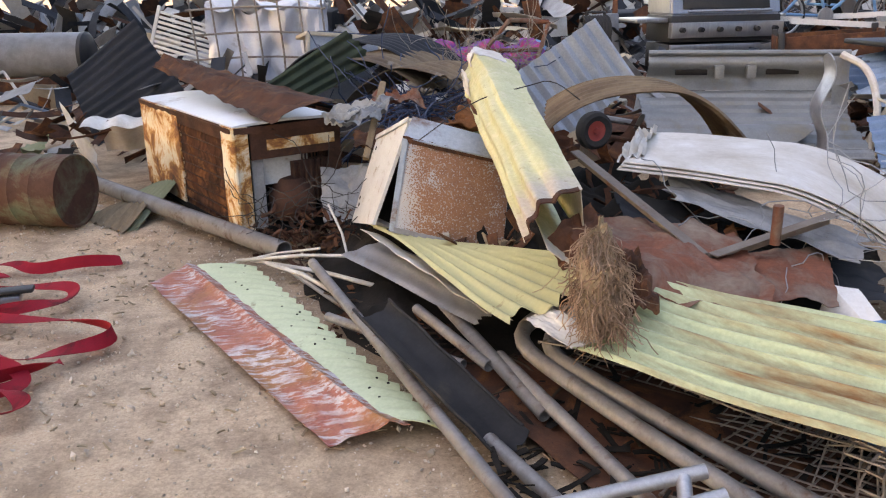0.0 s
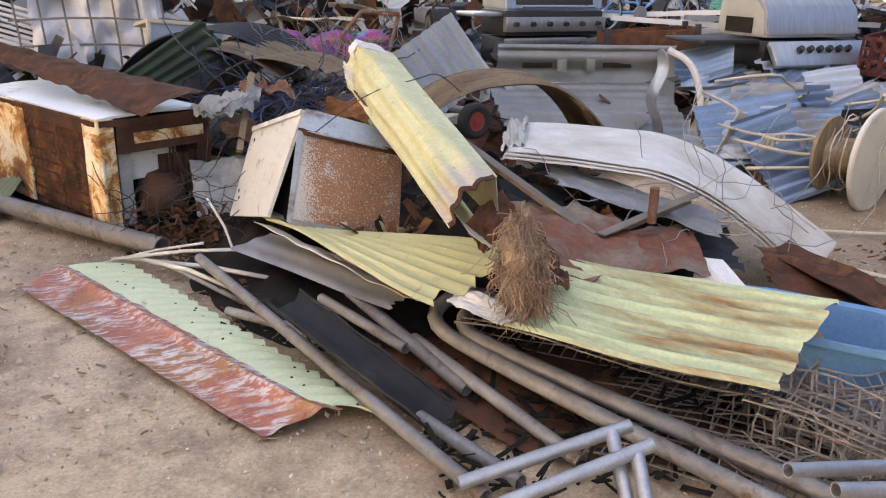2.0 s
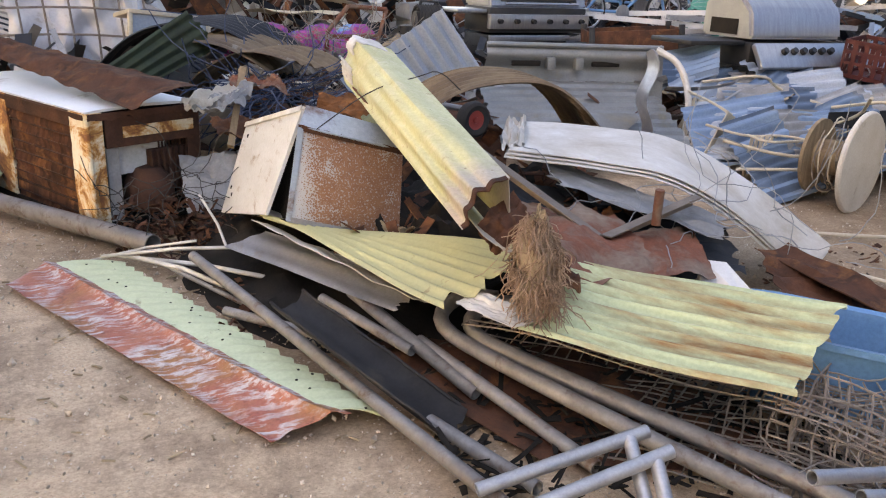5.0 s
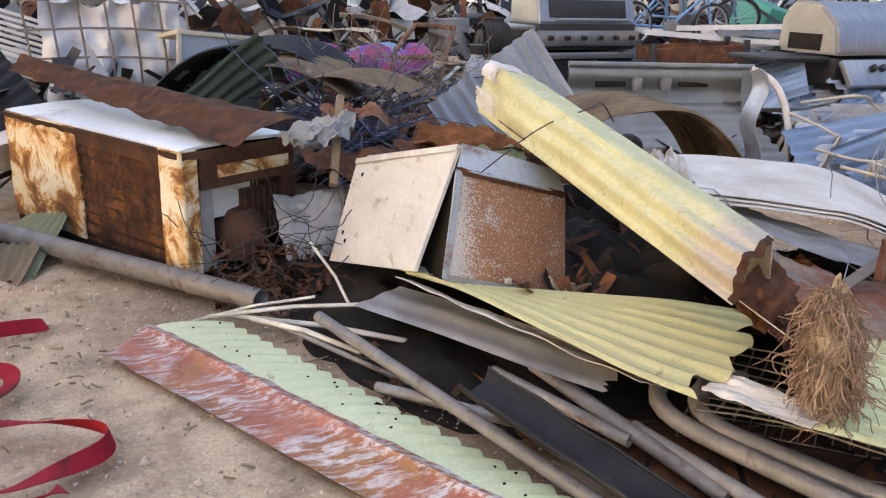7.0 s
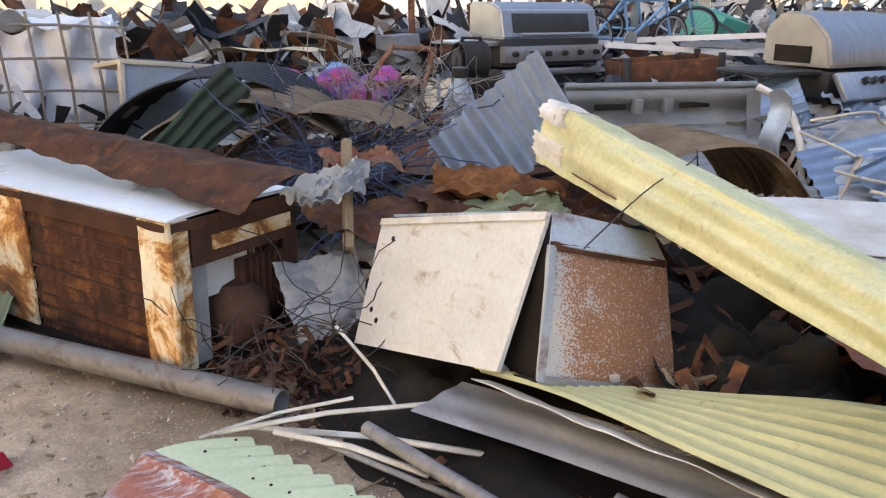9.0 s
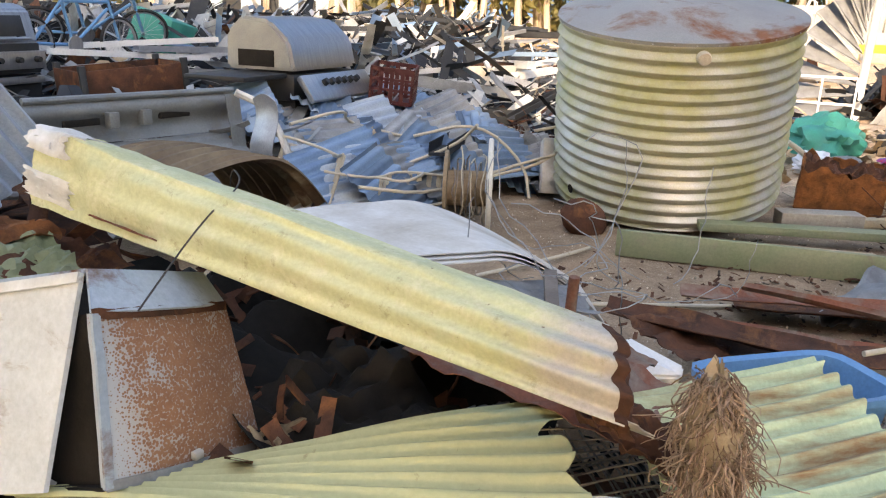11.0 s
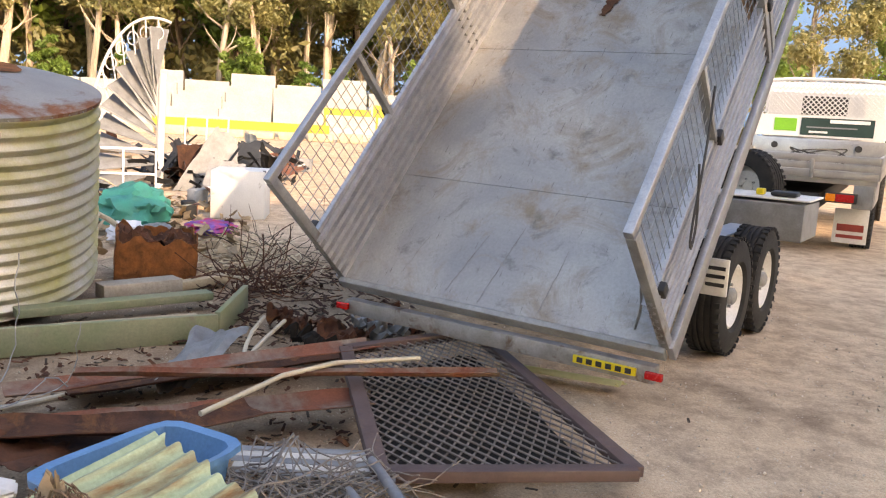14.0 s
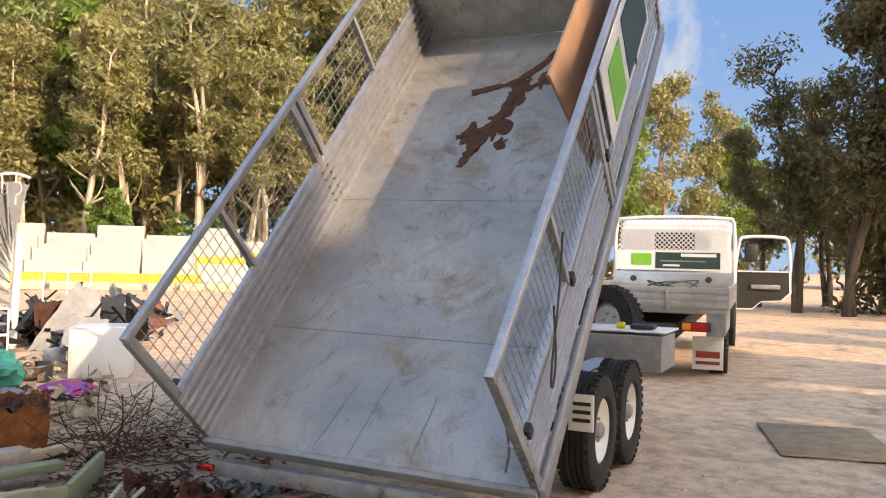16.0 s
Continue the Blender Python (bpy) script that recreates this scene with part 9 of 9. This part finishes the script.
def junk(p, s, seed):
    kind = rj.random()
    mat = rj.choice(MATS)
    if kind < 0.5:
        d = V((rj.uniform(-1, 1), rj.uniform(-1, 1), rj.uniform(-0.35, 0.35))).normalized() * s
        e = V((-d.y, d.x, rj.uniform(-0.5, 0.5) * s)).normalized() * s * rj.uniform(0.3, 0.8)
        if p.z < 0.3:
            p = V((p.x, p.y, p.z + 0.1))
        solo("scrap_plate", crumpled(p - d - e, p + d - e, p + d + e, p - d + e, 0.12 * s, 8, seed), mat, WORDS[mat] + " bent plate in the yard scrap", "scrap sheet", "yard scrap plates")
    elif kind < 0.72:
        t = thing("scrap_box", pose(p.x, p.y, -0.02, rj.uniform(-5, 5), rj.uniform(-5, 5), rj.uniform(0, 360)), WORDS[mat] + " broken appliance shell in the scrap", "appliance", "yard scrap boxes")
        a, b, c = s * rj.uniform(0.4, 0.8), s * rj.uniform(0.3, 0.6), p.z + s * rj.uniform(0.3, 0.7)
        part("shell", box(-a, a, -b, b, 0, c, 0.015), mat, t)
        part("panel", box(-a * 0.85, a * 0.85, -b - 0.008, -b - 0.001, c * 0.12, c * 0.88, 0.002), rj.choice(MATS), t, "front panel")
        part("vent", box(-a * 0.5, a * 0.5, -b - 0.012, -b - 0.009, c * 0.3, c * 0.5), "dark", t, "dark vent")
    elif kind < 0.88:
        d = V((rj.uniform(-1, 1), rj.uniform(-1, 1), rj.uniform(-0.3, 0.4))).normalized() * s * 1.5
        q = p + V((0, 0, 0.05))
        solo("scrap_tube", tube([q - d, q + V((0, 0, rj.uniform(-0.1, 0.15))), q + d], rj.uniform(0.012, 0.03), 8, bend=1), mat, WORDS[mat] + " bent tube in the yard scrap", "tube", "yard scrap tubes")
    else:
        t = thing("steel_stand", pose(p.x, p.y, max(0.02, p.z - s * 0.3), rj.uniform(20, 80), rj.uniform(-25, 25), rj.uniform(0, 360)), WORDS[mat] + " metal frame in the yard scrap", "frame", "yard scrap frames")
        w, h = s * rj.uniform(0.6, 1.1), s * rj.uniform(0.5, 0.9)
        for a, b in (((-w, -h), (w, -h)), ((w, -h), (w, h)), ((w, h), (-w, h)), ((-w, h), (-w, -h)), ((-w, 0), (w, 0))):
            part("bar", tube([(a[0], a[1], 0), (b[0], b[1], 0)], 0.014, 6), mat, t)


for k in range(150):
    y = rj.uniform(5.2, 13.5)
    x = rj.uniform(-0.62 * y - 0.3, 0.55 * y + 0.6)
    if (abs(x - 1.75) < 0.75 and y < 6.1) or (abs(x - 2.25) < 0.7 and 7.2 < y < 8.7):
        continue
    if x < -2.2 and y < 7.2:
        continue
    z = 0.08 + rj.random() * (0.2 if y < 7.5 else 0.36 if y < 10 else 0.6)
    junk(V((x, y, z)), rj.uniform(0.18, 0.42) * (1 if y < 9 else 1.5), 200 + k)
for k in range(120):
    d = 6.3 + 20 * rj.random() ** 1.4
    az = radians(rj.uniform(24, 66))
    p = V((-1 + d * math.cos(az), 1.9 + d * math.sin(az), 0.01 + rj.random() * 0.08))
    if (p - V((2.25, 8.6, p.z))).length < 0.9 or (p - V((3.85, 6.55, p.z))).length < 0.7:
        continue
    junk(p, rj.uniform(0.15, 0.38) * (1 + d / 22), 400 + k)
for k in range(46):
    p = V((rj.uniform(11.5, 19), rj.uniform(1.0, 6.5), 0.03 + 0.08 * rj.random()))
    if p.y < 1.0 + (p.x - 11) * 0.1:
        continue
    junk(p, rj.uniform(0.2, 0.45), 600 + k)
for k in range(26):
    junk(V((rj.uniform(5.8, 10.5), rj.uniform(2.6, 5.2), 0.05 + 0.15 * rj.random())), rj.uniform(0.08, 0.22), 700 + k)
# a bank of taller wrecks closing the yard
for k in range(44):
    x = -7.5 + 0.36 * k + rj.uniform(-0.2, 0.2)
    y = 11.0 + rj.uniform(0, 3.2)
    mat = rj.choice(("charcoal", "black_metal", "rust", "galv_dull", "rust", "white_dirty", "plastic_grey", "dark"))
    h = rj.uniform(0.5, 0.95)
    w, b = rj.uniform(0.25, 0.55), rj.uniform(0.2, 0.45)
    t = thing("wrecked_appliance", pose(x, y, -0.02, rj.uniform(-6, 6), rj.uniform(-8, 8), rj.uniform(-50, 50)), WORDS.get(mat, "dark") + " wrecked appliance in the far scrap", "appliance", "far wrecks")
    part("shell", box(-w, w, -b, b, 0, h, 0.02), mat, t)
    part("door", box(-w * 0.9, w * 0.9, -b - 0.02, -b - 0.002, h * 0.08, h * 0.9, 0.006), rj.choice(("charcoal", "rust", "galv_dull", "black_metal")), t, "dented door")
    part("handle", box(w * 0.6, w * 0.68, -b - 0.04, -b - 0.02, h * 0.5, h * 0.75, 0.004), "black_metal", t)
    junk(V((x + rj.uniform(-0.3, 0.3), y - 0.5, 0.3)), 0.45, 800 + k)
# taller scrap on the far side, beyond the tank
for k in range(62):
    az, d = radians(rj.uniform(31, 63)), rj.uniform(10.5, 19)
    p = V((-1 + d * math.cos(az), 1.9 + d * math.sin(az), 0))
    mat = rj.choice(("charcoal", "black_metal", "charcoal", "rust_dark", "galv_dull", "blue_sheet", "white_dirty", "black"))
    h = rj.uniform(0.45, 0.8) + 0.05 * (d - 10.5)
    w, b = rj.uniform(0.25, 0.6), rj.uniform(0.2, 0.5)
    t = thing("wrecked_appliance", pose(p.x, p.y, -0.03, rj.uniform(-8, 8), rj.uniform(-10, 10), rj.uniform(0, 180)), WORDS.get(mat, "dark") + " wrecked appliance in the far scrap", "appliance", "far wrecks")
    part("shell", box(-w, w, -b, b, 0, h, 0.02), mat, t)
    part("door", box(-w * 0.9, w * 0.9, -b - 0.02, -b - 0.002, h * 0.08, h * 0.9, 0.006), rj.choice(("charcoal", "rust_dark", "galv_dull", "black_metal")), t, "dented door")
    part("top_tray", box(-w * 0.8, w * 0.8, -b * 0.8, b * 0.8, h - 0.004, h + 0.03, 0.004), rj.choice(("charcoal", "rust_dark", "galv_dull", "black")), t, "buckled top")
    q = V((p.x, p.y, h + 0.05))
    a = rj.uniform(0, math.tau)
    e = V((math.cos(a), math.sin(a), rj.uniform(-0.12, 0.12))) * rj.uniform(0.6, 1.6)
    lm = rj.choice(("charcoal", "white_dirty", "galv_dull", "black_metal", "blue_sheet"))
    solo("metal_section", tube([q - e, q, q + e], rj.uniform(0.02, 0.05), 4), lm, WORDS.get(lm, "dark") + " metal length lying on the far scrap", "metal length", "lengths on the far scrap")
for k, (mat, lab) in enumerate((("charcoal", "black"), ("galv_dull", "zinc"), ("white_dirty", "pale"), ("black", "dark"), ("blue_sheet", "blue-grey"))):
    def far_side(r):
        d, az = r.uniform(9.5, 19), radians(r.uniform(30, 64))
        return V((-1 + d * math.cos(az), 1.9 + d * math.sin(az), r.uniform(0.1, 0.75) + 0.05 * (d - 9.5)))
    strew("metal_litter", 420 if k in (0, 3) else 200, far_side, lambda r: (r.uniform(0.2, 1.1), r.uniform(0.03, 0.16)), mat, lab + " offcuts heaped on the far side", 120 + k, "scrap", 0.5)
# dark heap between the staircase and the trailer
for k in range(26):
    p = V((rj.uniform(11.2, 15.5), rj.uniform(1.9, 3.7), 0))
    mat = rj.choice(("charcoal", "black_metal", "rust_dark", "plastic_grey", "charcoal", "galv_dull"))
    s = rj.uniform(0.2, 0.42)
    d = V((rj.uniform(-1, 1), rj.uniform(-1, 1), rj.uniform(0.2, 0.9))).normalized() * s
    e = V((-d.y, d.x, rj.uniform(-0.2, 0.2) * s)).normalized() * s * rj.uniform(0.4, 0.9)
    p.z = abs(d.z) + abs(e.z) - 0.03
    solo("scrap_plate", crumpled(p - d - e, p + d - e, p + d + e, p - d + e, 0.06, 8, 900 + k), mat, WORDS.get(mat, "dark") + " bent plate in the yard scrap", "scrap sheet", "yard scrap plates")
strew("metal_litter", 420, lambda r: V((r.uniform(10.8, 15.5), r.gauss(2.9, 0.5), r.uniform(0.02, 0.45))), lambda r: (r.uniform(0.15, 0.6), r.uniform(0.03, 0.12)), "charcoal", "black offcuts by the staircase", 130, "scrap", 0.5)
for k, (a, b, c, d) in enumerate((((10.9, 3.35, 0.0), (11.0, 2.45, 0.0), (11.25, 2.5, 0.75), (11.2, 2.8, 0.9)), ((10.3, 2.95, 0.0), (10.4, 2.35, 0.0), (10.7, 2.35, 0.42), (10.6, 2.8, 0.5)))):
    solo("stair_tread", crumpled(a, b, c, d, 0.02, 10, 950 + k), "plastic_grey", "loose grey wedge-shaped stair plate leaning in scrap", "stair part", "loose stair plates")
# small uncountable bits between them
strew("metal_litter", 1500, lambda r: V((r.uniform(-3.5, 6.5), r.uniform(5.0, 13), r.uniform(0.02, 0.35))), lambda r: (r.uniform(0.1, 0.5), r.uniform(0.02, 0.14)), "rust", "rusty offcuts and litter in the yard", 61, "scrap", 0.4)
strew("metal_litter", 800, lambda r: V((r.uniform(-3.5, 6.5), r.uniform(6.3, 13), r.uniform(0.1, 0.55))), lambda r: (r.uniform(0.1, 0.6), r.uniform(0.02, 0.12)), "charcoal", "black offcuts in the yard", 62, "scrap", 0.4)
strew("metal_litter", 600, lambda r: V((r.uniform(-3.5, 6.5), r.uniform(5.4, 13), r.uniform(0.1, 0.6))), lambda r: (r.uniform(0.1, 0.5), r.uniform(0.02, 0.1)), "galv_dull", "zinc offcuts in the yard", 63, "scrap", 0.4)

for k, (mat, lab) in enumerate((("charcoal", "black"), ("rust", "rusty"), ("white_dirty", "pale"), ("galv_dull", "zinc"))):
    strew("metal_litter", 420, lambda r: V((r.uniform(-7, 8), r.uniform(10.2, 14), r.uniform(0.2, 0.95))), lambda r: (r.uniform(0.2, 0.9), r.uniform(0.03, 0.3)), mat, lab + " bent offcuts on the far scrap", 90 + k, "scrap", 0.6)


def sector(r):
    d, az = 7.4 + 20 * r.random() ** 1.4, radians(r.uniform(26, 64))
    return V((-1 + d * math.cos(az), 1.9 + d * math.sin(az), r.uniform(0.02, 0.42)))


strew("metal_litter", 1500, sector, lambda r: (r.uniform(0.12, 0.7), r.uniform(0.02, 0.16)), "charcoal", "dark offcuts among stacked lengths", 64, "scrap", 0.3)
strew("metal_litter", 800, sector, lambda r: (r.uniform(0.12, 0.7), r.uniform(0.02, 0.1)), "white_dirty", "white aluminium offcuts", 65, "scrap", 0.3)
strew("metal_litter", 600, sector, lambda r: (r.uniform(0.1, 0.5), r.uniform(0.03, 0.14)), "blue_sheet", "blue-grey sheet offcuts", 66, "scrap", 0.3)
strew("heap_litter", 380, lambda r: V((r.uniform(-0.1, 1.2), r.uniform(3.0, 4.3), r.uniform(0.05, 0.36))), lambda r: (r.uniform(0.04, 0.2), r.uniform(0.01, 0.05)), "rust", "rusty shards inside the heap", 67, "scrap", 0.5)
strew("heap_litter", 300, lambda r: V((r.uniform(-1.0, -0.45), r.uniform(3.82, 4.2), r.random() ** 2 * 0.16)), lambda r: (r.uniform(0.02, 0.08), r.uniform(0.008, 0.025)), "rust", "rust flakes below the freezer", 68, "scrap", 0.5)
# bits coloured near-black to paint in the shade under the cages
strew("heap_litter", 360, lambda r: V((0.1 + 1.1 * r.random(), 0, r.uniform(0.005, 0.05))) + (lambda u: V((0.0, 2.55 - 0.75 * u + r.uniform(-0.12, 0.3), 0)))(r.random()), lambda r: (r.uniform(0.03, 0.14), r.uniform(0.006, 0.02)), "dark", "near-black bits darkening the gaps under the wire cages", 69, "scrap", 0.2)
strew("rubbish_litter", 420, lambda r: V((r.uniform(5.6, 10), r.uniform(2.2, 4.6), r.uniform(0.01, 0.12))), lambda r: (r.uniform(0.04, 0.2), r.uniform(0.02, 0.08)), "tan", "mixed small rubbish on the dirt", 70, "rubbish", 0.4)
# low dark crust of compacted scrap under the yard's clutter
for cx, cy, rx, ry, h in ((1.2, 9.2, 5.6, 3.6, 0.34), (7.5, 9.5, 5.0, 4.0, 0.26)):
    solo("scrap_crust", surf(lambda s, q: V((cx + rx * s * math.cos(q * math.tau), cy + ry * s * math.sin(q * math.tau), h * (1 - s ** 3) * (0.8 + 0.6 * noise.noise((cx + rx * s * math.cos(q * math.tau) * 1.2, cy + ry * s * math.sin(q * math.tau) * 1.2, 2))) - 0.03)), 40, 90, 0.01), "rust", "dark compacted scrap underfoot in the yard", "scrap", kind="stuff")


def far_sheds():
    for k, (x, y, L, h, mat) in enumerate(((30, 36, 9, 1.9, "grey_corr"), (12, 44, 10, 3, "grey_corr"), (-2, 46, 12, 3, "white_dirty"))):
        a = math.degrees(math.atan2(y, x)) + 90
        t = thing("site_shed", pose(x, y, 0, 0, 0, a), "long pale site shed at the far side of the yard", "shed", "site sheds")
        part("wall", box(-L / 2, L / 2, -1.2, 1.2, 0, h), mat, t, smooth=False)
        part("roof", box(-L / 2 - 0.15, L / 2 + 0.15, -1.35, 1.35, h, h + 0.12), "galv_dull", t, smooth=False)
        for i in range(4):
            x0 = -L / 2 + 0.8 + i * (L - 1.4) / 4
            for e in (-1, 1):
                part("window", box(x0, x0 + 0.9, e * 1.2 - 0.02, e * 1.2 + 0.02, h * 0.45, h * 0.8), "black_metal", t, "dark window", False)
        part("door", box(L / 2 - 1.2, L / 2 - 0.4, 1.19, 1.22, 0, 2.0), "plastic_grey", t, "grey door", False)


far_sheds()

# settle the loose pieces onto what lies under them
for name, drop in (("scrap_plate.144", 0.09), ("scrap_tube.048", 0.10), ("scrap_plate.165", 0.27)):
    if name in bpy.data.objects:
        bpy.data.objects[name].location.z -= drop
